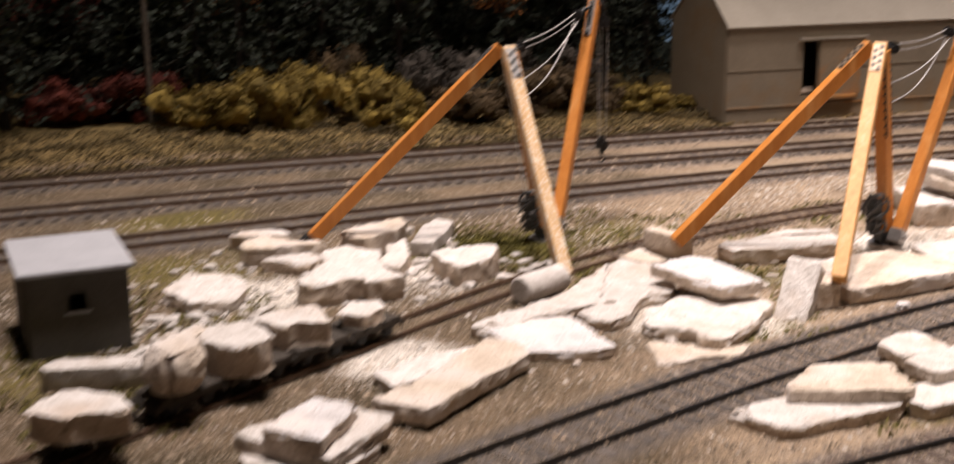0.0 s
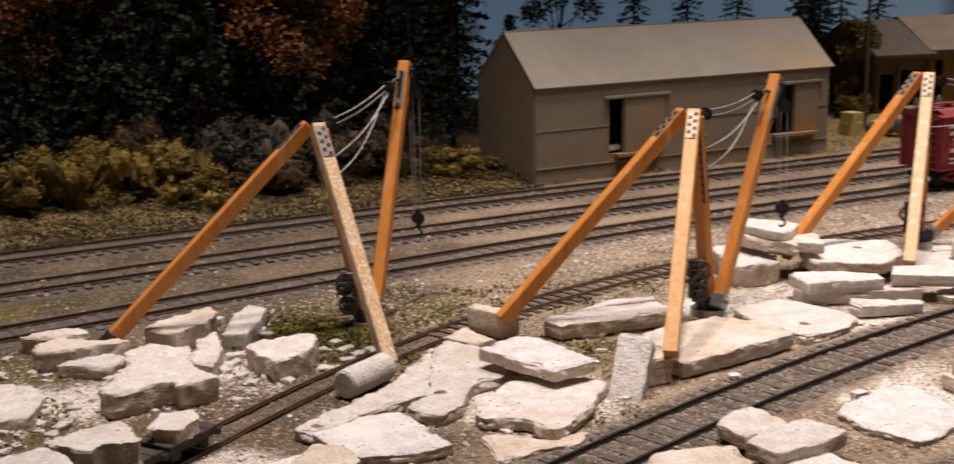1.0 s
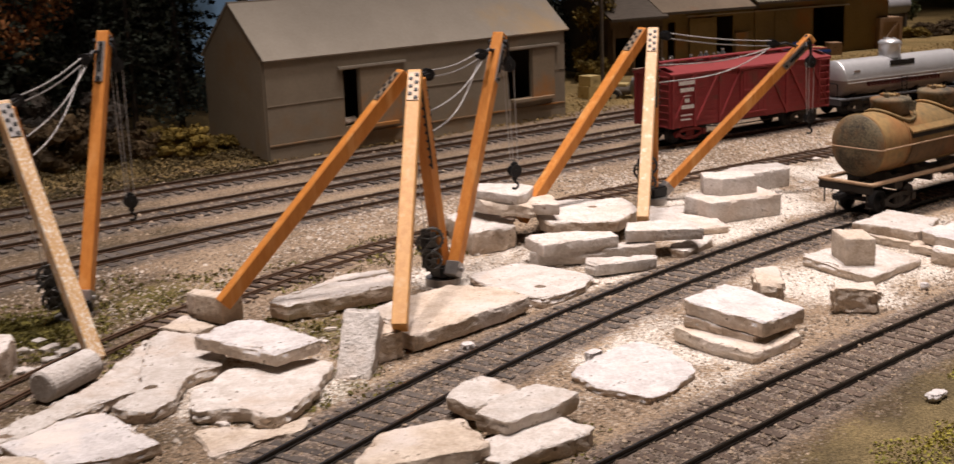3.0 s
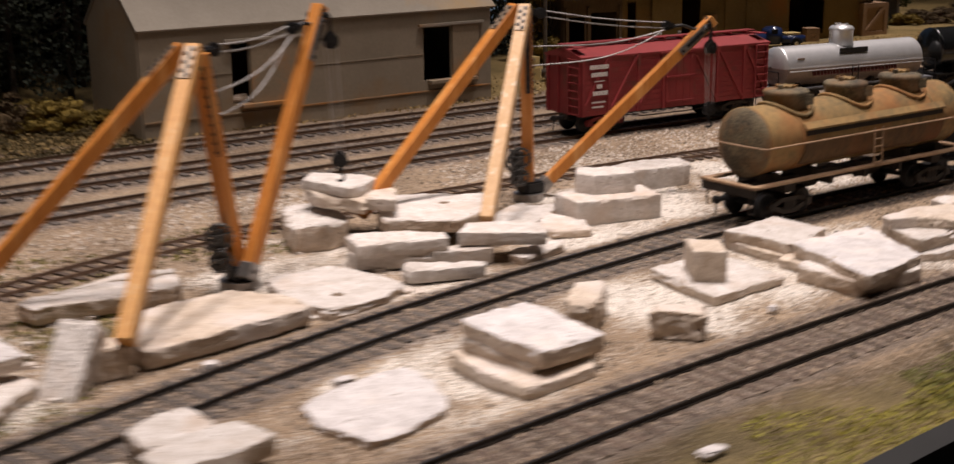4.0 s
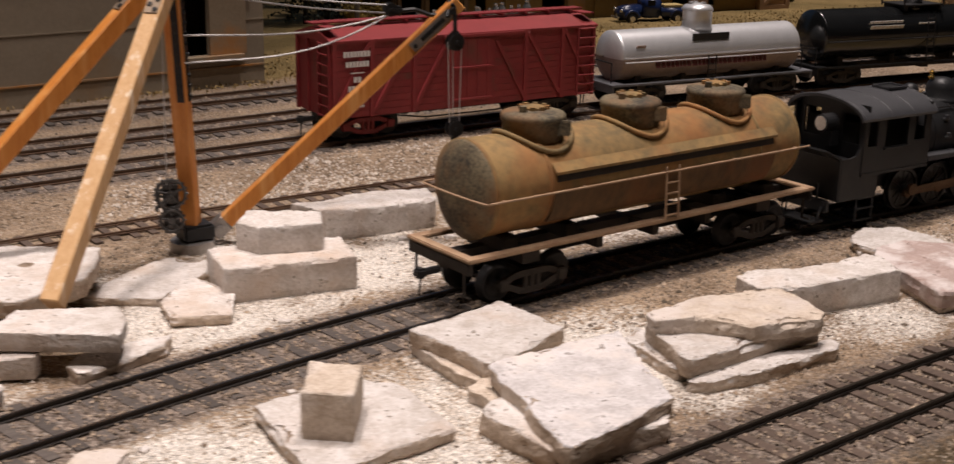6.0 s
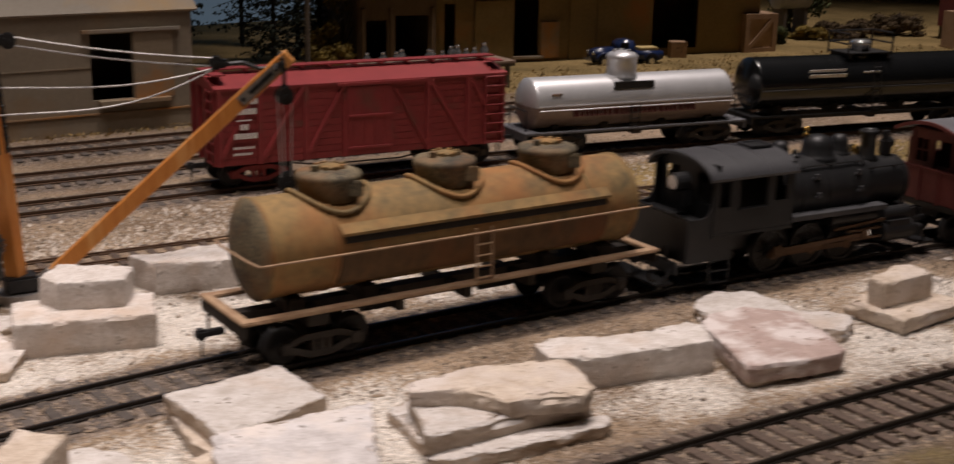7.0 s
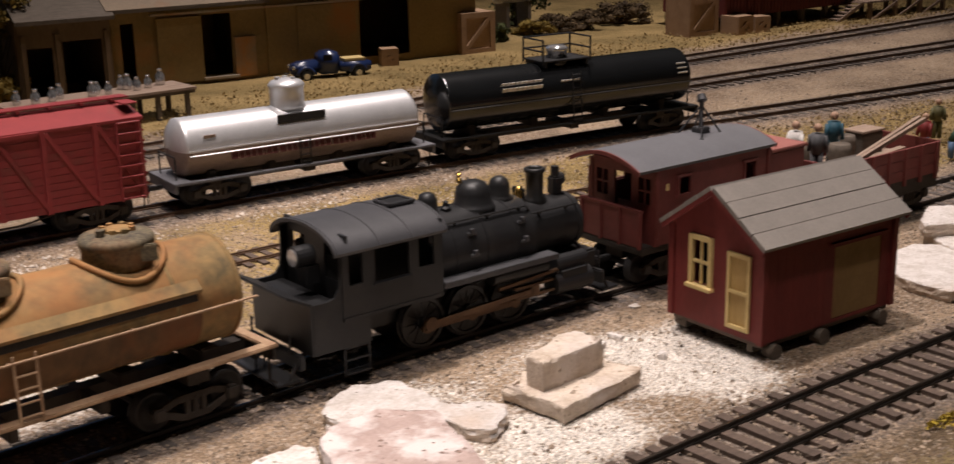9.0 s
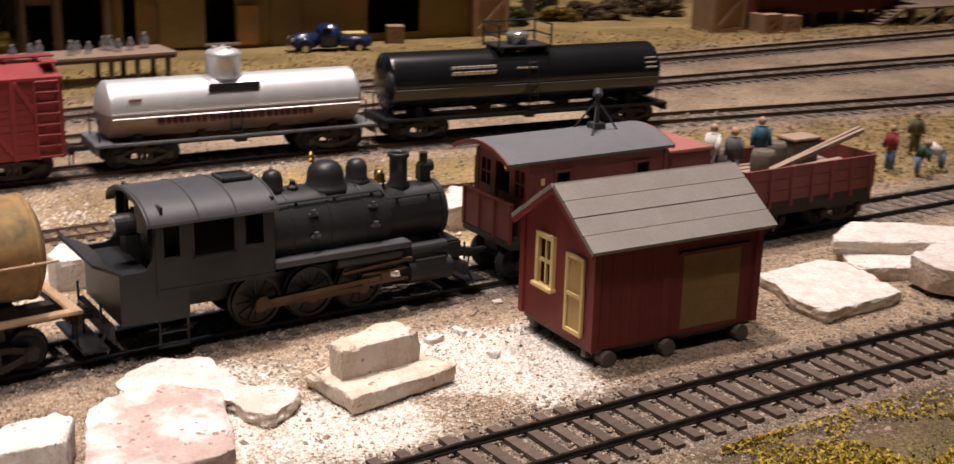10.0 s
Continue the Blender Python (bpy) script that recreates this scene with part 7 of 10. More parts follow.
        bars(e, -0.036, yy, zz, [0.0031, 0.0022, 0.0022, 0.0022, 0.0022, 0.0012, 0.0022, 0.0022, 0, 0.0030, 0.0020, 0.0020, 0.0022, 0.0022, 0.0020, 0.0020, 0.0024, 0.0026, 0, 0.0026, 0.0022, 0.0022, 0.0022, 0, 0.0024, 0.0012, 0.0022, 0.0022], 0.0046, 0.0005, DARKRED, 0, 76, label="dark red painted company lettering")
        bars(e, -0.0475, -(r + 0.0002) * math.sin(radians(66)), zc + (r + 0.0002) * math.cos(radians(66)), [0.0055], 0.0022, 0, BROWNSILVER, 0, 114, label="small grey data panel")
        bm = bmesh.new()
        rod(bm, (-shell_half, -(r + 0.001), zc - 0.0018), (shell_half, -(r + 0.001), zc - 0.0018), 0.0003, 6)
        part("handrail", bm, SILVER, tank, "thin side handrail")
    else:
        bm = bmesh.new()
        lathe(bm, [(0.0052, -0.003), (0.0052, 0.0030), (0.0058, 0.0032), (0.0058, 0.0048), (0.0046, 0.0058), (0.0018, 0.0062)], 24, Matrix.Translation((dome_s, 0, zc + r + 0.0020)))
        dome = part("manway", bm, CHROME, e, "bright silver manway cover", True)
        bm = bmesh.new()
        box(bm, dome_s, 0, zc + r + 0.0014, 0.0300, 0.0190, 0.0008, 0, 0.0002)
        for sx_ in (-0.0125, 0.0125):
            box(bm, dome_s + sx_, 0, zc + r - 0.0002, 0.0012, 0.0180, 0.0030)
        plat = part("dome_platform", bm, IRON, e, "black platform round the manway")
        for sx_ in (-0.0145, 0.0145):
            for sy_ in (-0.0092, 0.0092):
                bm = bmesh.new()
                rod(bm, (dome_s + sx_, sy_, zc + r), (dome_s + sx_, sy_, zc + r + 0.0122), 0.0005, 6)
                part("rail_post", bm, IRON, plat, "black railing post")
        for zz in (0.0122, 0.0066):
            bm = bmesh.new()
            wire(bm, [(dome_s - 0.0145, -0.0092, zc + r + zz), (dome_s - 0.0145, 0.0092, zc + r + zz), (dome_s + 0.0145, 0.0092, zc + r + zz), (dome_s + 0.0145, -0.0092, zc + r + zz)], 0.0005, 6)
            part("platform_rail", bm, IRON, plat, "black platform railing")
        ladder(e, (dome_s + 0.003, -r - 0.0010, 0.0112), (0, 0.0020, 0.0260), (0.0050, 0, 0), 8, IRON, "side_ladder", "black side ladder")
        bm = bmesh.new()
        lathe(bm, [(r - 0.0004, -0.0004), (r + 0.0002, -0.0004), (r + 0.0002, 0.0004), (r - 0.0004, 0.0004)], 40, Matrix.Translation((dome_s + 0.008, 0, zc)) @ XAXIS)
        part("tank_band", bm, upper, tank)
        a = radians(66)
        y, z = -(r + 0.0002) * math.sin(a), zc + (r + 0.0002) * math.cos(a)
        bars(e, -0.0445, y, z + 0.0016, [0.0022] * 9, 0.0015, 0.0005, WHITE, 0, 114, label="small white lettering")
        bars(e, -0.0445, y - 0.0006, z - 0.0016, [0.0026] * 8, 0.0030, 0.0004, WHITE, 0, 112, label="white car number panel")
        bars(e, dome_s - 0.006, y, z, [0.0020] * 5, 0.0011, 0.0005, WHITE, 0, 114, label="small white lettering")
        for zz in (0.0020, -0.0005, -0.003):
            bars(e, shell_half - 0.0085, -(r + 0.0002) * math.sin(radians(66 - zz * 4000)), zc + (r + 0.0002) * math.cos(radians(66 - zz * 4000)), [0.0018] * 3, 0.0010, 0.0004, WHITE, 0, 114, label="small white data lettering")
        bm = bmesh.new()
        for y_ in (-0.0092,):
            rod(bm, (-shell_half, -(r + 0.0011), zc - 0.002), (shell_half, -(r + 0.0011), zc - 0.002), 0.0003, 6)
        part("handrail", bm, IRON, tank, "thin black handrail")


tank_car(0.5485, 0.955, 0.0625, 0.0232, 0.0124, 0.0545, SILVER, BROWNSILVER, CABROOF, "silver single-dome tank car with a brown belly on the main line", -0.0035, "silver")
tank_car(0.6825, 0.91, 0.0795, 0.0272, 0.0142, 0.0740, GLOSSBLACK, GLOSSBLACK, IRON, "long glossy black tank car with a railed platform", -0.0030, "black")


# ---- red outside-braced boxcar ----
def boxcar():
    e = thing("boxcar", on_track(main3_y, 0.4155), "dark red outside-braced wooden boxcar on the main line", "boxcar")
    hl, hw, z0, z1 = 0.0647, 0.0160, 0.0098, 0.0405
    bm = bmesh.new()
    box(bm, 0, 0, (z0 + z1) / 2, 2 * hl, 2 * hw, z1 - z0, 0, 0.0003)
    body = part("body", bm, RED, e, "dark red planked car body")
    rnd = random.Random(5)
    bm = bmesh.new()
    prism(bm, [(-hw - 0.0010, z1 - 0.0006), (-hw - 0.0010, z1 + 0.0004), (0, z1 + 0.0048), (hw + 0.0010, z1 + 0.0004), (hw + 0.0010, z1 - 0.0006)], -hl - 0.001, hl + 0.001)
    roof = part("roof", bm, RED, e, "dusty red peaked roof")
    for k in range(3):
        bm = bmesh.new()
        box(bm, 0, (k - 1) * 0.0023, z1 + 0.0060, 2 * hl + 0.004, 0.0020, 0.0006)
        part("roof_walk_board", bm, RED, roof, "roof walk plank")
    bm = bmesh.new()
    for s in range(-5, 6):
        box(bm, s * 0.012, 0, z1 + 0.0053, 0.0012, 0.0080, 0.0009)
    part("roof_walk_support", bm, RED, roof)
    for sg in (-1, 1):
        bm = bmesh.new()
        box(bm, sg * (hl - 0.002), -0.0095, z1 + 0.0052, 0.0055, 0.0090, 0.0005)
        part("lateral_walk", bm, RED, roof)
    for sd in (-1, 1):
        y = sd * (hw + 0.0005)
        posts = (-hl + 0.001, -0.0470, -0.0275, -0.0105, 0.0105, 0.0275, 0.0470, hl - 0.001)
        for s in posts:
            bm = bmesh.new()
            box(bm, s, y, (z0 + z1) / 2, 0.0018, 0.0012, z1 - z0)
            part("side_post", bm, RED, e, "red steel side post")
        for a, b in ((-0.0460, -0.0285), (-0.0640, -0.0480), (0.0460, 0.0285), (0.0640, 0.0480)):
            bm = bmesh.new()
            beam(bm, (a, y, z0 + 0.002), (b, y, z1 - 0.001), 0.0012, 0.0016)
            part("diagonal_brace", bm, RED, e, "red diagonal brace")
        for a, b in ((-0.0270, -0.0110), (0.0270, 0.0110)):
            bm = bmesh.new()
            beam(bm, (a, y, z0 + 0.002), (b, y, z1 - 0.001), 0.0012, 0.0016)
            part("diagonal_brace", bm, RED, e, "red diagonal brace")
        bm = bmesh.new()
        box(bm, 0.0, sd * (hw + 0.0009), (z0 + z1) / 2 - 0.0005, 0.0195, 0.0014, z1 - z0 - 0.0020, 0, 0.0002)
        for k in range(4):
            box(bm, -0.0072 + k * 0.0048, sd * (hw + 0.0016), (z0 + z1) / 2, 0.0004, 0.0004, z1 - z0 - 0.004)
        door = part("side_door", bm, RED, e, "red sliding side door")
        bm = bmesh.new()
        for z in (z0 + 0.0035, (z0 + z1) / 2 + 0.0015):
            beam(bm, (-0.0095, sd * (hw + 0.0019), z), (0.0095, sd * (hw + 0.0019), z), 0.0008, 0.0010)
        part("door_bar", bm, RED, door, "door cross bar")
        bm = bmesh.new()
        box(bm, 0.006, sd * (hw + 0.0016), z1 - 0.0006, 0.0400, 0.0012, 0.0012)
        part("door_track", bm, RED, e)
        for k in range(11):
            bm = bmesh.new()
            box(bm, 0, sd * (hw + 0.00004), z0 + 0.0014 + k * 0.00275, 2 * hl - 0.001, 0.0003, 0.0025)
            part("side_plank", bm, RED, body)
    for sg in (-1, 1):
        for sd in (-1, 1):
            bm = bmesh.new()
            for k in range(8):
                z = z0 + 0.001 + k * 0.0041
                rod(bm, (sg * (hl - 0.0095), sd * (hw + 0.0018), z), (sg * (hl - 0.0010), sd * (hw + 0.0018), z), 0.0004, 6)
            for s in (hl - 0.0095, hl - 0.0010):
                rod(bm, (sg * s, sd * (hw + 0.0012), z0), (sg * s, sd * (hw + 0.0012), z1 - 0.001), 0.0005, 6)
            if (sg, sd) in ((1, -1), (-1, 1)):
                part("side_ladder", bm, RED, e, "red rung ladder")
            else:
                bm.free()
        bm = bmesh.new()
        for k in range(8):
            z = z0 + 0.001 + k * 0.0041
            rod(bm, (sg * (hl + 0.0016), -0.0150, z), (sg * (hl + 0.0016), -0.0065, z), 0.0004, 6)
        part("end_ladder", bm, RED, e, "red end rungs")
        for y in (-0.0145, -0.005, 0.005, 0.0145):
            bm = bmesh.new()
            box(bm, sg * (hl + 0.0005), y, (z0 + z1) / 2, 0.0012, 0.0016, z1 - z0)
            part("end_post", bm, RED, e)
        bogie(e, sg * 0.0465, material=RED if sg < 0 else TRUCKMET)
        coupler(e, sg * hl, sg, 0.0078)
    bm = bmesh.new()
    box(bm, 0, 0, 0.0082, 2 * hl, 0.006, 0.0032)
    for y in (-0.009, 0.009):
        beam(bm, (-0.045, y, 0.0095), (-0.018, y, 0.0055), 0.0006, 0.0006)
        beam(bm, (-0.018, y, 0.0055), (0.018, y, 0.0055), 0.0006, 0.0006)
        beam(bm, (0.018, y, 0.0055), (0.045, y, 0.0095), 0.0006, 0.0006)
    part("underframe", bm, UNDER, e, "dark underframe with truss rods")
    y = -(hw + 0.0013)
    bars(e, -0.0600, y, z1 - 0.0050, [0.0012] * 8, 0.0022, 0.0003, WHITE, label="white company lettering")
    bars(e, -0.0590, y, z1 - 0.0090, [0.0012] * 7, 0.0022, 0.0003, WHITE, label="white company lettering")
    bars(e, -0.0570, y, z1 - 0.0125, [0.0060], 0.0004, 0, WHITE, label="white rule")
    bars(e, -0.0555, y, z1 - 0.0152, [0.0014] * 2, 0.0022, 0.0004, WHITE, label="white initials")
    bars(e, -0.0580, y, z1 - 0.0188, [0.0013] * 6, 0.0022, 0.0003, WHITE, label="white car number")
    bars(e, -0.0585, y, z1 - 0.0235, [0.0008] * 8, 0.0009, 0.0003, WHITE, label="small white data lettering")
    bars(e, -0.0585, y, z1 - 0.0260, [0.0008] * 7, 0.0009, 0.0003, WHITE, label="small white data lettering")


boxcar()


# ---- caboose and gondola ----
def caboose():
    e = thing("caboose", on_track(mid_y, 0.6510), "brown-red work caboose with a grey curved roof", "caboose")
    x0, x1, hw, zf, zt = -0.0385, 0.0480, 0.0145, 0.0135, 0.0395
    bm = bmesh.new()
    box(bm, (x0 + x1) / 2, 0, zf - 0.0012, x1 - x0, 2 * hw, 0.0024, 0, 0.0003)
    box(bm, (x0 + x1) / 2, 0, zf - 0.0040, x1 - x0 - 0.004, 0.008, 0.0034)
    part("deck", bm, UNDER, e, "dark platform deck and frame")
    b0, b1 = -0.0325, 0.0205
    for sd in (-1, 1):
        bm = bmesh.new()
        ops = [(-0.0232, -0.0172, 0.0285, 0.0350), (0.0082, 0.0140, 0.0285, 0.0350)]
        rect_cut(bm, b0, b1, zf, zt, ops, sd * hw, "x", 0.0010)
        w = part("side_wall", bm, CABRED, e, "brown-red planked side wall")
        for o in ops:
            bm = bmesh.new()
            for zz in (o[2], o[3]):
                box(bm, (o[0] + o[1]) / 2, sd * (hw + 0.0006), zz, o[1] - o[0] + 0.0016, 0.0010, 0.0009)
            for xx in (o[0], o[1]):
                box(bm, xx, sd * (hw + 0.0006), (o[2] + o[3]) / 2, 0.0009, 0.0010, o[3] - o[2])
            part("window_frame", bm, CABRED, w, "brown-red window frame")
        for xx in (b0, b1):
            bm = bmesh.new()
            box(bm, xx, sd * (hw + 0.0003), (zf + zt) / 2 - 0.0008, 0.0016, 0.0014, zt - zf - 0.0016)
            part("corner_post", bm, CABRED, w, "brown-red corner post")
    bars(e, -0.0285, -hw - 0.0006, 0.0322, (0.0013,), 0.0021, 0.001, CREAM)
    for x in (b0, b1):
        bm = bmesh.new()
        rect_cut(bm, -hw + 0.0006, hw - 0.0006, zf, zt - 0.0006, [(-0.0125, -0.0070, 0.0265, 0.0350), (-0.0040, 0.0040, zf + 0.0005, 0.0355), (0.0070, 0.0125, 0.0265, 0.0350)], x, "y", 0.0010)
        w = part("end_wall", bm, CABRED, e, "brown-red end wall with a door and two windows")
        for y in (-0.00975, 0.00975):
            bm = bmesh.new()
            box(bm, x, y, 0.03075, 0.0006, 0.0055, 0.0006)
            box(bm, x, y, 0.03075, 0.0006, 0.0006, 0.0085)
            part("glazing_bar", bm, CABRED, w, "thin red glazing bars")
        bm = bmesh.new()
        box(bm, x, -0.0008, 0.0200, 0.0008, 0.0060, 0.0125)
        part("door", bm, CABRED, w, "brown-red lower door leaf")
    bm = bmesh.new()
    n = 14
    arc = [((hw + 0.0018) * (k / n), zt - 0.0002 + 0.0042 * (1 - (k / n) ** 2)) for k in range(-n, n + 1)]
    prism(bm, arc + [(y * 0.98, z - 0.0010) for y, z in arc[::-1]], -0.0412, 0.0226)
    roof = part("roof", bm, CABROOF, e, "grey curved roof with a red-brown edge", True)
    roof.data.set_sharp_from_angle(angle=radians(35))
    for x in (-0.0415, 0.0229):
        bm = bmesh.new()
        prism(bm, arc + [(y * 0.98, z - 0.0013) for y, z in arc[::-1]], x - 0.0003, x + 0.0003)
        part("roof_edge", bm, CABRED, roof, "brown-red curved roof edge")
    bm = bmesh.new()
    px, zr = 0.0030, zt + 0.0038
    box(bm, px, 0, zr + 0.0010, 0.0046, 0.0046, 0.0020, 0, 0.0003)
    rod(bm, (px, 0, zr), (px, 0, zr + 0.0112), 0.0008, 12)
    rod(bm, (px - 0.0004, -0.0006, zr + 0.0110), (px + 0.0002, 0.0004, zr + 0.0128), 0.0017, 14, 0.0014)
    part("stovepipe", bm, LOCOROOF, roof, "grey stovepipe with a capped elbow")
    for dx, dy in ((-0.0060, -0.006), (0.0060, -0.004), (0.004, 0.007), (-0.0050, 0.006)):
        bm = bmesh.new()
        rod(bm, (px, 0, zr + 0.0095), (px + dx, dy, zr - 0.0008), 0.0003, 6)
        rod(bm, (px + dx, dy, zr - 0.0012), (px + dx, dy, zr - 0.0002), 0.0008, 8)
        part("pipe_stay", bm, LOCOROOF, roof, "thin grey pipe stay")
    # low panel with three leaves closing the front platform
    for k in range(3):
        bm = bmesh.new()
        box(bm, x0 + 0.0006, -0.0090 + k * 0.0090, zf + 0.0058, 0.0010, 0.0086, 0.0116, 0, 0.0002)
        part("platform_panel", bm, CABRED, e, "brown-red platform end panel")
    bm = bmesh.new()
    for y in (-0.0136, -0.0045, 0.0045, 0.0136):
        box(bm, x0 + 0.0000, y, zf + 0.0060, 0.0012, 0.0009, 0.0126)
    box(bm, x0 + 0.0004, 0, zf + 0.0120, 0.0014, 0.0280, 0.0008)
    part("panel_frame", bm, CABRED, e, "brown-red panel frame and top rail")
    for sd in (-1, 1):
        bm = bmesh.new()
        wire(bm, [(b0, sd * (hw + 0.001), 0.0350), (b0 - 0.0006, sd * (hw + 0.0016), 0.0345), (b0 - 0.0006, sd * (hw + 0.0016), 0.0165), (b0, sd * (hw + 0.001), 0.0160)], 0.00028, 6)
        part("grab_iron", bm, CABRED, e, "thin red grab iron")
    # tool locker on the rear half of the deck
    bm = bmesh.new()
    box(bm, 0.0328, 0, (zf + 0.0352) / 2, 0.0186, 0.0262, 0.0352 - zf, 0, 0.0004)
    lk = part("tool_locker", bm, CABRED, e, "brown-red tool locker")
    bm = bmesh.new()
    box(bm, 0.0328, 0, 0.0358, 0.0200, 0.0278, 0.0012, 0, 0.0003)
    part("locker_lid", bm, LITRED, lk, "red lid coloured paler for light from above")
    bm = bmesh.new()
    wire(bm, [(0.0262 + 0.0032 * math.cos(k * 0.55), 0.0060 + 0.0040 * math.sin(k * 0.55), 0.0372 + 0.0001 * k) for k in range(18)], 0.0005, 6)
    part("coiled_hose", bm, CRATEWOOD, lk, "tan coiled hose on the lid")
    for s, sg in ((x0 + 0.014, -1), (x1 - 0.014, 1)):
        bogie(e, s, base=0.018)
    coupler(e, x0, -1, 0.0080)
    coupler(e, x1, 1, 0.0080)


def rect_cut(bm, a, b, zlo, zhi, ops, fixed, along, thick):
    cuts = sorted({a, b, *[o[0] for o in ops], *[o[1] for o in ops]})
    for p, q in zip(cuts, cuts[1:]):
        mid = (p + q) / 2
        spans = [(zlo, zhi)]
        for o in ops:
            if o[0] < mid < o[1]:
                spans = [(zlo, o[2]), (o[3], zhi)]
        for lo, hi in spans:
            if along == "x":
                box(bm, mid, fixed, (lo + hi) / 2, q - p, thick, hi - lo)
            else:
                box(bm, fixed, mid, (lo + hi) / 2, thick, q - p, hi - lo)
    bmesh.ops.remove_doubles(bm, verts=bm.verts, dist=1e-6)


caboose()


def gondola():
    e = thing("gondola", on_track(mid_y, 0.7365), "brown-red low-sided gondola loaded with planks and barrels", "gondola")
    hl, hw, zf, zt = 0.0325, 0.0145, 0.0135, 0.0258
    bm = bmesh.new()
    box(bm, 0, 0, zf - 0.001, 2 * hl, 2 * hw, 0.002)
    box(bm, 0, 0, zf - 0.0035, 2 * hl - 0.003, 0.008, 0.004)
    for sd in (-1, 1):
        box(bm, 0, sd * (hw - 0.001), zf - 0.0030, 2 * hl, 0.0016, 0.0044)
    part("deck", bm, UNDER, e, "dark floor and side sills")
    for sd in (-1, 1):
        for k in range(3):
            bm = bmesh.new()
            box(bm, 0, sd * hw, zf + 0.0020 + k * 0.0041, 2 * hl, 0.0010, 0.0039)
            part("side_board", bm, CABRED, e, "brown-red side board")
        for s in range(-3, 4):
            bm = bmesh.new()
            box(bm, s * 0.0100, sd * (hw + 0.0008), (zf + zt) / 2 - 0.001, 0.0012, 0.0010, zt - zf + 0.002)
            part("stake", bm, CABRED, e)
    for sg in (-1, 1):
        bm = bmesh.new()
        box(bm, sg * hl, 0, (zf + zt) / 2, 0.0010, 2 * hw, zt - zf)
        part("end_board", bm, CABRED, e, "brown-red end board")
        bogie(e, sg * 0.0195, base=0.018)
        coupler(e, sg * hl, sg, 0.0075)


gondola()
m = on_track(mid_y, 0.7365)
bm = bmesh.new()
for k in range(9):
    box(bm, 0, -0.0124 + k * 0.0031, 0.0172 + 0.0003 * (k % 3), 0.062, 0.0029, 0.0058, 0, 0.0003)
ob = part("plank_load", bm, DOCKWOOD)
ob.matrix_world = m @ Matrix.Translation((0, 0, -0.0006))
tagged(ob, "layer of brown planks lying in the gondola", "planks")
for k, (s, y, z, dl, w, rise) in enumerate(((0.004, -0.0115, 0.0285, 0.056, 0.0015, 0.0110), (0.010, -0.0080, 0.0290, 0.048, 0.0015, 0.0100), (0.022, -0.0020, 0.0225, 0.030, 0.0030, 0.0))):
    bm = bmesh.new()
    beam(bm, (-dl / 2, 0, -rise / 2), (dl / 2, 0.004, rise / 2), w, 0.0016)
    ob = part("timber", bm, DOCKWOOD)
    ob.matrix_world = m @ Matrix.Translation((s, y, z - (0.0008 if rise else 0.0022)))
    tagged(ob, "long brown timber resting across the gondola load", "timber", "loose timbers")
for s, y in ((-0.0100, 0.000), (-0.0205, 0.0085), (0.004, 0.0085)):
    bm = bmesh.new()
    lathe(bm, [(0.0001, 0.0), (0.0038, 0), (0.0044, 0.002), (0.0046, 0.0045), (0.0044, 0.007), (0.0038, 0.009), (0.0034, 0.0091), (0.0033, 0.0086), (0.0001, 0.0085)], 18)
    ob = part("barrel", bm, CARWOOD, smooth=True)
    ob.matrix_world = m @ Matrix.Translation((s, y, 0.0194))
    tagged(ob, "dark weathered barrel standing in the gondola", "barrel", "barrels in the gondola")
bm = bmesh.new()
box(bm, 0, 0, 0.0045, 0.013, 0.009, 0.009, 0, 0.0004)
tb = thing("tool_box", m @ Matrix.Translation((0.0160, 0.0085, 0.0194)), "dark brown tool box with a flat lid", "tool box")
part("box_body", bm, CARWOOD, tb)
bm = bmesh.new()
box(bm, 0, 0, 0.0096, 0.0142, 0.0100, 0.0010, 0, 0.0003)
part("lid", bm, DOCKWOOD, tb, "paler brown lid")

# ================= buildings =================
def rect_wall(bm, a, b, zlo, zhi, openings, fixed, along, thick):
    """A wall between a and b with openings (from, to, low, high) cut right through it."""
    cuts = sorted({a, b, *[o[0] for o in openings], *[o[1] for o in openings]})
    for p, q in zip(cuts, cuts[1:]):
        mid = (p + q) / 2
        lows = [(zlo, zhi)]
        for o in openings:
            if o[0] < mid < o[1]:
                lows = [(zlo, o[2]), (o[3], zhi)]
        for lo, hi in lows:
            if hi - lo > 1e-6:
                if along == "x":
                    box(bm, mid, fixed, (lo + hi) / 2, q - p, thick, hi - lo)
                else:
                    box(bm, fixed, mid, (lo + hi) / 2, thick, q - p, hi - lo)
    bmesh.ops.remove_doubles(bm, verts=bm.verts, dist=1e-6)


def gable(bm, x, hw, z0, zr, thick):
    a = [bm.verts.new((x - thick / 2, y, z)) for y, z in ((-hw, z0), (hw, z0), (0, zr))]
    b = [bm.verts.new((x + thick / 2, y, z)) for y, z in ((-hw, z0), (hw, z0), (0, zr))]
    bm.faces.new(a)
    bm.faces.new(b[::-1])
    for i in range(3):
        j = (i + 1) % 3
        bm.faces.new((a[i], b[i], b[j], a[j]))
    bmesh.ops.recalc_face_normals(bm, faces=bm.faces)


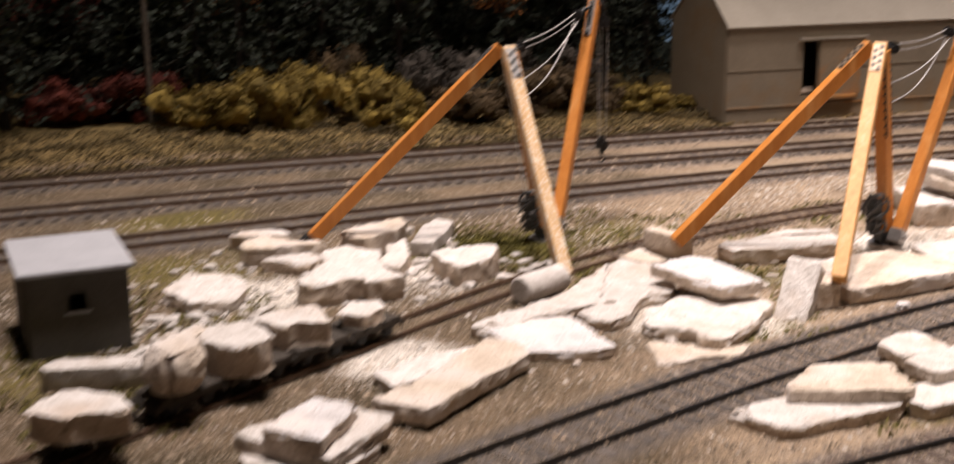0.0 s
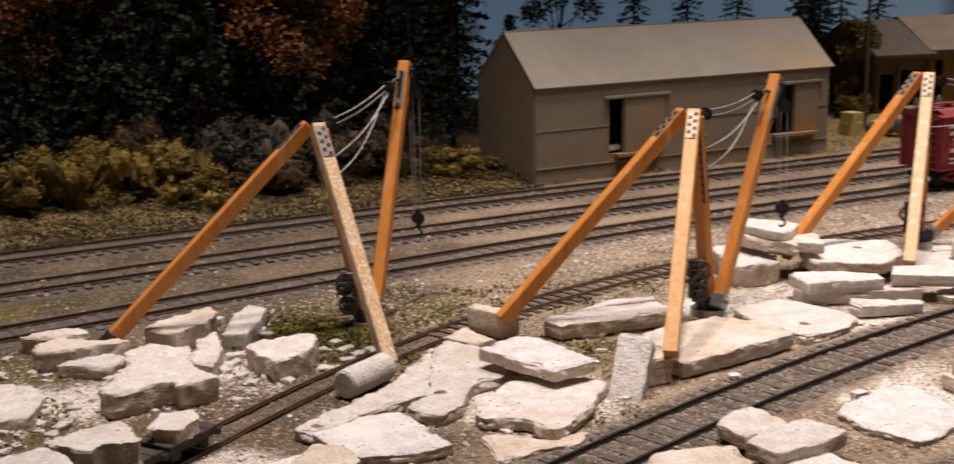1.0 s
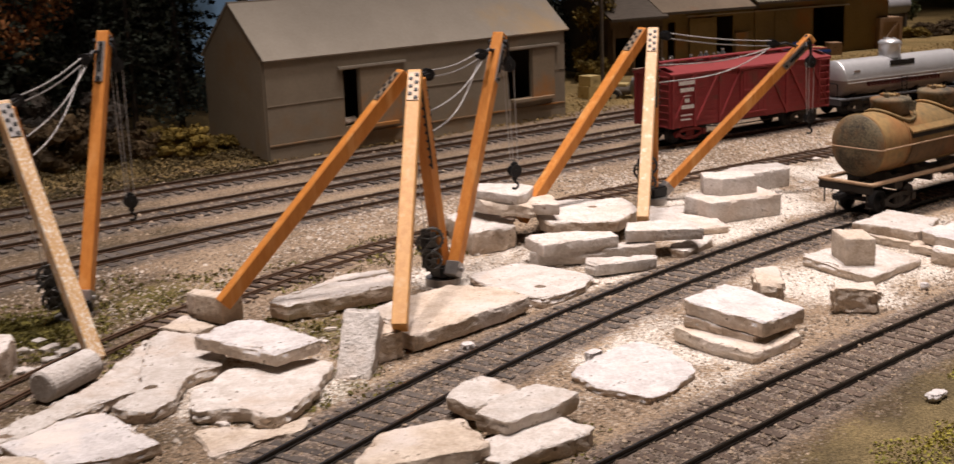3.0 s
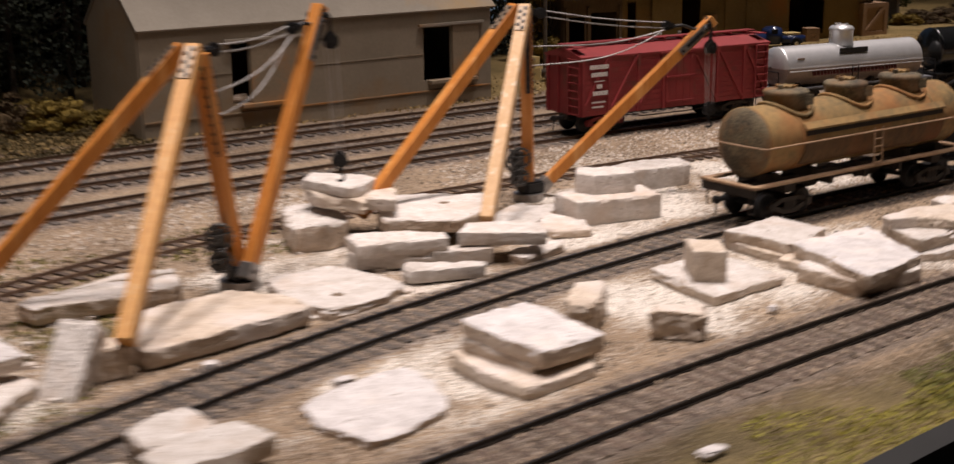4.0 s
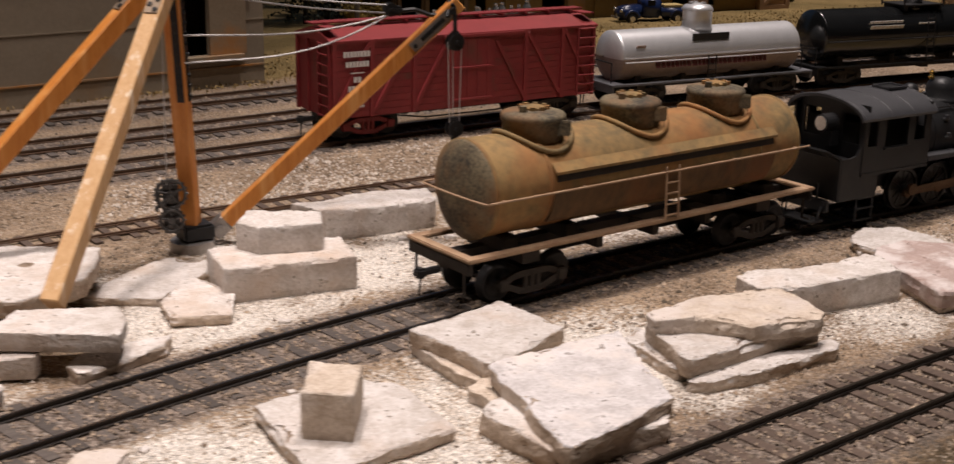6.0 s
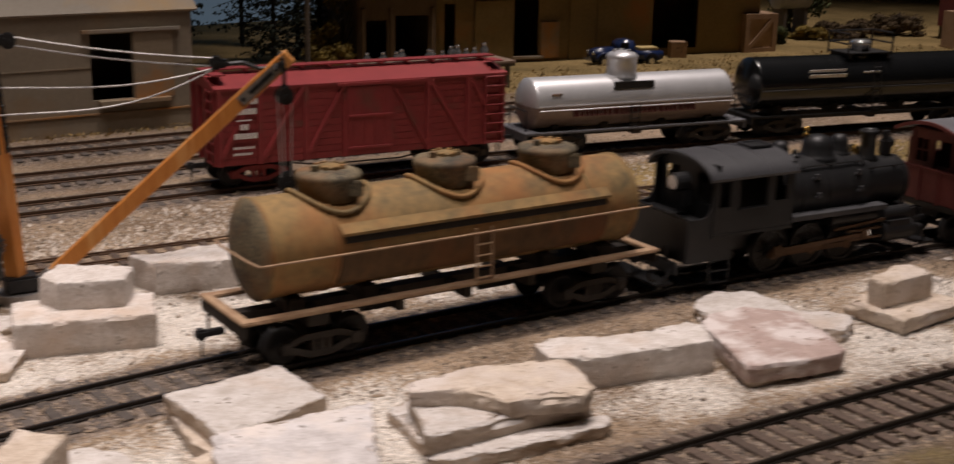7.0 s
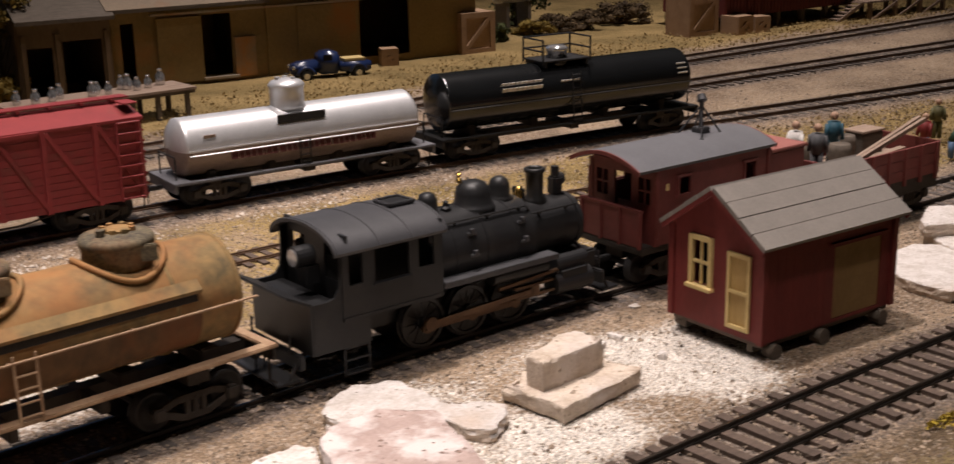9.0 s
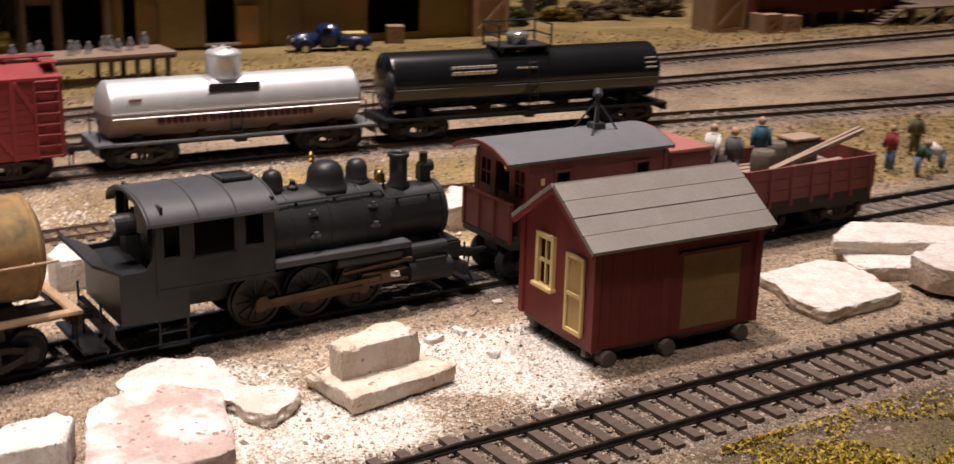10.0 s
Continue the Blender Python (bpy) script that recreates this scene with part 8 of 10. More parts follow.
def roof_slope(bm, x0, x1, y0, z0, y1, z1, thick):
    n = Vector((0, -(z1 - z0), y1 - y0)).normalized() * thick
    if n.z < 0:
        n = -n
    lo = [(x0, y0, z0), (x1, y0, z0), (x1, y1, z1), (x0, y1, z1)]
    a = [bm.verts.new(p) for p in lo]
    b = [bm.verts.new(Vector(p) + n) for p in lo]
    bm.faces.new(a[::-1])
    bm.faces.new(b)
    for i in range(4):
        j = (i + 1) % 4
        bm.faces.new((a[i], a[j], b[j], b[i]))
    bmesh.ops.recalc_face_normals(bm, faces=bm.faces)


# ---- red handcar shed ----
def red_shed():
    e = thing("shed", place(0.6449, 0.5432, 0.0020, 14.5) @ Matrix.Diagonal((0.955, 0.93, 1.0, 1.0)), "dark red wooden shed with cream window and grey roof", "shed")
    hl, hw, z0, ze, zr = 0.0287, 0.0184, 0.0050, 0.0345, 0.0460
    th = 0.0012
    dz0, dz1 = z0 + 0.0022, z0 + 0.0245
    sides = []
    for sd in (-1, 1):
        bm = bmesh.new()
        ops = [(0.0015, 0.0233, z0 + 0.0010, z0 + 0.0228)] if sd < 0 else []
        rect_wall(bm, -hl, hl, z0, ze, ops, sd * hw, "x", th)
        sides.append(part("side_wall", bm, SHEDRED, e, "dark red boarded side wall"))
        for k in range(17):
            x = -hl + 0.0018 + k * 0.0035
            if ops and ops[0][0] - 0.0006 < x < ops[0][1] + 0.0006:
                continue
            bm = bmesh.new()
            box(bm, x, sd * (hw + 0.00062), (z0 + ze) / 2, 0.0003, 0.00012, ze - z0)
            part("batten", bm, SHEDRED, sides[-1])
    for sg in (-1, 1):
        bm = bmesh.new()
        ops = [(-0.0142, -0.0053, dz0, dz1), (0.0024, 0.0096, z0 + 0.0120, z0 + 0.0252)] if sg < 0 else []
        rect_wall(bm, -hw + th / 2 + 0.0001, hw - th / 2 - 0.0001, z0, ze, ops, sg * hl, "y", th)
        w = part("gable_wall", bm, SHEDRED, e, "dark red boarded gable wall")
        bm = bmesh.new()
        gable(bm, sg * hl, hw, ze, zr, th)
        part("gable_top", bm, SHEDRED, w, "dark red gable boards")
        for sd in (-1, 1):
            bm = bmesh.new()
            box(bm, sg * (hl + 0.0004), sd * (hw + 0.0004), (z0 + ze) / 2, 0.0022, 0.0022, ze - z0)
            part("corner_board", bm, SHEDRED, e, "dark red corner board")
    # gable door
    x = -hl - 0.0008
    bm = bmesh.new()
    box(bm, x + 0.0004, -0.00975, (dz0 + dz1) / 2, 0.0008, 0.0085, dz1 - dz0)
    door = part("door", bm, DOORWOOD, e, "straw-yellow wooden door")
    for y, z, sy, sz in ((-0.0138, (dz0 + dz1) / 2, 0.0012, dz1 - dz0), (-0.0057, (dz0 + dz1) / 2, 0.0012, dz1 - dz0), (-0.00975, dz1 - 0.0006, 0.0086, 0.0012), (-0.00975, dz0 + 0.0110, 0.0086, 0.0010), (-0.00975, dz0 + 0.0006, 0.0086, 0.0012)):
        bm = bmesh.new()
        box(bm, x - 0.0004, y, z, 0.0008, sy, sz, 0, 0.0001)
        part("door_rail", bm, CREAM, door, "cream door rail")
    # gable window
    zw0, zw1 = z0 + 0.0120, z0 + 0.0252
    bm = bmesh.new()
    for y in (0.0019, 0.0101):
        box(bm, x - 0.0003, y, (zw0 + zw1) / 2, 0.0014, 0.0014, zw1 - zw0 + 0.0026)
    box(bm, x - 0.0003, 0.0060, zw1 + 0.0006, 0.0014, 0.0084, 0.0014)
    win = part("window_frame", bm, CREAM, e, "cream window frame")
    bm = bmesh.new()
    box(bm, x - 0.0008, 0.0060, zw0 - 0.0008, 0.0026, 0.0108, 0.0012, 0, 0.0002)
    part("window_sill", bm, CREAM, win, "cream window sill")
    bm = bmesh.new()
    box(bm, x, 0.0060, (zw0 + zw1) / 2, 0.0008, 0.0066, 0.0009)
    box(bm, x, 0.0060, (zw0 + zw1) / 2, 0.0008, 0.0007, zw1 - zw0)
    part("glazing_bar", bm, CREAM, win, "cream glazing bars")
    # dark sheet put in as the shade behind the window
    bm = bmesh.new()
    box(bm, -hl + 0.006, 0.0060, (zw0 + zw1) / 2, 0.0005, 0.014, 0.018)
    part("inner_blind", bm, DARK, e, "dark sheet standing in for the shaded inside of the shed")
    bm = bmesh.new()
    box(bm, 0.0124, -hw + 0.0002, z0 + 0.0119, 0.0217, 0.0008, 0.0217)
    sdoor = part("sliding_door", bm, SHADEDOOR, e, "wide tan sliding door darkened for shade")
    for k in range(6):
        bm = bmesh.new()
        box(bm, 0.0124, -hw - 0.0002, z0 + 0.0029 + k * 0.0036, 0.0217, 0.0001, 0.00352)
        part("door_plank", bm, SHADEDOOR, sdoor)
    bm = bmesh.new()
    box(bm, 0.0124, -hw - 0.0010, z0 + 0.0236, 0.0260, 0.0012, 0.0010)
    part("door_track", bm, SHEDRED, e, "dark red door track")
    # roof in four broad boards on each side
    for sd in (-1, 1):
        y0, zz0 = sd * (hw + 0.0030), ze - 0.0030 * (zr - ze) / hw
        for k in range(4):
            fa, fb = k / 4, (k + 1) / 4 - 0.012
            bm = bmesh.new()
            roof_slope(bm, -hl - 0.0038, hl + 0.0045, y0 * (1 - fa), zz0 + (zr + 0.0004 - zz0) * fa, y0 * (1 - fb), zz0 + (zr + 0.0004 - zz0) * fb, 0.0013 - 0.00012 * (k % 2))
            part("roof_board", bm, ROOFGREY, e, "grey weathered roof board")
        for sg in (-1, 1):
            bm = bmesh.new()
            xx = sg * hl + (-0.0033 if sg < 0 else 0.0040)
            a = (xx, y0 * 0.99, zz0 - 0.0006)
            beam(bm, a, (xx, 0.0, zr - 0.0004), 0.0008, 0.0016)
            part("barge_board", bm, SHEDRED, e, "dark red barge board")
    bm = bmesh.new()
    box(bm, 0, 0, z0 - 0.0006, 2 * hl, 2 * hw, 0.0014)
    for y in (-0.0140, 0.0140):
        box(bm, 0, y, z0 - 0.0022, 2 * hl, 0.0022, 0.0022)
    part("floor_frame", bm, CARWOOD, e, "weathered floor frame")
    for s in (-0.0240, -0.003, 0.0245):
        for sd in (-1, 1):
            bm = bmesh.new()
            rod(bm, (s, sd * 0.0165, 0.0020), (s, sd * 0.0205, 0.0020), 0.0024, 12)
            part("log_foot", bm, CARWOOD, e, "short round log foot")


red_shed()


# ---- grey quarry shack ----
def grey_shack():
    e = thing("shack", place(-0.1165, 0.3535, 0.0010, 29), "small weathered grey shack with a pale flat roof", "shack")
    hl, hw, h = 0.0150, 0.0185, 0.0270
    bm = bmesh.new()
    rect_wall(bm, -hl, hl, 0, h, [(-0.0033, 0.0027, 0.0145, 0.0203)], -hw, "x", 0.0012)
    part("front_wall", bm, CONC, e, "weathered grey front wall")
    bm = bmesh.new()
    rect_wall(bm, -hl, hl, 0, h + 0.001, [], hw, "x", 0.0012)
    part("back_wall", bm, CONC, e)
    for sg in (-1, 1):
        bm = bmesh.new()
        rect_wall(bm, -hw + 0.0007, hw - 0.0007, 0, h, [(-0.0085, -0.0020, 0.0070, 0.0150)] if sg < 0 else [], sg * hl, "y", 0.0012)
        part("side_wall", bm, CONC, e, "weathered grey side wall")
    bm = bmesh.new()
    box(bm, -0.0003, -hw - 0.0006, 0.0141, 0.0080, 0.0014, 0.0009)
    part("window_sill", bm, CONCROOF, e, "pale window sill")
    bm = bmesh.new()
    for x in (-0.0033, 0.0027):
        box(bm, x, -hw - 0.0002, 0.0174, 0.0006, 0.0014, 0.0062)
    box(bm, -0.0003, -hw - 0.0002, 0.0205, 0.0072, 0.0014, 0.0006)
    part("window_frame", bm, CONC, e, "grey window frame")
    bm = bmesh.new()
    box(bm, 0, 0, h + 0.0014, 2 * hl + 0.0050, 2 * hw + 0.0050, 0.0014, 0, 0.0003, Matrix.Rotation(radians(2), 4, "X"))
    part("roof", bm, CONCROOF, e, "pale grey flat roof slab")
    bm = bmesh.new()
    box(bm, 0, 0, 0.0006, 2 * hl - 0.002, 2 * hw - 0.002, 0.0008)
    part("floor_slab", bm, DARK, e)


grey_shack()


# ---- long barn ----
def barn():
    a = 23.74
    u = Vector((math.cos(radians(a)), math.sin(radians(a)), 0))
    v = Vector((-u.y, u.x, 0))
    L, D, ze, zr = 0.2305, 0.0687, 0.0560, 0.0860
    c = Vector((0.1353, 0.7389, 0.0093)) + u * (L / 2) + v * (D / 2)
    e = thing("barn", pose(*c, 0, 0, a), "long beige-grey barn with a tin gable roof beside the tracks", "barn")
    hl, hw, th = L / 2, D / 2, 0.0016
    o1 = (0.0522 - hl, 0.0629 - hl, 0.0125, 0.0458)
    o2 = (0.1795 - hl, 0.1999 - hl, 0.0140, 0.0456)
    bm = bmesh.new()
    rect_wall(bm, -hl, hl, -0.0060, ze, [o1, o2], -hw, "x", th)
    w = part("front_wall", bm, BARNWALL, e, "beige-grey panelled long wall")
    for p, q in ((-hl, o1[0]), (o1[1] + 0.031, o2[0]), (o2[1] + 0.02, hl)):
        bm = bmesh.new()
        box(bm, (p + q) / 2, -hw - 0.0009, 0.0300, q - p, 0.0005, 0.0006)
        part("panel_seam", bm, BARNWALL, w, "level panel seam")
    bm = bmesh.new()
    box(bm, 0, -hw - 0.0010, 0.0075, 2 * hl - 0.0004, 0.0009, 0.0008)
    part("base_board", bm, BARNDOOR, w, "rust-stained base board")
    bm = bmesh.new()
    rect_wall(bm, -hl, hl, -0.0060, ze, [], hw, "x", th)
    part("back_wall", bm, BARNWALL, e)
    for sg in (-1, 1):
        bm = bmesh.new()
        rect_wall(bm, -hw + th / 2, hw - th / 2, -0.0060, ze, [], sg * hl, "y", th)
        gable(bm, sg * hl, hw, ze, zr, th)
        part("end_wall", bm, BARNWALL, e, "beige-grey gable end")
    for sd in (-1, 1):
        bm = bmesh.new()
        k = (zr - ze) / hw
        roof_slope(bm, -hl - 0.0012, hl + 0.0030, sd * (hw + 0.0018), ze - 0.0018 * k + 0.0006, 0, zr + 0.0004, 0.0012)
        part("roof_slope", bm, BARNROOF, e, "weathered tin roof slope with rust stains")
    bm = bmesh.new()
    box(bm, 0.0009, 0, zr + 0.0012, 2 * hl + 0.0042, 0.0026, 0.0010)
    part("ridge_cap", bm, BARNROOF, e)
    for o, wdoor in ((o1, 0.0300), (o2, 0.0200)):
        bm = bmesh.new()
        box(bm, o[1] + wdoor / 2 + 0.0004, -hw - 0.0016, (o[2] + o[3]) / 2 + 0.0003, wdoor, 0.0012, o[3] - o[2] + 0.001, 0, 0.0002)
        dr = part("sliding_door", bm, BARNDOOR, e, "rust-streaked sliding door slid open")
        bm = bmesh.new()
        box(bm, (o[0] + o[1] + wdoor) / 2, -hw - 0.0022, o[3] + 0.0016, o[1] - o[0] + wdoor + 0.008, 0.0020, 0.0014)
        part("door_track", bm, CORRUG, e, "pale door track")
        bm = bmesh.new()
        box(bm, (o[0] + o[1] + wdoor) / 2, -hw - 0.0030, o[2] - 0.0010, o[1] - o[0] + wdoor * 0.75, 0.0050, 0.0018)
        part("door_sill", bm, BARNDOOR, e, "rusty door sill beam")
    bm = bmesh.new()
    box(bm, (o1[0] + o1[1]) / 2, -hw + 0.004, o1[2] + 0.0025, 0.0125, 0.004, 0.004, 8, 0.0012)
    part("sack", bm, LIME_TAN, e, "pale sack in the doorway")
    bm = bmesh.new()
    box(bm, 0, 0, 0.0006, 2 * hl - 0.004, 2 * hw - 0.004, 0.0010)
    part("barn_floor", bm, DARK, e)


barn()


# ---- low warehouse row ----
def warehouse():
    a = 11.0
    e = thing("warehouse", pose(0.5922, 1.0369, 0.0085, 0, 0, a) @ Matrix.Scale(0.94, 4), "low ochre-stained warehouse row with dark doorways", "warehouse")
    secs = [(-0.157, -0.101, -0.0040, 0.0510, BROWNWALL, CARWOOD, [(-0.1545, -0.1370, 0.004, 0.0340), (-0.1310, -0.1065, 0.004, 0.0370)], "brown timber section"),
            (-0.1008, 0.0040, 0.0, 0.0535, OCHRE, WAREROOF, [(-0.0935, -0.0850, 0.004, 0.0440), (-0.0402, -0.0200, 0.006, 0.0460)], "ochre-stained wall section"),
            (0.0042, 0.1680, -0.0020, 0.0570, OCHRE, WARETIN, [(0.0730, 0.1125, 0.008, 0.0475)], "brown-stained wall section")]
    D, th = 0.095, 0.0018
    for x0, x1, y0, ze, wm, rm, ops, lb in secs:
        bm = bmesh.new()
        rect_wall(bm, x0, x1, 0, ze, ops, y0, "x", th)
        w = part("front_wall", bm, wm, e, lb)
        for x in (x0, x1):
            bm = bmesh.new()
            rect_wall(bm, y0 + th / 2, D, 0, ze, [], x, "y", th * 0.9)
            part("side_wall", bm, wm, e)
        bm = bmesh.new()
        rect_wall(bm, x0, x1, 0, ze, [], D, "x", th)
        part("back_wall", bm, wm, e)
        bm = bmesh.new()
        roof_slope(bm, x0 - 0.002, x1 + 0.002, y0 - 0.006, ze - 0.001, (y0 + D) / 2, ze + 0.026, 0.0012)
        part("roof_slope", bm, rm, e, "streaked metal roof slope")
        bm = bmesh.new()
        roof_slope(bm, x0 - 0.002, x1 + 0.002, D + 0.004, ze - 0.001, (y0 + D) / 2, ze + 0.026, 0.0012)
        part("roof_slope", bm, rm, e)
        bm = bmesh.new()
        box(bm, (x0 + x1) / 2, y0 - 0.0064, ze - 0.0012, x1 - x0 + 0.004, 0.0010, 0.0022)
        part("eave_board", bm, CARWOOD, e, "dark eave board")
        for x in (x0, x1):
            bm = bmesh.new()
            gable_y = (y0 + D) / 2
            pa = [bm.verts.new((x, yy, zz)) for yy, zz in ((y0, ze), (D, ze), (gable_y, ze + 0.0255))]
            pb = [bm.verts.new((x + 0.0015, yy, zz)) for yy, zz in ((y0, ze), (D, ze), (gable_y, ze + 0.0255))]
            bm.faces.new(pa)
            bm.faces.new(pb[::-1])
            for i in range(3):
                bm.faces.new((pa[i], pb[i], pb[(i + 1) % 3], pa[(i + 1) % 3]))
            bmesh.ops.recalc_face_normals(bm, faces=bm.faces)
            part("gable_end", bm, wm, e)
    for x, wd, z0, z1, lb in ((-0.0560, 0.0300, 0.004, 0.0460, "ochre sliding door"), (0.0480, 0.0440, 0.006, 0.0470, "ochre sliding door"), (-0.0120, 0.0150, 0.004, 0.0300, "rust-stained wall sheet")):
        bm = bmesh.new()
        box(bm, x, -0.0032, (z0 + z1) / 2, wd, 0.0012, z1 - z0, 0, 0.0002)
        part("wall_door", bm, OCHRE if "rust" not in lb else BARNDOOR, e, lb)
    bm = bmesh.new()
    box(bm, 0.02, -0.0050, 0.0485, 0.190, 0.0020, 0.0014)
    part("door_track", bm, CORRUG, e, "pale door track")
    for x in (-0.1545, -0.1340, -0.1040):
        bm = bmesh.new()
        box(bm, x, -0.0062, 0.021, 0.0028, 0.0026, 0.042)
        part("porch_post", bm, BROWNWALL, e, "brown porch post")
    bm = bmesh.new()
    box(bm, -0.0300, -0.003, 0.0050, 0.0240, 0.006, 0.0016)
    part("door_step", bm, CORRUG, e)
    bm = bmesh.new()
    box(bm, 0.005, 0.05, 0.0006, 0.32, 0.085, 0.001)
    part("warehouse_floor", bm, DARK, e)


warehouse()


# ---- red depot building on posts, with deck and stairs ----
def red_depot():
    e = thing("depot", pose(1.0105, 1.1168, 0.0095, 0, 0, 15) @ Matrix.Scale(0.94, 4), "dark red building standing on posts with wooden stairs", "building")
    bm = bmesh.new()
    box(bm, 0, 0, 0.0390, 0.160, 0.070, 0.050, 0, 0.0005)
    b = part("red_wall", bm, CABRED, e, "dark red boarded wall")
    for k in range(40):
        bm = bmesh.new()
        box(bm, -0.078 + k * 0.004, -0.0354, 0.0390, 0.0006, 0.0006, 0.050)
        part("batten", bm, CABRED, b)
    for x in (-0.076, -0.045, -0.015, 0.015, 0.045, 0.076):
        for y in (-0.032, 0.032):
            bm = bmesh.new()
            box(bm, x, y, 0.007, 0.0040, 0.0040, 0.014)
            part("post", bm, CARWOOD, e, "weathered post")
    bm = bmesh.new()
    roof_slope(bm, -0.084, 0.084, -0.042, 0.062, 0, 0.085, 0.0015)
    roof_slope(bm, -0.084, 0.084, 0.042, 0.062, 0, 0.085, 0.0015)
    part("roof", bm, ROOFGREY, e, "grey roof")


red_depot()


def platform_with_stairs():
    e = thing("loading_platform", pose(1.1327, 1.1121, 0.0095, 0, 0, 13) @ Matrix.Scale(0.94, 4), "weathered timber platform with stairs and cross braces", "platform")
    for k in range(14):
        bm = bmesh.new()
        box(bm, -0.050 + k * 0.0077, 0, 0.0165, 0.0072, 0.040, 0.0014)
        part("deck_plank", bm, DOCKWOOD, e)
    for x in (-0.048, -0.015, 0.018, 0.050):
        for y in (-0.018, 0.018):
            bm = bmesh.new()
            box(bm, x, y, 0.0079, 0.0032, 0.0032, 0.0158)
            part("post", bm, DOCKWOOD, e, "timber post")
    for x in (-0.048, -0.015, 0.018):
        bm = bmesh.new()
        beam(bm, (x, -0.0200, 0.001), (x + 0.033, -0.0200, 0.015), 0.0014, 0.0022)
        part("cross_brace", bm, DOCKWOOD, e, "diagonal timber brace")
    for sd in (-0.014, 0.010):
        bm = bmesh.new()
        beam(bm, (-0.084, sd, 0.001), (-0.0515, sd, 0.0160), 0.0014, 0.0030)
        part("stringer", bm, DOCKWOOD, e, "stair stringer")
    for k in range(6):
        bm = bmesh.new()
        box(bm, -0.080 + k * 0.0052, -0.002, 0.0040 + k * 0.0024, 0.0050, 0.0250, 0.0009)
        part("tread", bm, DOCKWOOD, e, "stair tread")


platform_with_stairs()


def crate(x, y, sx_, sy_, sz_, deg, label, z=0.0015, wood=CRATEWOOD):
    e = thing("crate", place(x, y, z + ground_z(x, y) - 0.0018, deg) @ Matrix.Scale(0.94, 4), label, "crate", "wooden crates")
    bm = bmesh.new()
    box(bm, 0, 0, sz_ / 2, sx_, sy_, sz_, 0, 0.0003)
    part("crate_body", bm, wood, e)
    t = 0.0012
    for sd in (-1, 1):
        for xx in (-sx_ / 2 + 0.002, sx_ / 2 - 0.002):
            bm = bmesh.new()
            box(bm, xx, sd * (sy_ / 2 + t / 2), sz_ / 2, 0.004, t, sz_)
            part("batten", bm, wood, e)
        for zz in (0.002, sz_ - 0.002):
            bm = bmesh.new()
            box(bm, 0, sd * (sy_ / 2 + t / 2), zz, sx_ - 0.008, t, 0.004)
            part("batten", bm, wood, e)
        bm = bmesh.new()
        beam(bm, (-sx_ / 2 + 0.004, sd * (sy_ / 2 + t / 2), 0.004), (sx_ / 2 - 0.004, sd * (sy_ / 2 + t / 2), sz_ - 0.004), t, 0.003)
        part("brace", bm, wood, e)


crate(0.7454, 1.0698, 0.0280, 0.0240, 0.0300, 8, "raw wooden crate with battens outside the warehouse")
crate(0.3901, 0.8997, 0.0130, 0.0110, 0.0095, 20, "pale slatted crate stacked beside the barn", wood=CREAM)
crate(0.3904, 0.8998, 0.0120, 0.0100, 0.0080, 28, "pale slatted crate on top of another crate", z=0.0106, wood=CREAM)
crate(0.6768, 1.0397, 0.0120, 0.0100, 0.0120, -6, "small wooden crate beside the truck")
crate(0.9212, 1.0698, 0.0300, 0.0260, 0.0300, 12, "brown wooden crate in front of the depot")
crate(0.9541, 1.0604, 0.0180, 0.0160, 0.0150, 18, "low brown crate in front of the depot")
crate(0.9729, 1.0632, 0.0150, 0.0140, 0.0130, 5, "low brown crate in front of the depot")


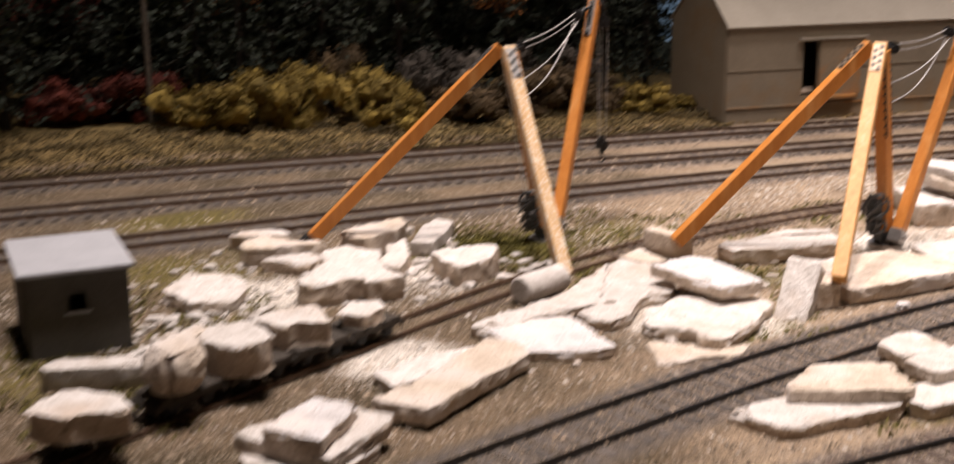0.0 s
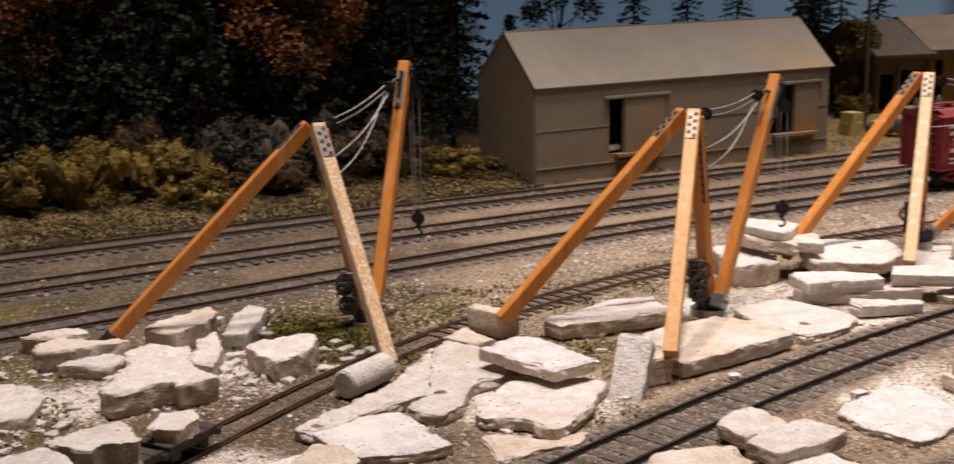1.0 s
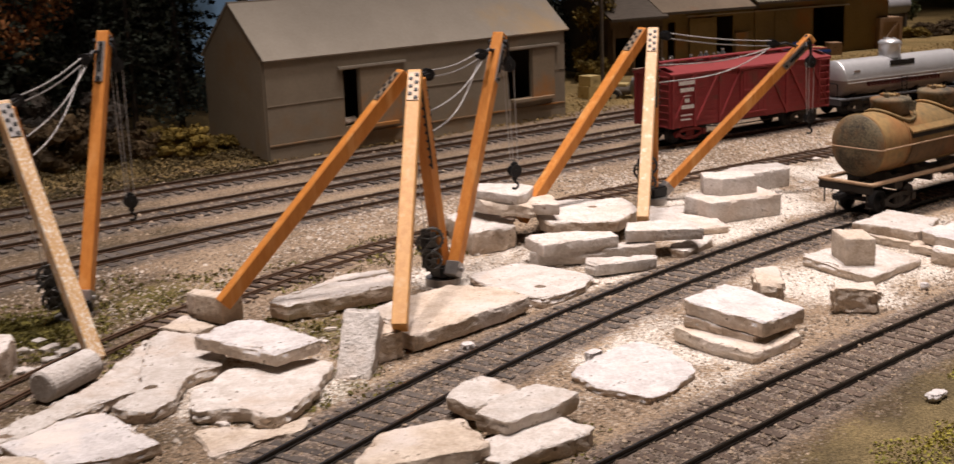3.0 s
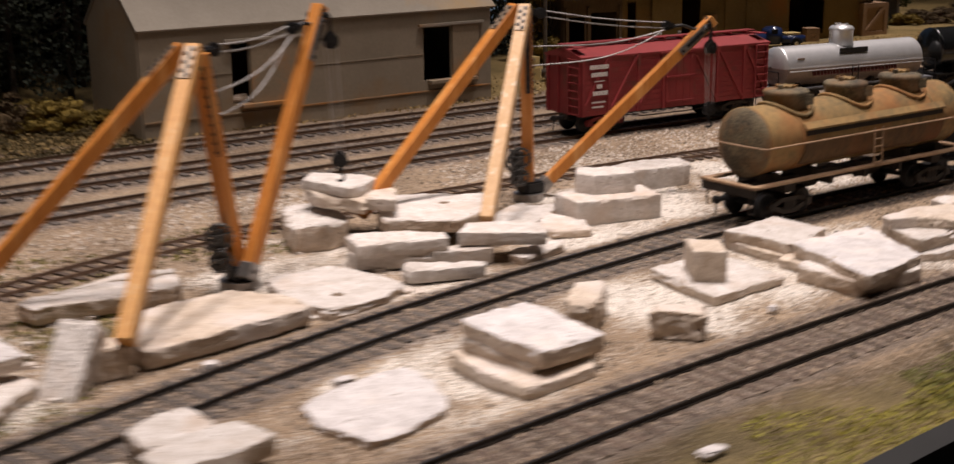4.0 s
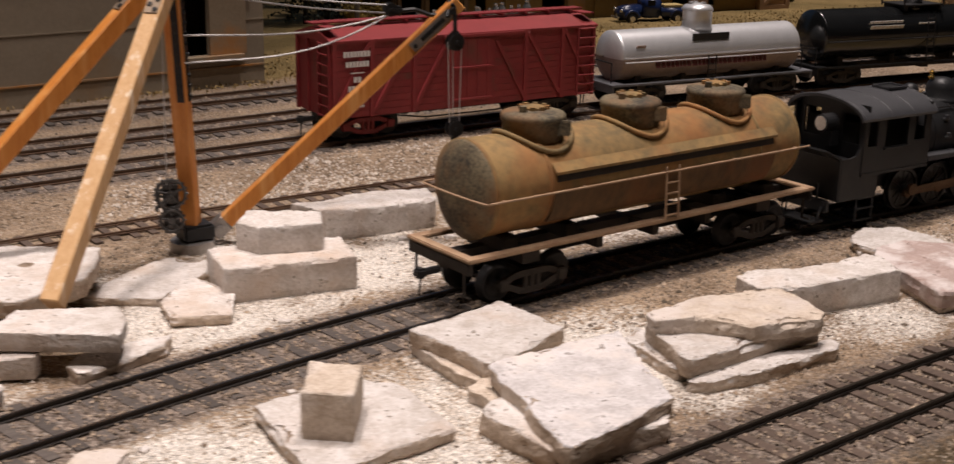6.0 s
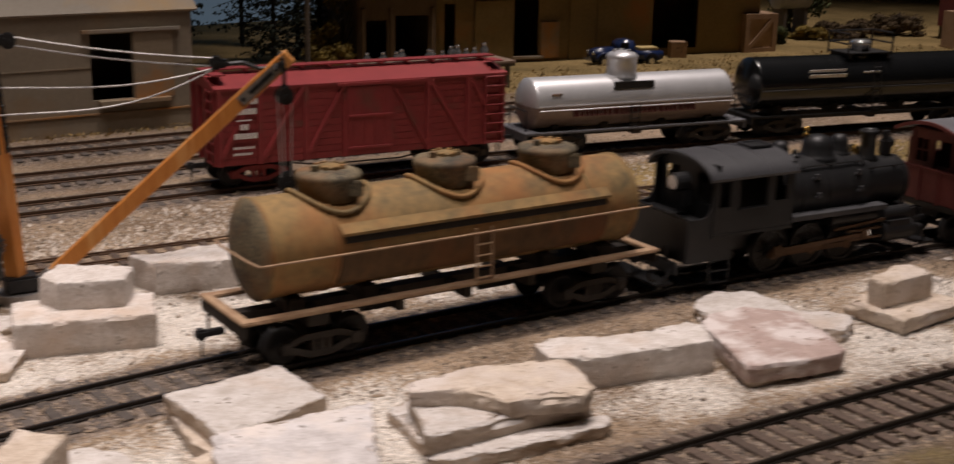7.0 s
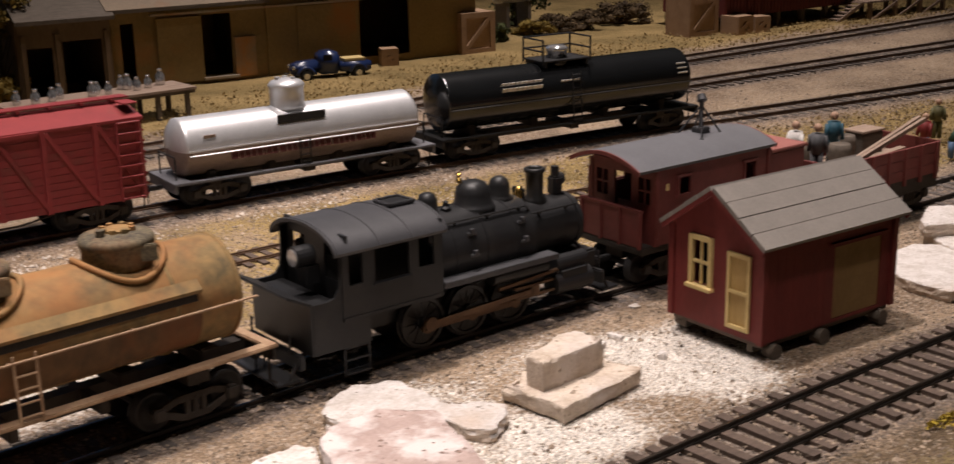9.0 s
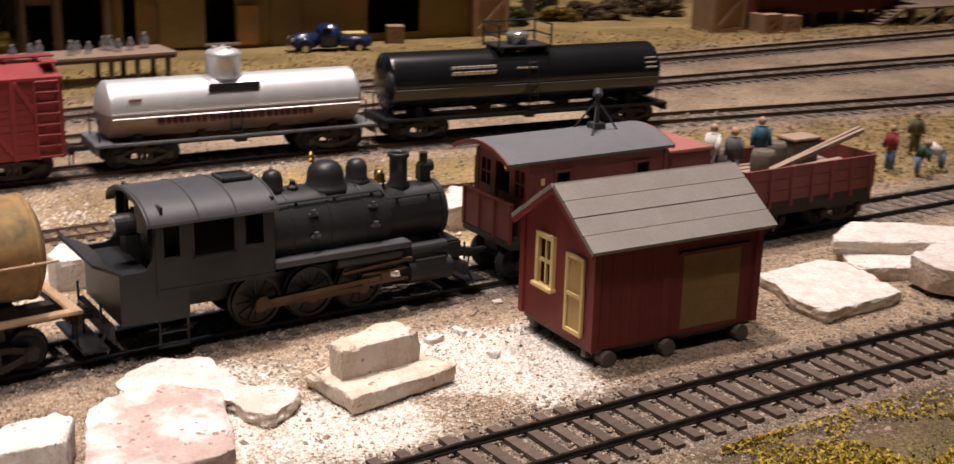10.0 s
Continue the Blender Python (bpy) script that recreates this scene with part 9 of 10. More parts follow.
# ---- loading table with glassware ----
def dock_table():
    e = thing("loading_table", place(0.4822, 0.9203, 0.0075, 19) @ Matrix.Scale(0.94, 4), "long plank table with trestle legs beside the track", "table")
    L, W, h = 0.106, 0.030, 0.0185
    for k in range(5):
        bm = bmesh.new()
        box(bm, 0, -W / 2 + W / 10 + k * W / 5, h, L, W / 5 - 0.0004, 0.0014)
        part("table_plank", bm, DOCKWOOD, e)
    for x in (-0.048, -0.020, 0.015, 0.030, 0.048):
        for y in (-0.012, 0.012):
            bm = bmesh.new()
            box(bm, x, y, h / 2 - 0.0005, 0.0024, 0.0024, h - 0.001)
            part("leg", bm, CARWOOD, e, "dark trestle leg")
    bm = bmesh.new()
    box(bm, 0, -0.012, h - 0.0018, L, 0.0020, 0.0022)
    part("apron", bm, CARWOOD, e)
    base = place(0.4822, 0.9203, 0.0075, 19) @ Matrix.Scale(0.94, 4)
    rnd = random.Random(3)
    for x, y in ((-0.044, 0.002), (-0.036, -0.004), (-0.026, -0.002), (-0.020, 0.003), (-0.004, -0.003), (0.001, 0.002), (0.006, -0.002), (0.020, 0.004), (0.023, -0.002), (0.031, 0.001), (0.041, 0.006), (0.018, 0.008)):
        bm = bmesh.new()
        s = rnd.uniform(0.85, 1.15)
        lathe(bm, [(0.0022 * s, 0), (0.0024 * s, 0.001), (0.0024 * s, 0.0048 * s), (0.0013 * s, 0.0062 * s), (0.0012 * s, 0.0076 * s), (0.0015 * s, 0.0080 * s), (0.0003, 0.0082 * s)], 12)
        ob = part("milk_can", bm, CHROME, smooth=True)
        ob.matrix_world = base @ Matrix.Translation((x, y, h + 0.0007))
        tagged(ob, "small shiny metal milk can on the plank table", "milk can", "milk cans")


dock_table()


# ---- blue pickup truck ----
def pickup(m, paint, bed, tint, label):
    e = thing("pickup_truck", m, label, "truck", "parked trucks")
    def bodypart(nm, prof, x_w, lb, material=paint, bev=0.0008):
        bm = bmesh.new()
        a = [bm.verts.new((x, -x_w, z)) for x, z in prof]
        b = [bm.verts.new((x, x_w, z)) for x, z in prof]
        n = len(prof)
        bm.faces.new(a)
        bm.faces.new(b[::-1])
        for i in range(n):
            bm.faces.new((a[i], b[i], b[(i + 1) % n], a[(i + 1) % n]))
        bmesh.ops.recalc_face_normals(bm, faces=bm.faces)
        bmesh.ops.bevel(bm, geom=list(bm.edges), offset=bev, segments=2, affect="EDGES", clamp_overlap=True)
        return part(nm, bm, material, e, lb, True)
    bodypart("hood", [(0.0085, 0.0045), (0.0270, 0.0045), (0.0275, 0.0105), (0.0235, 0.0130), (0.0085, 0.0140)], 0.0055, "rounded " + tint + " hood", bev=0.0014)
    bodypart("cab", [(-0.0050, 0.0045), (0.0090, 0.0045), (0.0090, 0.0135), (0.0068, 0.0190), (-0.0030, 0.0195), (-0.0052, 0.0175)], 0.0080, "rounded " + tint + " cab", bev=0.0016)
    bodypart("bed", [(-0.0265, 0.0055), (-0.0055, 0.0055), (-0.0055, 0.0115), (-0.0265, 0.0115)], 0.0086, "open cargo bed", bed, bev=0.0005)
    for sd in (-1, 1):
        for x in (0.0185, -0.0175):
            bm = bmesh.new()
            lathe(bm, [(0.0022, -0.0012), (0.0042, -0.0012), (0.0044, 0.0), (0.0042, 0.0012), (0.0022, 0.0013)], 18, Matrix.Translation((x, sd * 0.0078, 0.0043)) @ Matrix.Rotation(radians(90), 4, "X"))
            w = part("wheel", bm, TYRE, e, "black tyre", True)
            bm = bmesh.new()
            rod(bm, (x, sd * 0.0078, 0.0043), (x, sd * 0.0094, 0.0043), 0.0021, 12)
            part("hub_cap", bm, CHROME, w, "bright hub cap")
            bm = bmesh.new()
            pts = [Vector((x + 0.0058 * math.cos(radians(t)), sd * 0.0080, 0.0040 + 0.0058 * math.sin(radians(t)))) for t in range(10, 171, 20)]
            wire(bm, pts, 0.0012, 8)
            part("fender", bm, paint, e, tint + " rounded fender", True)
        bm = bmesh.new()
        box(bm, 0.0035, sd * 0.0081, 0.0155, 0.0062, 0.0005, 0.0040, 0, 0.0004)
        part("side_window", bm, DARK, e, "dark side window")
        bm = bmesh.new()
        bmesh.ops.create_uvsphere(bm, u_segments=10, v_segments=6, radius=0.0014, matrix=Matrix.Translation((0.0262, sd * 0.0058, 0.0100)))
        part("headlight", bm, CHROME, e, "bright headlight", True)
    bm = bmesh.new()
    box(bm, -0.0160, 0, 0.0125, 0.0150, 0.0120, 0.0022, 0, 0.0003)
    part("load", bm, CREAM, e, "pale wooden load")
    bm = bmesh.new()
    box(bm, 0.0290, 0, 0.0050, 0.0010, 0.0150, 0.0014, 0, 0.0003)
    part("bumper", bm, CHROME, e, "bright bumper")


pickup(place(0.6305, 1.0150, 0.0088, 183) @ Matrix.Scale(0.94, 4), TRUCKBLUE, TRUCKBLUE, "blue", "dark blue vintage pickup truck with a wooden load")
pickup(place(0.4211, 0.8799, 0.0062, -38) @ Matrix.Scale(0.94, 4), TRUCKGREY, CARWOOD, "pale grey", "pale grey vintage truck with a brown plank bed")

# small pale oil tank on a stand beyond the warehouse
e = thing("oil_tank", place(0.8131, 1.1544, 0.0090, 14) @ Matrix.Scale(0.94, 4), "pale grey horizontal oil tank on a stand", "tank")
bm = bmesh.new()
barrel_shell(bm, -0.016, 0.016, 0.036, 0.0095)
part("tank", bm, CONCROOF, e, "pale tank shell", True)
for x in (-0.011, 0.011):
    bm = bmesh.new()
    box(bm, x, 0, 0.0135, 0.003, 0.016, 0.027)
    part("stand", bm, CARWOOD, e)

# telegraph poles
for x, y, h in ((-0.1930, 0.6700, 0.20), (0.9193, 1.0604, 0.16), (0.4098, 0.9241, 0.18)):
    bm = bmesh.new()
    rod(bm, (0, 0, 0), (0, 0, h), 0.0016, 8, 0.0011)
    ob = part("utility_pole", bm, CARWOOD)
    ob.matrix_world = place(x, y, ground_z(x, y) - 0.001)
    tagged(ob, "thin dark wooden utility pole beside the tracks", "pole", "utility poles")

# ================= quarry carts with their stones =================
def cart(x, y, deg):
    e = thing("quarry_cart", place(x, y, 0.0040, deg), "small weathered plank flat cart on narrow gauge track", "quarry cart", "quarry carts")
    for k in range(5):
        bm = bmesh.new()
        box(bm, -0.0104 + k * 0.0052, 0, 0.0068, 0.0048, 0.0160 + 0.0008 * (k % 2), 0.0016, 0, 0.0002)
        part("deck_plank", bm, CARTWOOD, e)
    for sd in (-1, 1):
        bm = bmesh.new()
        box(bm, 0, sd * 0.0060, 0.0050, 0.0265, 0.0022, 0.0022, 0, 0.0002)
        part("side_sill", bm, CARTWOOD, e, "weathered side beam")
        for xx in (-0.0075, 0.0075):
            bm = bmesh.new()
            lathe(bm, [(0.0006, -0.0008), (0.0030, -0.0008), (0.0026, 0.0), (0.0024, 0.0008), (0.0006, 0.0009)], 14, Matrix.Translation((xx, sd * 0.0052, 0.0026)) @ Matrix.Rotation(radians(-90 * sd), 4, "X"))
            part("wheel", bm, IRON, e, "small dark iron wheel", True)
    for sg in (-1, 1):
        bm = bmesh.new()
        box(bm, sg * 0.0142, 0, 0.0044, 0.0018, 0.0150, 0.0022)
        rod(bm, (sg * 0.0142, 0, 0.0040), (sg * 0.0172, 0, 0.0040), 0.0006, 6)
        part("end_beam", bm, CARTWOOD, e, "weathered end beam with a link")
    return e


CART_X = (-0.0785, -0.0620, -0.0472, -0.0338, -0.0205)
for cx in CART_X:
    mm = on_track(side_y, cx, 0, 0.0042)
    cart(mm.translation.x, mm.translation.y, math.degrees(slope(side_y, cx))).matrix_world @= Matrix.Scale(0.80, 4)
cz = 0.0104
slab("rough", "stone_slab", -0.0762, 0.2585, cz, 0.0065, [(-12.0, -6.1), (-10.9, 0.7), (-3.1, 8.1), (6.2, 7.4), (12.0, -0.3), (7.8, -4.5), (-1.2, -8.1)], "thick tan-edged limestone slab loaded on a quarry cart", LIME)
stone("boulder", "rough_stone", -0.0612, 0.2850, cz, 0.0165, 0.0150, 0.0150, 55, "rounded tan boulder loaded on a quarry cart", LIME_TAN)
slab("rough", "rough_stone", -0.0490, 0.3060, cz, 0.0092, [(-10.6, -1.9), (-7.6, 5.9), (-0.7, 11.0), (10.0, -1.0), (8.4, -7.4), (1.6, -9.5), (-5.3, -9.0)], "big rough tan limestone block loaded on a quarry cart", LIME)
slab("rough", "rough_stone", -0.0372, 0.3300, cz, 0.0070, [(-12.3, -3.8), (-7.9, 5.0), (3.1, 9.9), (11.0, -4.9), (6.6, -5.0), (1.4, -6.1), (-2.4, -9.9)], "rough tan limestone block loaded on a quarry cart", LIME)
slab("slab", "stone_slab", -0.0208, 0.3480, cz, 0.0040, [(-6.0, -6.0), (-4.6, 5.0), (4.4, 7.6), (6.4, 0.5), (1.7, -7.6)], "small limestone slab loaded on a quarry cart", LIME)
stone("rough", "rough_stone", -0.0680, 0.3160, 0.002, 0.0130, 0.0100, 0.0140, 40, "rough tan limestone boulder beside the quarry carts", LIME_TAN)



# ================= little modelled workers: plain shapes =================
def figurine(x, y, z, deg, top, legs, tall=0.0195, bend=0.0):
    """A plain peg-like figure: legs, coat and head in one mesh."""
    bm = bmesh.new()
    k = tall / 0.0195
    for sd in (-1, 1):
        rod(bm, (0, sd * 0.0013, 0), (0, sd * 0.0011, 0.0090 * k), 0.0011, 8, 0.0014)
    lean = Vector((bend * 0.006, 0, -abs(bend) * 0.003))
    rod(bm, (0, 0, 0.0085 * k), Vector((0, 0, 0.0160 * k)) + lean, 0.0021, 10, 0.0026)
    for sd in (-1, 1):
        rod(bm, Vector((0, sd * 0.0026, 0.0152 * k)) + lean, Vector((0.0012, sd * 0.0032, 0.0092 * k)) + lean, 0.0009, 6)
    bmesh.ops.create_uvsphere(bm, u_segments=10, v_segments=8, radius=0.0016, matrix=Matrix.Translation(Vector((0, 0, 0.0182 * k)) + lean * 1.2))
    for f in bm.faces:
        c = f.calc_center_median()
        f.material_index = 0 if c.z < 0.0090 * k else (1 if c.z < 0.0164 * k + lean.z else 2)
    ob = part("figurine", bm, legs, smooth=True)
    ob.data.materials.append(top)
    ob.data.materials.append(FIGHEAD)
    ob.matrix_world = place(x, y, z, deg)
    return tagged(ob, "tiny painted model worker figurine standing near the gondola", "figurine", "model figurines")


FIGHEAD = mat("tan_painted_plastic", (0.45, 0.28, 0.19), (0.36, 0.22, 0.15), 0.6, scale=500, bump=0)
TEAL = mat("teal_painted_plastic", (0.03, 0.10, 0.14), (0.02, 0.07, 0.10), 0.6, scale=500, bump=0)
GREYCOAT = mat("grey_painted_plastic", (0.12, 0.12, 0.125), (0.08, 0.08, 0.085), 0.6, scale=500, bump=0)
DENIM = mat("blue_painted_plastic", (0.12, 0.20, 0.33), (0.08, 0.14, 0.25), 0.6, scale=500, bump=0)
REDSHIRT = mat("red_painted_plastic", (0.24, 0.03, 0.03), (0.17, 0.02, 0.02), 0.6, scale=500, bump=0)
OLIVESHIRT = mat("olive_painted_plastic", (0.13, 0.12, 0.05), (0.09, 0.085, 0.035), 0.6, scale=500, bump=0)
GREENSHIRT = mat("dark_green_painted_plastic", (0.025, 0.06, 0.03), (0.018, 0.04, 0.02), 0.6, scale=500, bump=0)
YELLOW = mat("bright_yellow_paint", (0.75, 0.50, 0.03), (0.62, 0.40, 0.02), 0.5, scale=300, bump=0.1)
gm = on_track(mid_y, 0.7365)
for s, y, zz, top, legs, dg in ((-0.0275, -0.0030, 0.0192, GREYCOAT, GREYCOAT, 40), (-0.0300, 0.0050, 0.0192, WHITE, GREYCOAT, 200), (-0.0050, 0.0070, 0.0192, TEAL, TEAL, 250)):
    p = gm @ Vector((s, y, zz))
    figurine(p.x, p.y, p.z, dg, top, legs)
for x, y, dg, top, legs, tall, bend in ((0.8290, 0.7020, 200, REDSHIRT, DENIM, 0.0195, 0), (0.8600, 0.7300, 240, OLIVESHIRT, OLIVESHIRT, 0.019, 0), (0.8370, 0.6930, -30, GREENSHIRT, DENIM, 0.0165, 0.5), (0.8540, 0.7000, 160, WHITE, DENIM, 0.0150, 0.9), (0.7960, 0.7050, 160, WHITE, CREAM, 0.0150, 0.4), (0.8740, 0.6960, 200, GREYCOAT, CARWOOD, 0.0185, 0)):
    figurine(x, y, 0.0035, dg, top, legs, tall, bend)

e = thing("yellow_hopper", place(0.8950, 0.7060, 0.0030, 15), "small bright yellow hopper cart beside the track", "cart")
bm = bmesh.new()
prism(bm, [(-0.0070, 0.0140), (-0.0035, 0.0060), (0.0035, 0.0060), (0.0070, 0.0140)], -0.009, 0.009)
part("hopper", bm, YELLOW, e, "bright yellow sloping hopper")
bm = bmesh.new()
box(bm, 0, 0, 0.0045, 0.0180, 0.0060, 0.0025)
part("chassis", bm, IRON, e)
for x in (-0.006, 0.006):
    for sd in (-1, 1):
        bm = bmesh.new()
        rod(bm, (x, sd * 0.0040, 0.0030), (x, sd * 0.0055, 0.0030), 0.0030, 12)
        part("wheel", bm, IRON, e)

# ================= trees and brush =================
def leaves(name, material, parent, n, place_fn, size, seed, flat=0.0):
    rnd = random.Random(seed)
    verts, faces = [], []
    for i in range(n):
        c = place_fn(rnd)
        s = size * rnd.uniform(0.6, 1.5)
        a = Vector((rnd.gauss(0, 1), rnd.gauss(0, 1), rnd.gauss(0, 1) * (1 - flat))).normalized()
        b = a.cross(Vector((rnd.gauss(0, 1), rnd.gauss(0, 1), rnd.gauss(0, 1)))).normalized()
        k = len(verts)
        verts += [c + a * s, c + b * s * 0.7, c - a * s * 0.9, c - b * s * 0.6]
        faces.append((k, k + 1, k + 2, k + 3))
    me = bpy.data.meshes.new(name)
    me.from_pydata(verts, [], faces)
    me.materials.append(material)
    ob = new(name, me)
    if parent is not None:
        ob.parent = parent
    return ob


TREE_N = [100]


def spruce(x, y, h, r, material=None):
    TREE_N[0] += 1
    sd = TREE_N[0]
    e = thing("spruce_tree", place(x, y, ground_z(x, y) - 0.001, sd * 37 % 360), "dark green spruce tree in the woods behind the tracks", "tree", "woods")
    bm = bmesh.new()
    rod(bm, (0, 0, 0), (0, 0, h * 0.97), r * 0.075, 7, r * 0.01)
    rnd = random.Random(sd)
    tiers = []
    z = h * 0.10
    while z < h * 0.97:
        k = 1 - z / h
        rr = r * (k ** 0.85) * rnd.uniform(0.8, 1.12) + 0.001
        for j in range(max(4, int(9 * k + 3))):
            a = rnd.uniform(0, 6.283)
            tip = Vector((math.cos(a) * rr, math.sin(a) * rr, z - rr * 0.28))
            tiers.append((Vector((0, 0, z)), tip))
            if rnd.random() < 0.3:
                rod(bm, (0, 0, z), tip, r * 0.012, 4, r * 0.004)
        z += h * 0.030 * (0.7 + 0.7 * k)
    part("trunk", bm, BARK, e, "thin dark trunk with boughs")

    def where(q):
        a, b = tiers[q.randrange(len(tiers))]
        t = q.random() ** 0.6
        return a.lerp(b, t) + Vector((q.gauss(0, 1), q.gauss(0, 1), q.gauss(0, 0.7))) * r * 0.045
    leaves("crown", material or SPRUCE, e, 2600, where, r * 0.05, sd, 0.3)


def broadleaf(x, y, h, r, material, low=0.35, label="autumn tree with sparse rust-orange leaves", n=4200, size=0.0015):
    TREE_N[0] += 1
    sd = TREE_N[0]
    e = thing("broadleaf_tree", place(x, y, ground_z(x, y) - 0.001), label, "tree", "woods")
    rnd = random.Random(sd)
    bm = bmesh.new()
    rod(bm, (0, 0, 0), (0.002, 0, h * 0.55), r * 0.07, 8, r * 0.04)
    clumps = []
    for i in range(16):
        a, k = rnd.uniform(0, 6.283), rnd.uniform(0.2, 1.0)
        zz = h * rnd.uniform(low, 0.98)
        mid = 1 - abs((zz / h - (low + 1) / 2) / ((1 - low) / 2)) ** 2
        c = Vector((math.cos(a) * r * k * (0.35 + 0.65 * mid), math.sin(a) * r * k * (0.35 + 0.65 * mid), zz))
        clumps.append((c, r * rnd.uniform(0.22, 0.42)))
        rod(bm, (0.002, 0, h * rnd.uniform(low * 0.7, 0.55)), c, r * 0.022, 5, r * 0.006)
    part("trunk", bm, BARK, e, "dark trunk with limbs")

    def where(q):
        c, cr = clumps[q.randrange(len(clumps))]
        d = Vector((q.gauss(0, 1), q.gauss(0, 1), q.gauss(0, 1))).normalized() * cr * q.random() ** 0.45
        return c + d
    leaves("crown", material, e, n, where, size, sd)


def bush(x, y, w, d, h, material, label, n=6500, size=0.0008):
    TREE_N[0] += 1
    sd = TREE_N[0]
    rnd = random.Random(sd)
    e = thing("bush", place(x, y, ground_z(x, y) - 0.0005), label, "bush", "brush along the main line")
    lumps = [(Vector((rnd.uniform(-0.8, 0.8) * w / 2, rnd.uniform(-0.8, 0.8) * d / 2, h * rnd.uniform(0.08, 0.70))), rnd.uniform(0.13, 0.30)) for _ in range(30)]
    bm = bmesh.new()
    for c, k in lumps:
        rod(bm, (0, 0, 0), c, h * 0.035, 5, h * 0.012)
        mt = Matrix.Translation(c) @ Matrix.Diagonal((w * k * 0.42, d * k * 0.42, h * k * 0.60, 1))
        vs = bmesh.ops.create_icosphere(bm, subdivisions=2, radius=1.0, matrix=mt)["verts"]
        for v in vs:
            v.co += (v.co - c) * 0.7 * noise.noise(v.co * 240)
    part("core", bm, material, e, "dense inner twigs")

    def where(q):
        c, k = lumps[q.randrange(len(lumps))]
        v = Vector((q.gauss(0, 1), q.gauss(0, 1), abs(q.gauss(0, 1)) * 0.9 - 0.2)).normalized()
        return c + Vector((v.x * w * k * 0.46, v.y * d * k * 0.46, v.z * h * k * 0.68)) * q.uniform(0.6, 1.45)
    leaves("foliage", material, e, n, where, size, sd)


def wood(x, y, h, r):
    # the woods are cut along a camera sight line, leaving sky behind the barn
    if x < 0.100 + (y - 0.85) * 0.105:
        spruce(x, y, h, r)


rt = random.Random(77)
for i in range(26):
    x = -0.40 + i * 0.0225 + rt.uniform(-0.008, 0.008)
    wood(x, main1_y(x) + rt.uniform(0.125, 0.165), rt.uniform(0.13, 0.19), rt.uniform(0.026, 0.036))
for i in range(20):
    x = -0.40 + i * 0.030 + rt.uniform(-0.01, 0.01)
    wood(x, main1_y(x) + rt.uniform(0.20, 0.27), rt.uniform(0.17, 0.23), rt.uniform(0.030, 0.042))
for i in range(22):
    x = -0.42 + i * 0.027 + rt.uniform(-0.01, 0.01)
    wood(x, main1_y(x) + rt.uniform(0.30, 0.34), rt.uniform(0.20, 0.27), rt.uniform(0.034, 0.044))
for x, y, h in ((0.160, 1.09, 0.088), (0.276, 1.13, 0.17), (0.327, 1.14, 0.165), (0.376, 1.15, 0.16), (0.438, 1.12, 0.185), (0.465, 1.20, 0.19), (0.50, 1.22, 0.18), (0.55, 1.25, 0.17)):
    spruce(x, y, h, 0.026)
for x in (0.395, 0.412, 0.428):
    spruce(x, 1.045 + (x - 0.4) * 1.2, 0.13, 0.026)
broadleaf(0.205, 1.12, 0.135, 0.034, RUSTLEAF)
broadleaf(0.000, 0.785, 0.170, 0.052, RUSTLEAF, 0.38, n=6000)
broadleaf(-0.045, 0.800, 0.19, 0.045, RUSTLEAF, 0.5)
broadleaf(0.055, 0.86, 0.19, 0.042, REDLEAF, 0.55, "autumn tree with deep red leaves")
broadleaf(0.095, 0.90, 0.20, 0.040, REDLEAF, 0.5, "autumn tree with deep red leaves")
broadleaf(-0.160, 0.745, 0.165, 0.048, RUSTLEAF, 0.30, "autumn tree with golden brown leaves")
broadleaf(-0.110, 0.775, 0.17, 0.035, REDLEAF, 0.55, "autumn tree with deep red leaves")
broadleaf(-0.260, 0.715, 0.15, 0.050, REDLEAF, 0.40, "autumn tree with deep red leaves")
broadleaf(-0.310, 0.72, 0.14, 0.045, REDLEAF, 0.40, "autumn tree with deep red leaves")
broadleaf(-0.072, 0.775, 0.105, 0.022, GREENLEAF, 0.12, "slim dull green tree at the wood's edge")
broadleaf(-0.200, 0.765, 0.110, 0.030, GREENLEAF, 0.2, "dull green tree at the wood's edge")
broadleaf(0.4371, 1.0134, 0.075, 0.022, OLIVE, 0.08, "yellow-olive bushy tree beside the warehouse")
broadleaf(0.8272, 1.1873, 0.090, 0.040, GREENLEAF, 0.15, "dull green tree beyond the warehouse")
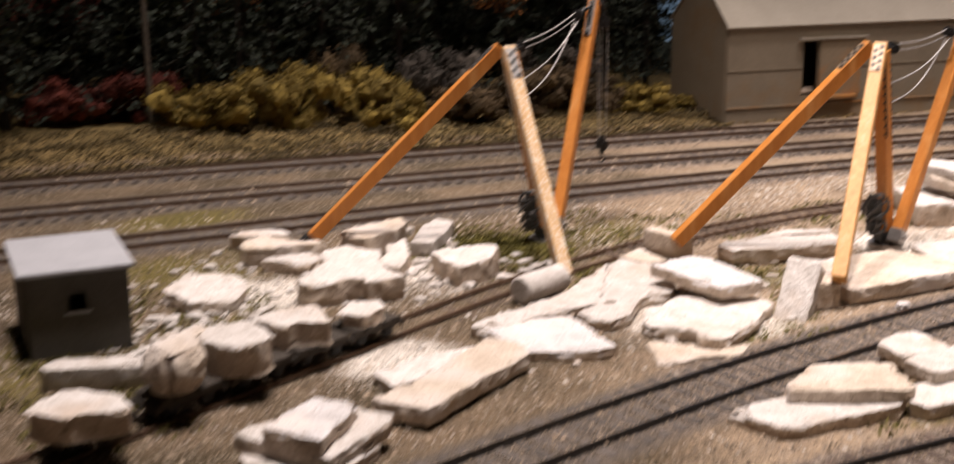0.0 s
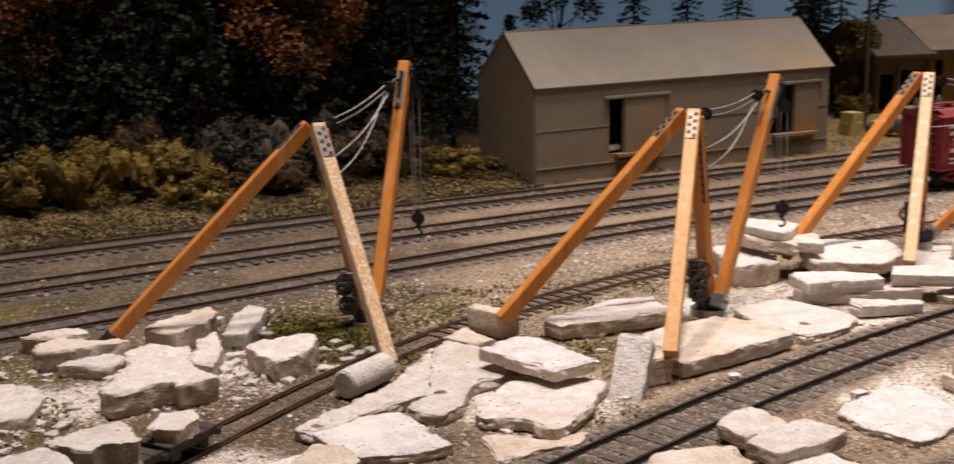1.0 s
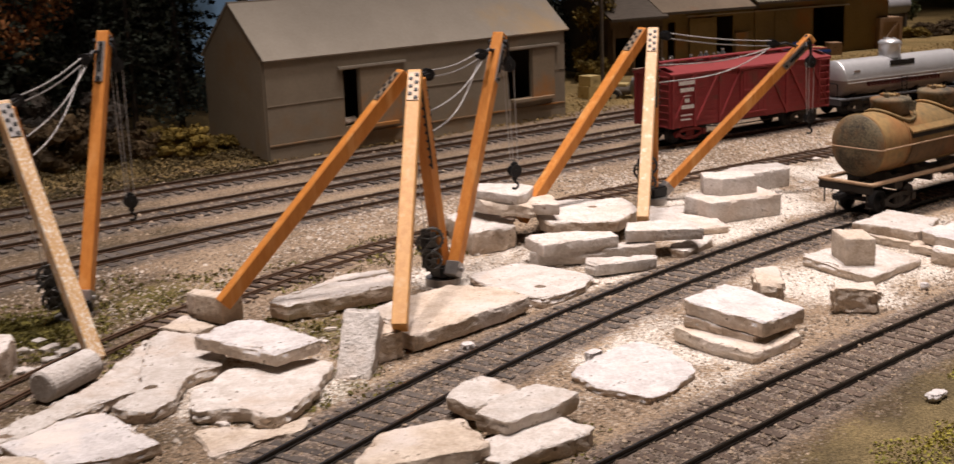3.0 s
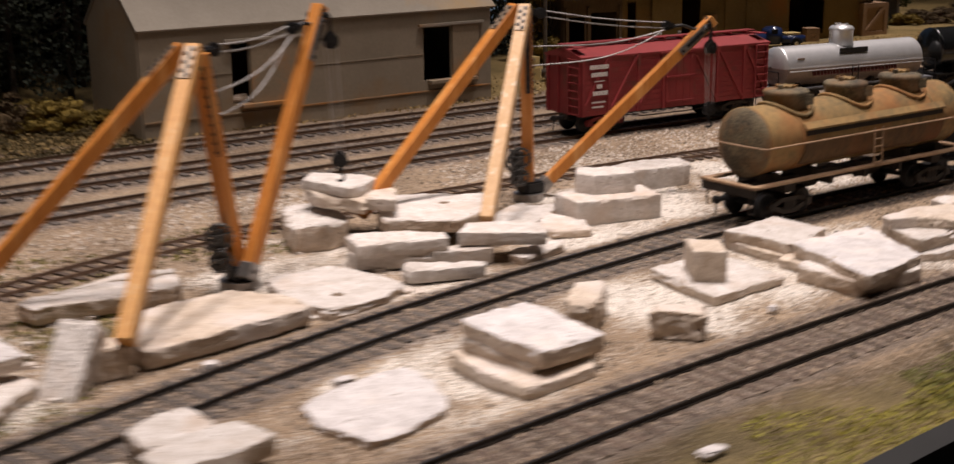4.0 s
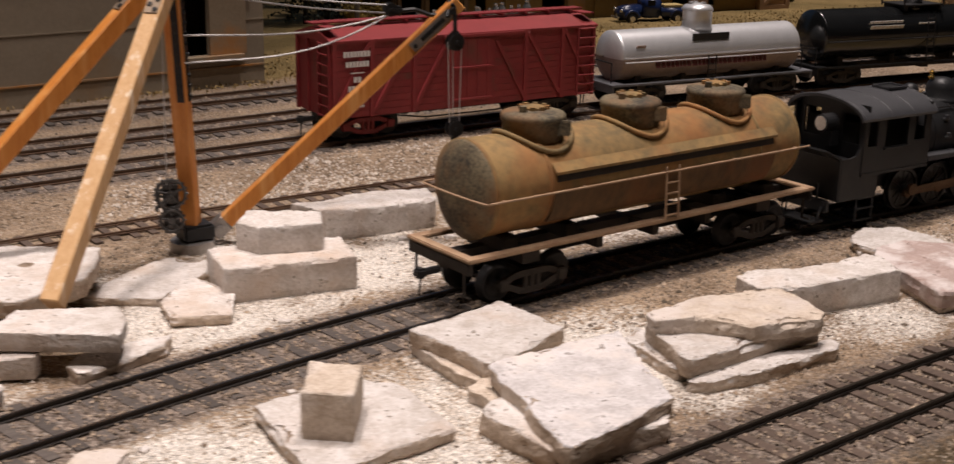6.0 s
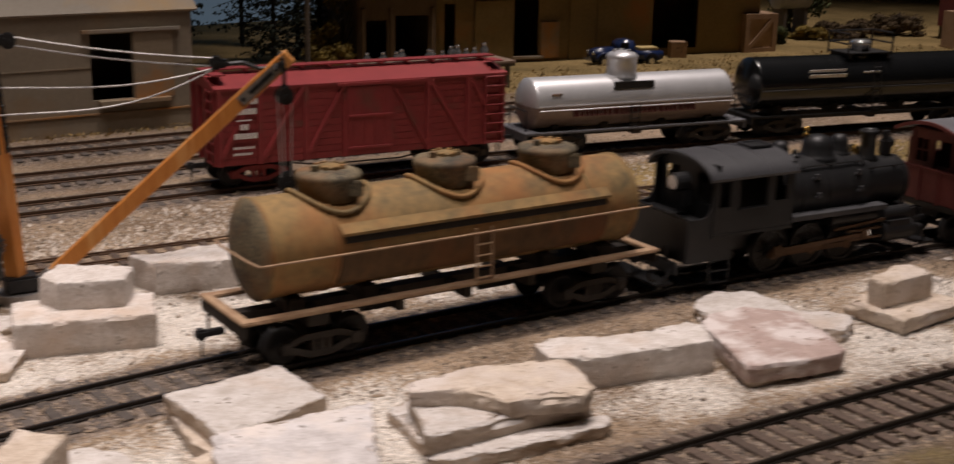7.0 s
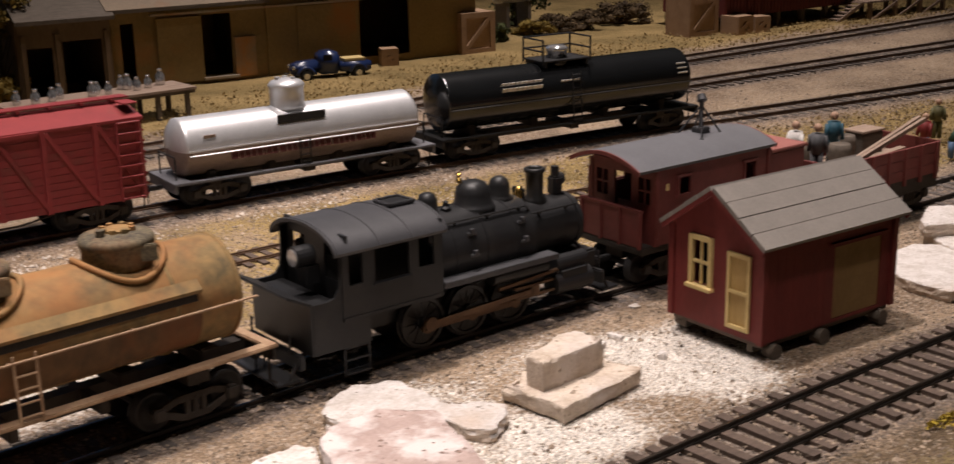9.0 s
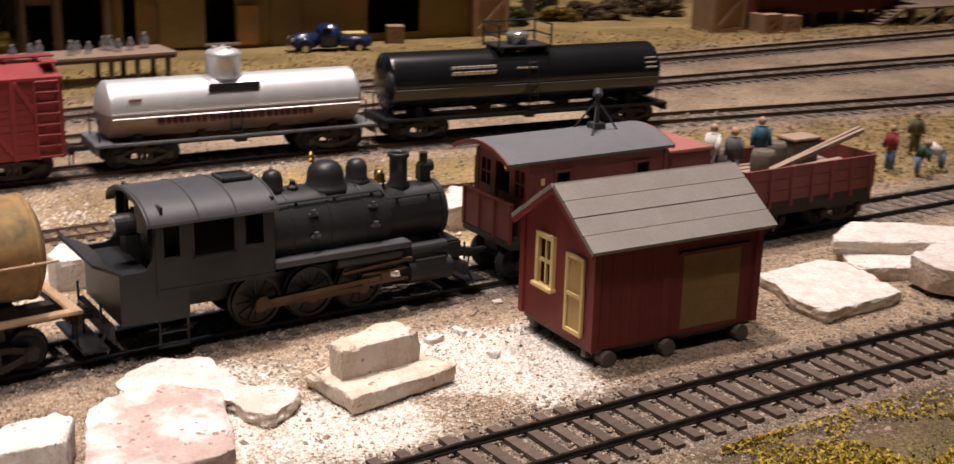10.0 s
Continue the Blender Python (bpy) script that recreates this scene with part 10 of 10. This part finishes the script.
for x, y, w, d, h, mt, lb in ((-0.120, 0.690, 0.060, 0.040, 0.042, OLIVE, "yellow-olive bush at the foot of the woods"), (-0.165, 0.675, 0.060, 0.040, 0.034, OLIVE, "yellow-olive bush at the foot of the woods"),
                              (-0.075, 0.700, 0.050, 0.036, 0.040, OLIVE, "yellow-olive bush at the foot of the woods"), (-0.060, 0.690, 0.040, 0.028, 0.026, OLIVE, "yellow-olive bush at the foot of the woods"),
                              (-0.098, 0.725, 0.040, 0.030, 0.050, BROWNLEAF, "dark brown-olive bush at the wood's edge"), (-0.035, 0.735, 0.050, 0.034, 0.046, GREYBUSH, "grey-brown brush at the wood's edge"),
                              (-0.015, 0.718, 0.050, 0.030, 0.026, BROWNLEAF, "low dry brown brush beside the track"), (0.020, 0.745, 0.055, 0.034, 0.034, BROWNLEAF, "low dry brown brush beside the track"),
                              (0.055, 0.757, 0.050, 0.030, 0.026, BROWNLEAF, "low dry brown brush beside the track"), (0.085, 0.768, 0.044, 0.028, 0.020, OLIVE, "low yellow-brown brush beside the barn"), (0.115, 0.778, 0.034, 0.022, 0.013, OLIVE, "low yellow-brown brush beside the barn"),
                              (-0.205, 0.690, 0.050, 0.034, 0.034, REDLEAF, "rust-red bush at the foot of the woods"), (-0.245, 0.675, 0.060, 0.036, 0.030, REDLEAF, "rust-red bush at the foot of the woods"), (-0.30, 0.66, 0.060, 0.036, 0.028, REDLEAF, "rust-red bush at the foot of the woods"),
                              (0.030, 0.775, 0.060, 0.034, 0.046, GREYBUSH, "grey-brown brush at the wood's edge"), (0.4277, 0.9899, 0.030, 0.030, 0.022, OLIVE, "yellow-olive bush beside the warehouse"),
                              (0.7802, 1.1074, 0.020, 0.018, 0.016, GREENLEAF, "green bush beyond the crate"), (0.8554, 1.1403, 0.050, 0.034, 0.016, BROWNLEAF, "yellow-brown brush on the slope"), (0.9024, 1.1544, 0.050, 0.034, 0.020, BROWNLEAF, "yellow-brown brush on the slope"), (0.8178, 1.1309, 0.034, 0.026, 0.012, OLIVE, "yellow-brown brush on the slope")):
    bush(x, y, w, d, h, mt, lb)

# ================= gravel, chips and turf =================
def scatter(name, material, n, pick, size, seed, label, category):
    """Thousands of tiny eight-sided stones, one object."""
    rnd = random.Random(seed)
    verts, faces = [], []
    for _ in range(n):
        p = pick(rnd)
        if p is None:
            continue
        s = size * rnd.uniform(0.5, 1.0) * (1.9 if rnd.random() < 0.09 else 1.0)
        k = len(verts)
        x, y, z = p
        rz = rnd.uniform(0, 6.283)
        c, sn = math.cos(rz), math.sin(rz)
        for dx, dy, dz in ((1, 0, 0), (-0.9, 0.1, 0), (0.1, 0.8, 0.1), (-0.1, -0.9, 0), (0.2, 0.1, 0.75), (0, 0, -0.6)):
            dx, dy, dz = dx * rnd.uniform(0.7, 1.2), dy * rnd.uniform(0.7, 1.2), dz * rnd.uniform(0.7, 1.2)
            verts.append((x + s * (dx * c - dy * sn), y + s * (dx * sn + dy * c), z + s * dz))
        faces += [(k, k + 2, k + 4), (k + 2, k + 1, k + 4), (k + 1, k + 3, k + 4), (k + 3, k, k + 4), (k + 2, k, k + 5), (k + 1, k + 2, k + 5), (k + 3, k + 1, k + 5), (k, k + 3, k + 5)]
    me = bpy.data.meshes.new(name)
    me.from_pydata(verts, [], faces)
    me.materials.append(material)
    return tagged(new(name, me), label, category, kind="stuff")


def island_tones(m, lo, hi):
    nt = m.node_tree
    p = nt.nodes["Principled BSDF"]
    g = nt.nodes.new("ShaderNodeNewGeometry")
    hsv = nt.nodes.new("ShaderNodeHueSaturation")
    r = nt.nodes.new("ShaderNodeMapRange")
    nt.links.new(g.outputs["Random Per Island"], r.inputs[0])
    r.inputs[3].default_value, r.inputs[4].default_value = lo, hi
    src = p.inputs["Base Color"].links[0].from_socket
    nt.links.new(src, hsv.inputs["Color"])
    nt.links.new(r.outputs[0], hsv.inputs["Value"])
    nt.links.new(hsv.outputs[0], p.inputs["Base Color"])


island_tones(PEBBLE, 0.30, 1.65)
island_tones(CHIP, 0.75, 1.15)


def chip_spot(q):
    cx, cy, r = WHITE_SPOTS[q.randrange(len(WHITE_SPOTS))]
    a, d = q.uniform(0, 6.283), r * 1.25 * math.sqrt(q.random())
    x, y = cx + d * math.cos(a), cy + d * math.sin(a)
    for f, g in TRACKS:
        if abs(y - f(x)) < (0.013 if q.random() < 0.9 else 0.0):
            return None
    return x, y, ground_z(x, y) + 0.0002


def gravel_spot(q):
    x = q.uniform(-0.16, 0.92)
    lo, hi = front_y(x) - 0.04, main3_y(x) + 0.02
    y = lo + (hi - lo) * q.random() ** 1.05
    if x > 0.06 and abs(y - side_y(x)) < 0.010 and q.random() < 0.8:
        return None
    if q.random() < 0.85 and any((x - a) ** 2 + (y - b) ** 2 < 0.8 * r * r for a, b, r in WHITE_SPOTS):
        return None
    return x, y, ground_z(x, y) + 0.0001


def far_spot(q):
    x = q.uniform(-0.3, 1.2)
    y = q.uniform(main3_y(x) - 0.02, main1_y(x) + 0.03)
    return x, y, ground_z(x, y) - 0.0003 + (0.0009 if any(abs(y - g(x)) < 0.018 for g in (main1_y, main2_y, main3_y)) else 0.0001)


scatter("limestone_chips", CHIP, 16000, chip_spot, 0.00042, 21, "loose white limestone chips and crumbs round the stones", "gravel")
scatter("gravel", PEBBLE, 105000, gravel_spot, 0.00066, 22, "loose brown and grey gravel between the tracks", "gravel")
scatter("far_ballast", PEBBLE, 26000, far_spot, 0.0008, 23, "grey stone ballast round the main line tracks", "ballast")


def crumb_spot(q):
    x = q.uniform(-0.16, 0.14)
    y = q.uniform(0.27, 0.51)
    if noise.noise(Vector((x * 24, y * 24, 6))) < q.uniform(-0.5, 0.45) or any(abs(y - f(x)) < 0.011 for f, g in TRACKS):
        return None
    return x, y, ground_z(x, y) + 0.0002


def sand_spot(q):
    x = q.uniform(-0.02, 0.62)
    lo, hi = side_y(x) + 0.008, main3_y(x) - 0.016
    if hi <= lo:
        return None
    y = q.uniform(lo, hi)
    if noise.noise(Vector((x * 18, y * 26, 1))) < q.uniform(-0.4, 0.5):
        return None
    return x, y, ground_z(x, y) + 0.0001


scatter("limestone_crumbs", CHIP, 5200, crumb_spot, 0.0007, 25, "scattered white limestone crumbs on the quarry soil", "gravel")
scatter("pale_gravel", CHIP, 12000, sand_spot, 0.0008, 26, "pale sandy gravel beside the quarry track", "gravel")


def between_rails(q):
    fn, lo, hi = (front_y, 0.04, 0.92) if q.random() < 0.5 else (mid_y, -0.05, 0.9)
    x = lo + (hi - lo) * q.random()
    low = 0.0010 * min(1.0, max(0.0, (x - 0.42) / 0.12)) if fn is front_y else 0.0
    return x, fn(x) + q.uniform(-0.0175, 0.0175), 0.0023 - low - (0.0003 if x > 0.55 else 0.0) + q.uniform(0, 0.0005)


scatter("track_ballast", PEBBLE, 27000, between_rails, 0.00055, 24, "fine grey ballast half covering the ties", "ballast")


def turf_spot(q):
    x = q.uniform(0.12, 1.0)
    lo, hi = edge_y(x), front_y(x) - 0.026
    y = lo + (hi - lo) * q.random() ** 0.9
    n = noise.noise(Vector((x * 26, y * 26, 5))) + 0.5 * noise.noise(Vector((x * 80, y * 80, 9)))
    if n < -0.12 + 0.9 * max(0, (y - hi + 0.022) / 0.022):
        y = lo + (hi - lo) * 0.5 * q.random()
    return Vector((x, y, ground_z(x, y) + 0.0008 + q.uniform(0, 0.0008)))


ob = leaves("turf", TURF, None, 46000, turf_spot, 0.00045, 31, 0.3)
tagged(ob, "clumpy yellow-green turf along the layout edge", "turf", kind="stuff")


def green_spot(q):
    x = q.uniform(0.335, 0.50)
    y = edge_y(x) + 0.036 * q.random() ** 1.3
    if noise.noise(Vector((x * 40, y * 40, 2))) < -0.25:
        return Vector((x, edge_y(x) + 0.008 * q.random(), ground_z(x, y) + 0.0010))
    return Vector((x, y, ground_z(x, y) + 0.0010 + q.uniform(0, 0.0008)))


ob = leaves("green_turf", GREENTURF, None, 16000, green_spot, 0.00045, 37, 0.3)
tagged(ob, "soft green turf along the layout edge", "turf", kind="stuff")


def gold_spot(q):
    x = q.uniform(0.635, 0.80)
    y = 0.440 + 0.20 * (x - 0.66) + q.gauss(0, 0.012)
    for _ in range(6):
        if noise.noise(Vector((x * 55, y * 55, 3))) > -0.05:
            break
        x, y = q.uniform(0.635, 0.80), y + q.gauss(0, 0.006)
    return Vector((x, min(y, front_y(x) - 0.024), ground_z(x, y) + 0.0008 + q.uniform(0, 0.0016)))


ob = leaves("golden_turf", GOLDTURF, None, 20000, gold_spot, 0.00055, 41, 0.3)
tagged(ob, "clumps of golden yellow turf beside the foreground track", "turf", kind="stuff")


MOSS_SPOTS = ((0.012, 0.468, 0.035), (0.06, 0.50, 0.03), (-0.11, 0.33, 0.045), (0.10, 0.375, 0.03), (0.15, 0.30, 0.03), (0.12, 0.43, 0.03), (-0.08, 0.29, 0.03), (0.05, 0.43, 0.02), (-0.10, 0.30, 0.03), (-0.09, 0.385, 0.03), (0.11, 0.505, 0.035), (0.17, 0.53, 0.03))


def moss_spot(q):
    cx, cy, r = MOSS_SPOTS[q.randrange(len(MOSS_SPOTS))]
    a, d = q.uniform(0, 6.283), r * math.sqrt(q.random())
    x, y = cx + d * math.cos(a), cy + d * math.sin(a)
    if noise.noise(Vector((x * 70, y * 70, 7))) < -0.02 or any(abs(y - f(x)) < 0.010 for f, g in TRACKS):
        cx, cy = 0.012, 0.468
        x, y = cx + q.gauss(0, 0.014), cy + q.gauss(0, 0.012)
    return Vector((x, y, ground_z(x, y) + 0.0004 + q.uniform(0, 0.0008)))


ob = leaves("moss", MOSS, None, 13000, moss_spot, 0.0007, 33, 0.3)
tagged(ob, "patches of olive moss on the quarry ground", "moss", kind="stuff")


def field_spot(q):
    x = q.uniform(-0.4, 1.3)
    y = main1_y(x) + 0.022 + 0.09 * q.random() ** 1.5
    return Vector((x, y, ground_z(x, y) + 0.0008 + q.uniform(0, 0.0012)))


ob = leaves("dry_grass", DRYGRASS, None, 16000, field_spot, 0.0008, 35, 0.3)
tagged(ob, "short dry grass behind the main line", "grass", kind="stuff")


def scrub_spot(q):
    x = -0.42 + 0.56 * q.random() ** 0.9
    y = main1_y(x) + 0.019 + 0.085 * q.random() ** 1.3
    h = max(0.0, noise.noise(Vector((x * 45, y * 60, 3))) + 0.15) * 0.010 * min(1.0, (y - main1_y(x) - 0.019) / 0.02)
    return Vector((x, y, ground_z(x, y) + 0.0006 + h * q.uniform(0.6, 1.0)))


ob = leaves("scrub", SCRUB, None, 42000, scrub_spot, 0.00075, 36, 0.3)
tagged(ob, "low olive and brown scrub at the foot of the woods", "scrub", kind="stuff")


def strip_spot(q):
    x = 0.66 + 0.55 * q.random()
    lo, hi = mid_y(x) + 0.030, main3_y(x) - 0.022
    y = lo + (hi - lo) * q.random()
    return Vector((x, y, ground_z(x, y) + 0.0004 + q.uniform(0, 0.0006)))


ob = leaves("dry_grass", DRYGRASS, None, 9000, strip_spot, 0.0007, 37, 0.3)
tagged(ob, "short dry yellow grass between the tracks", "grass", kind="stuff")
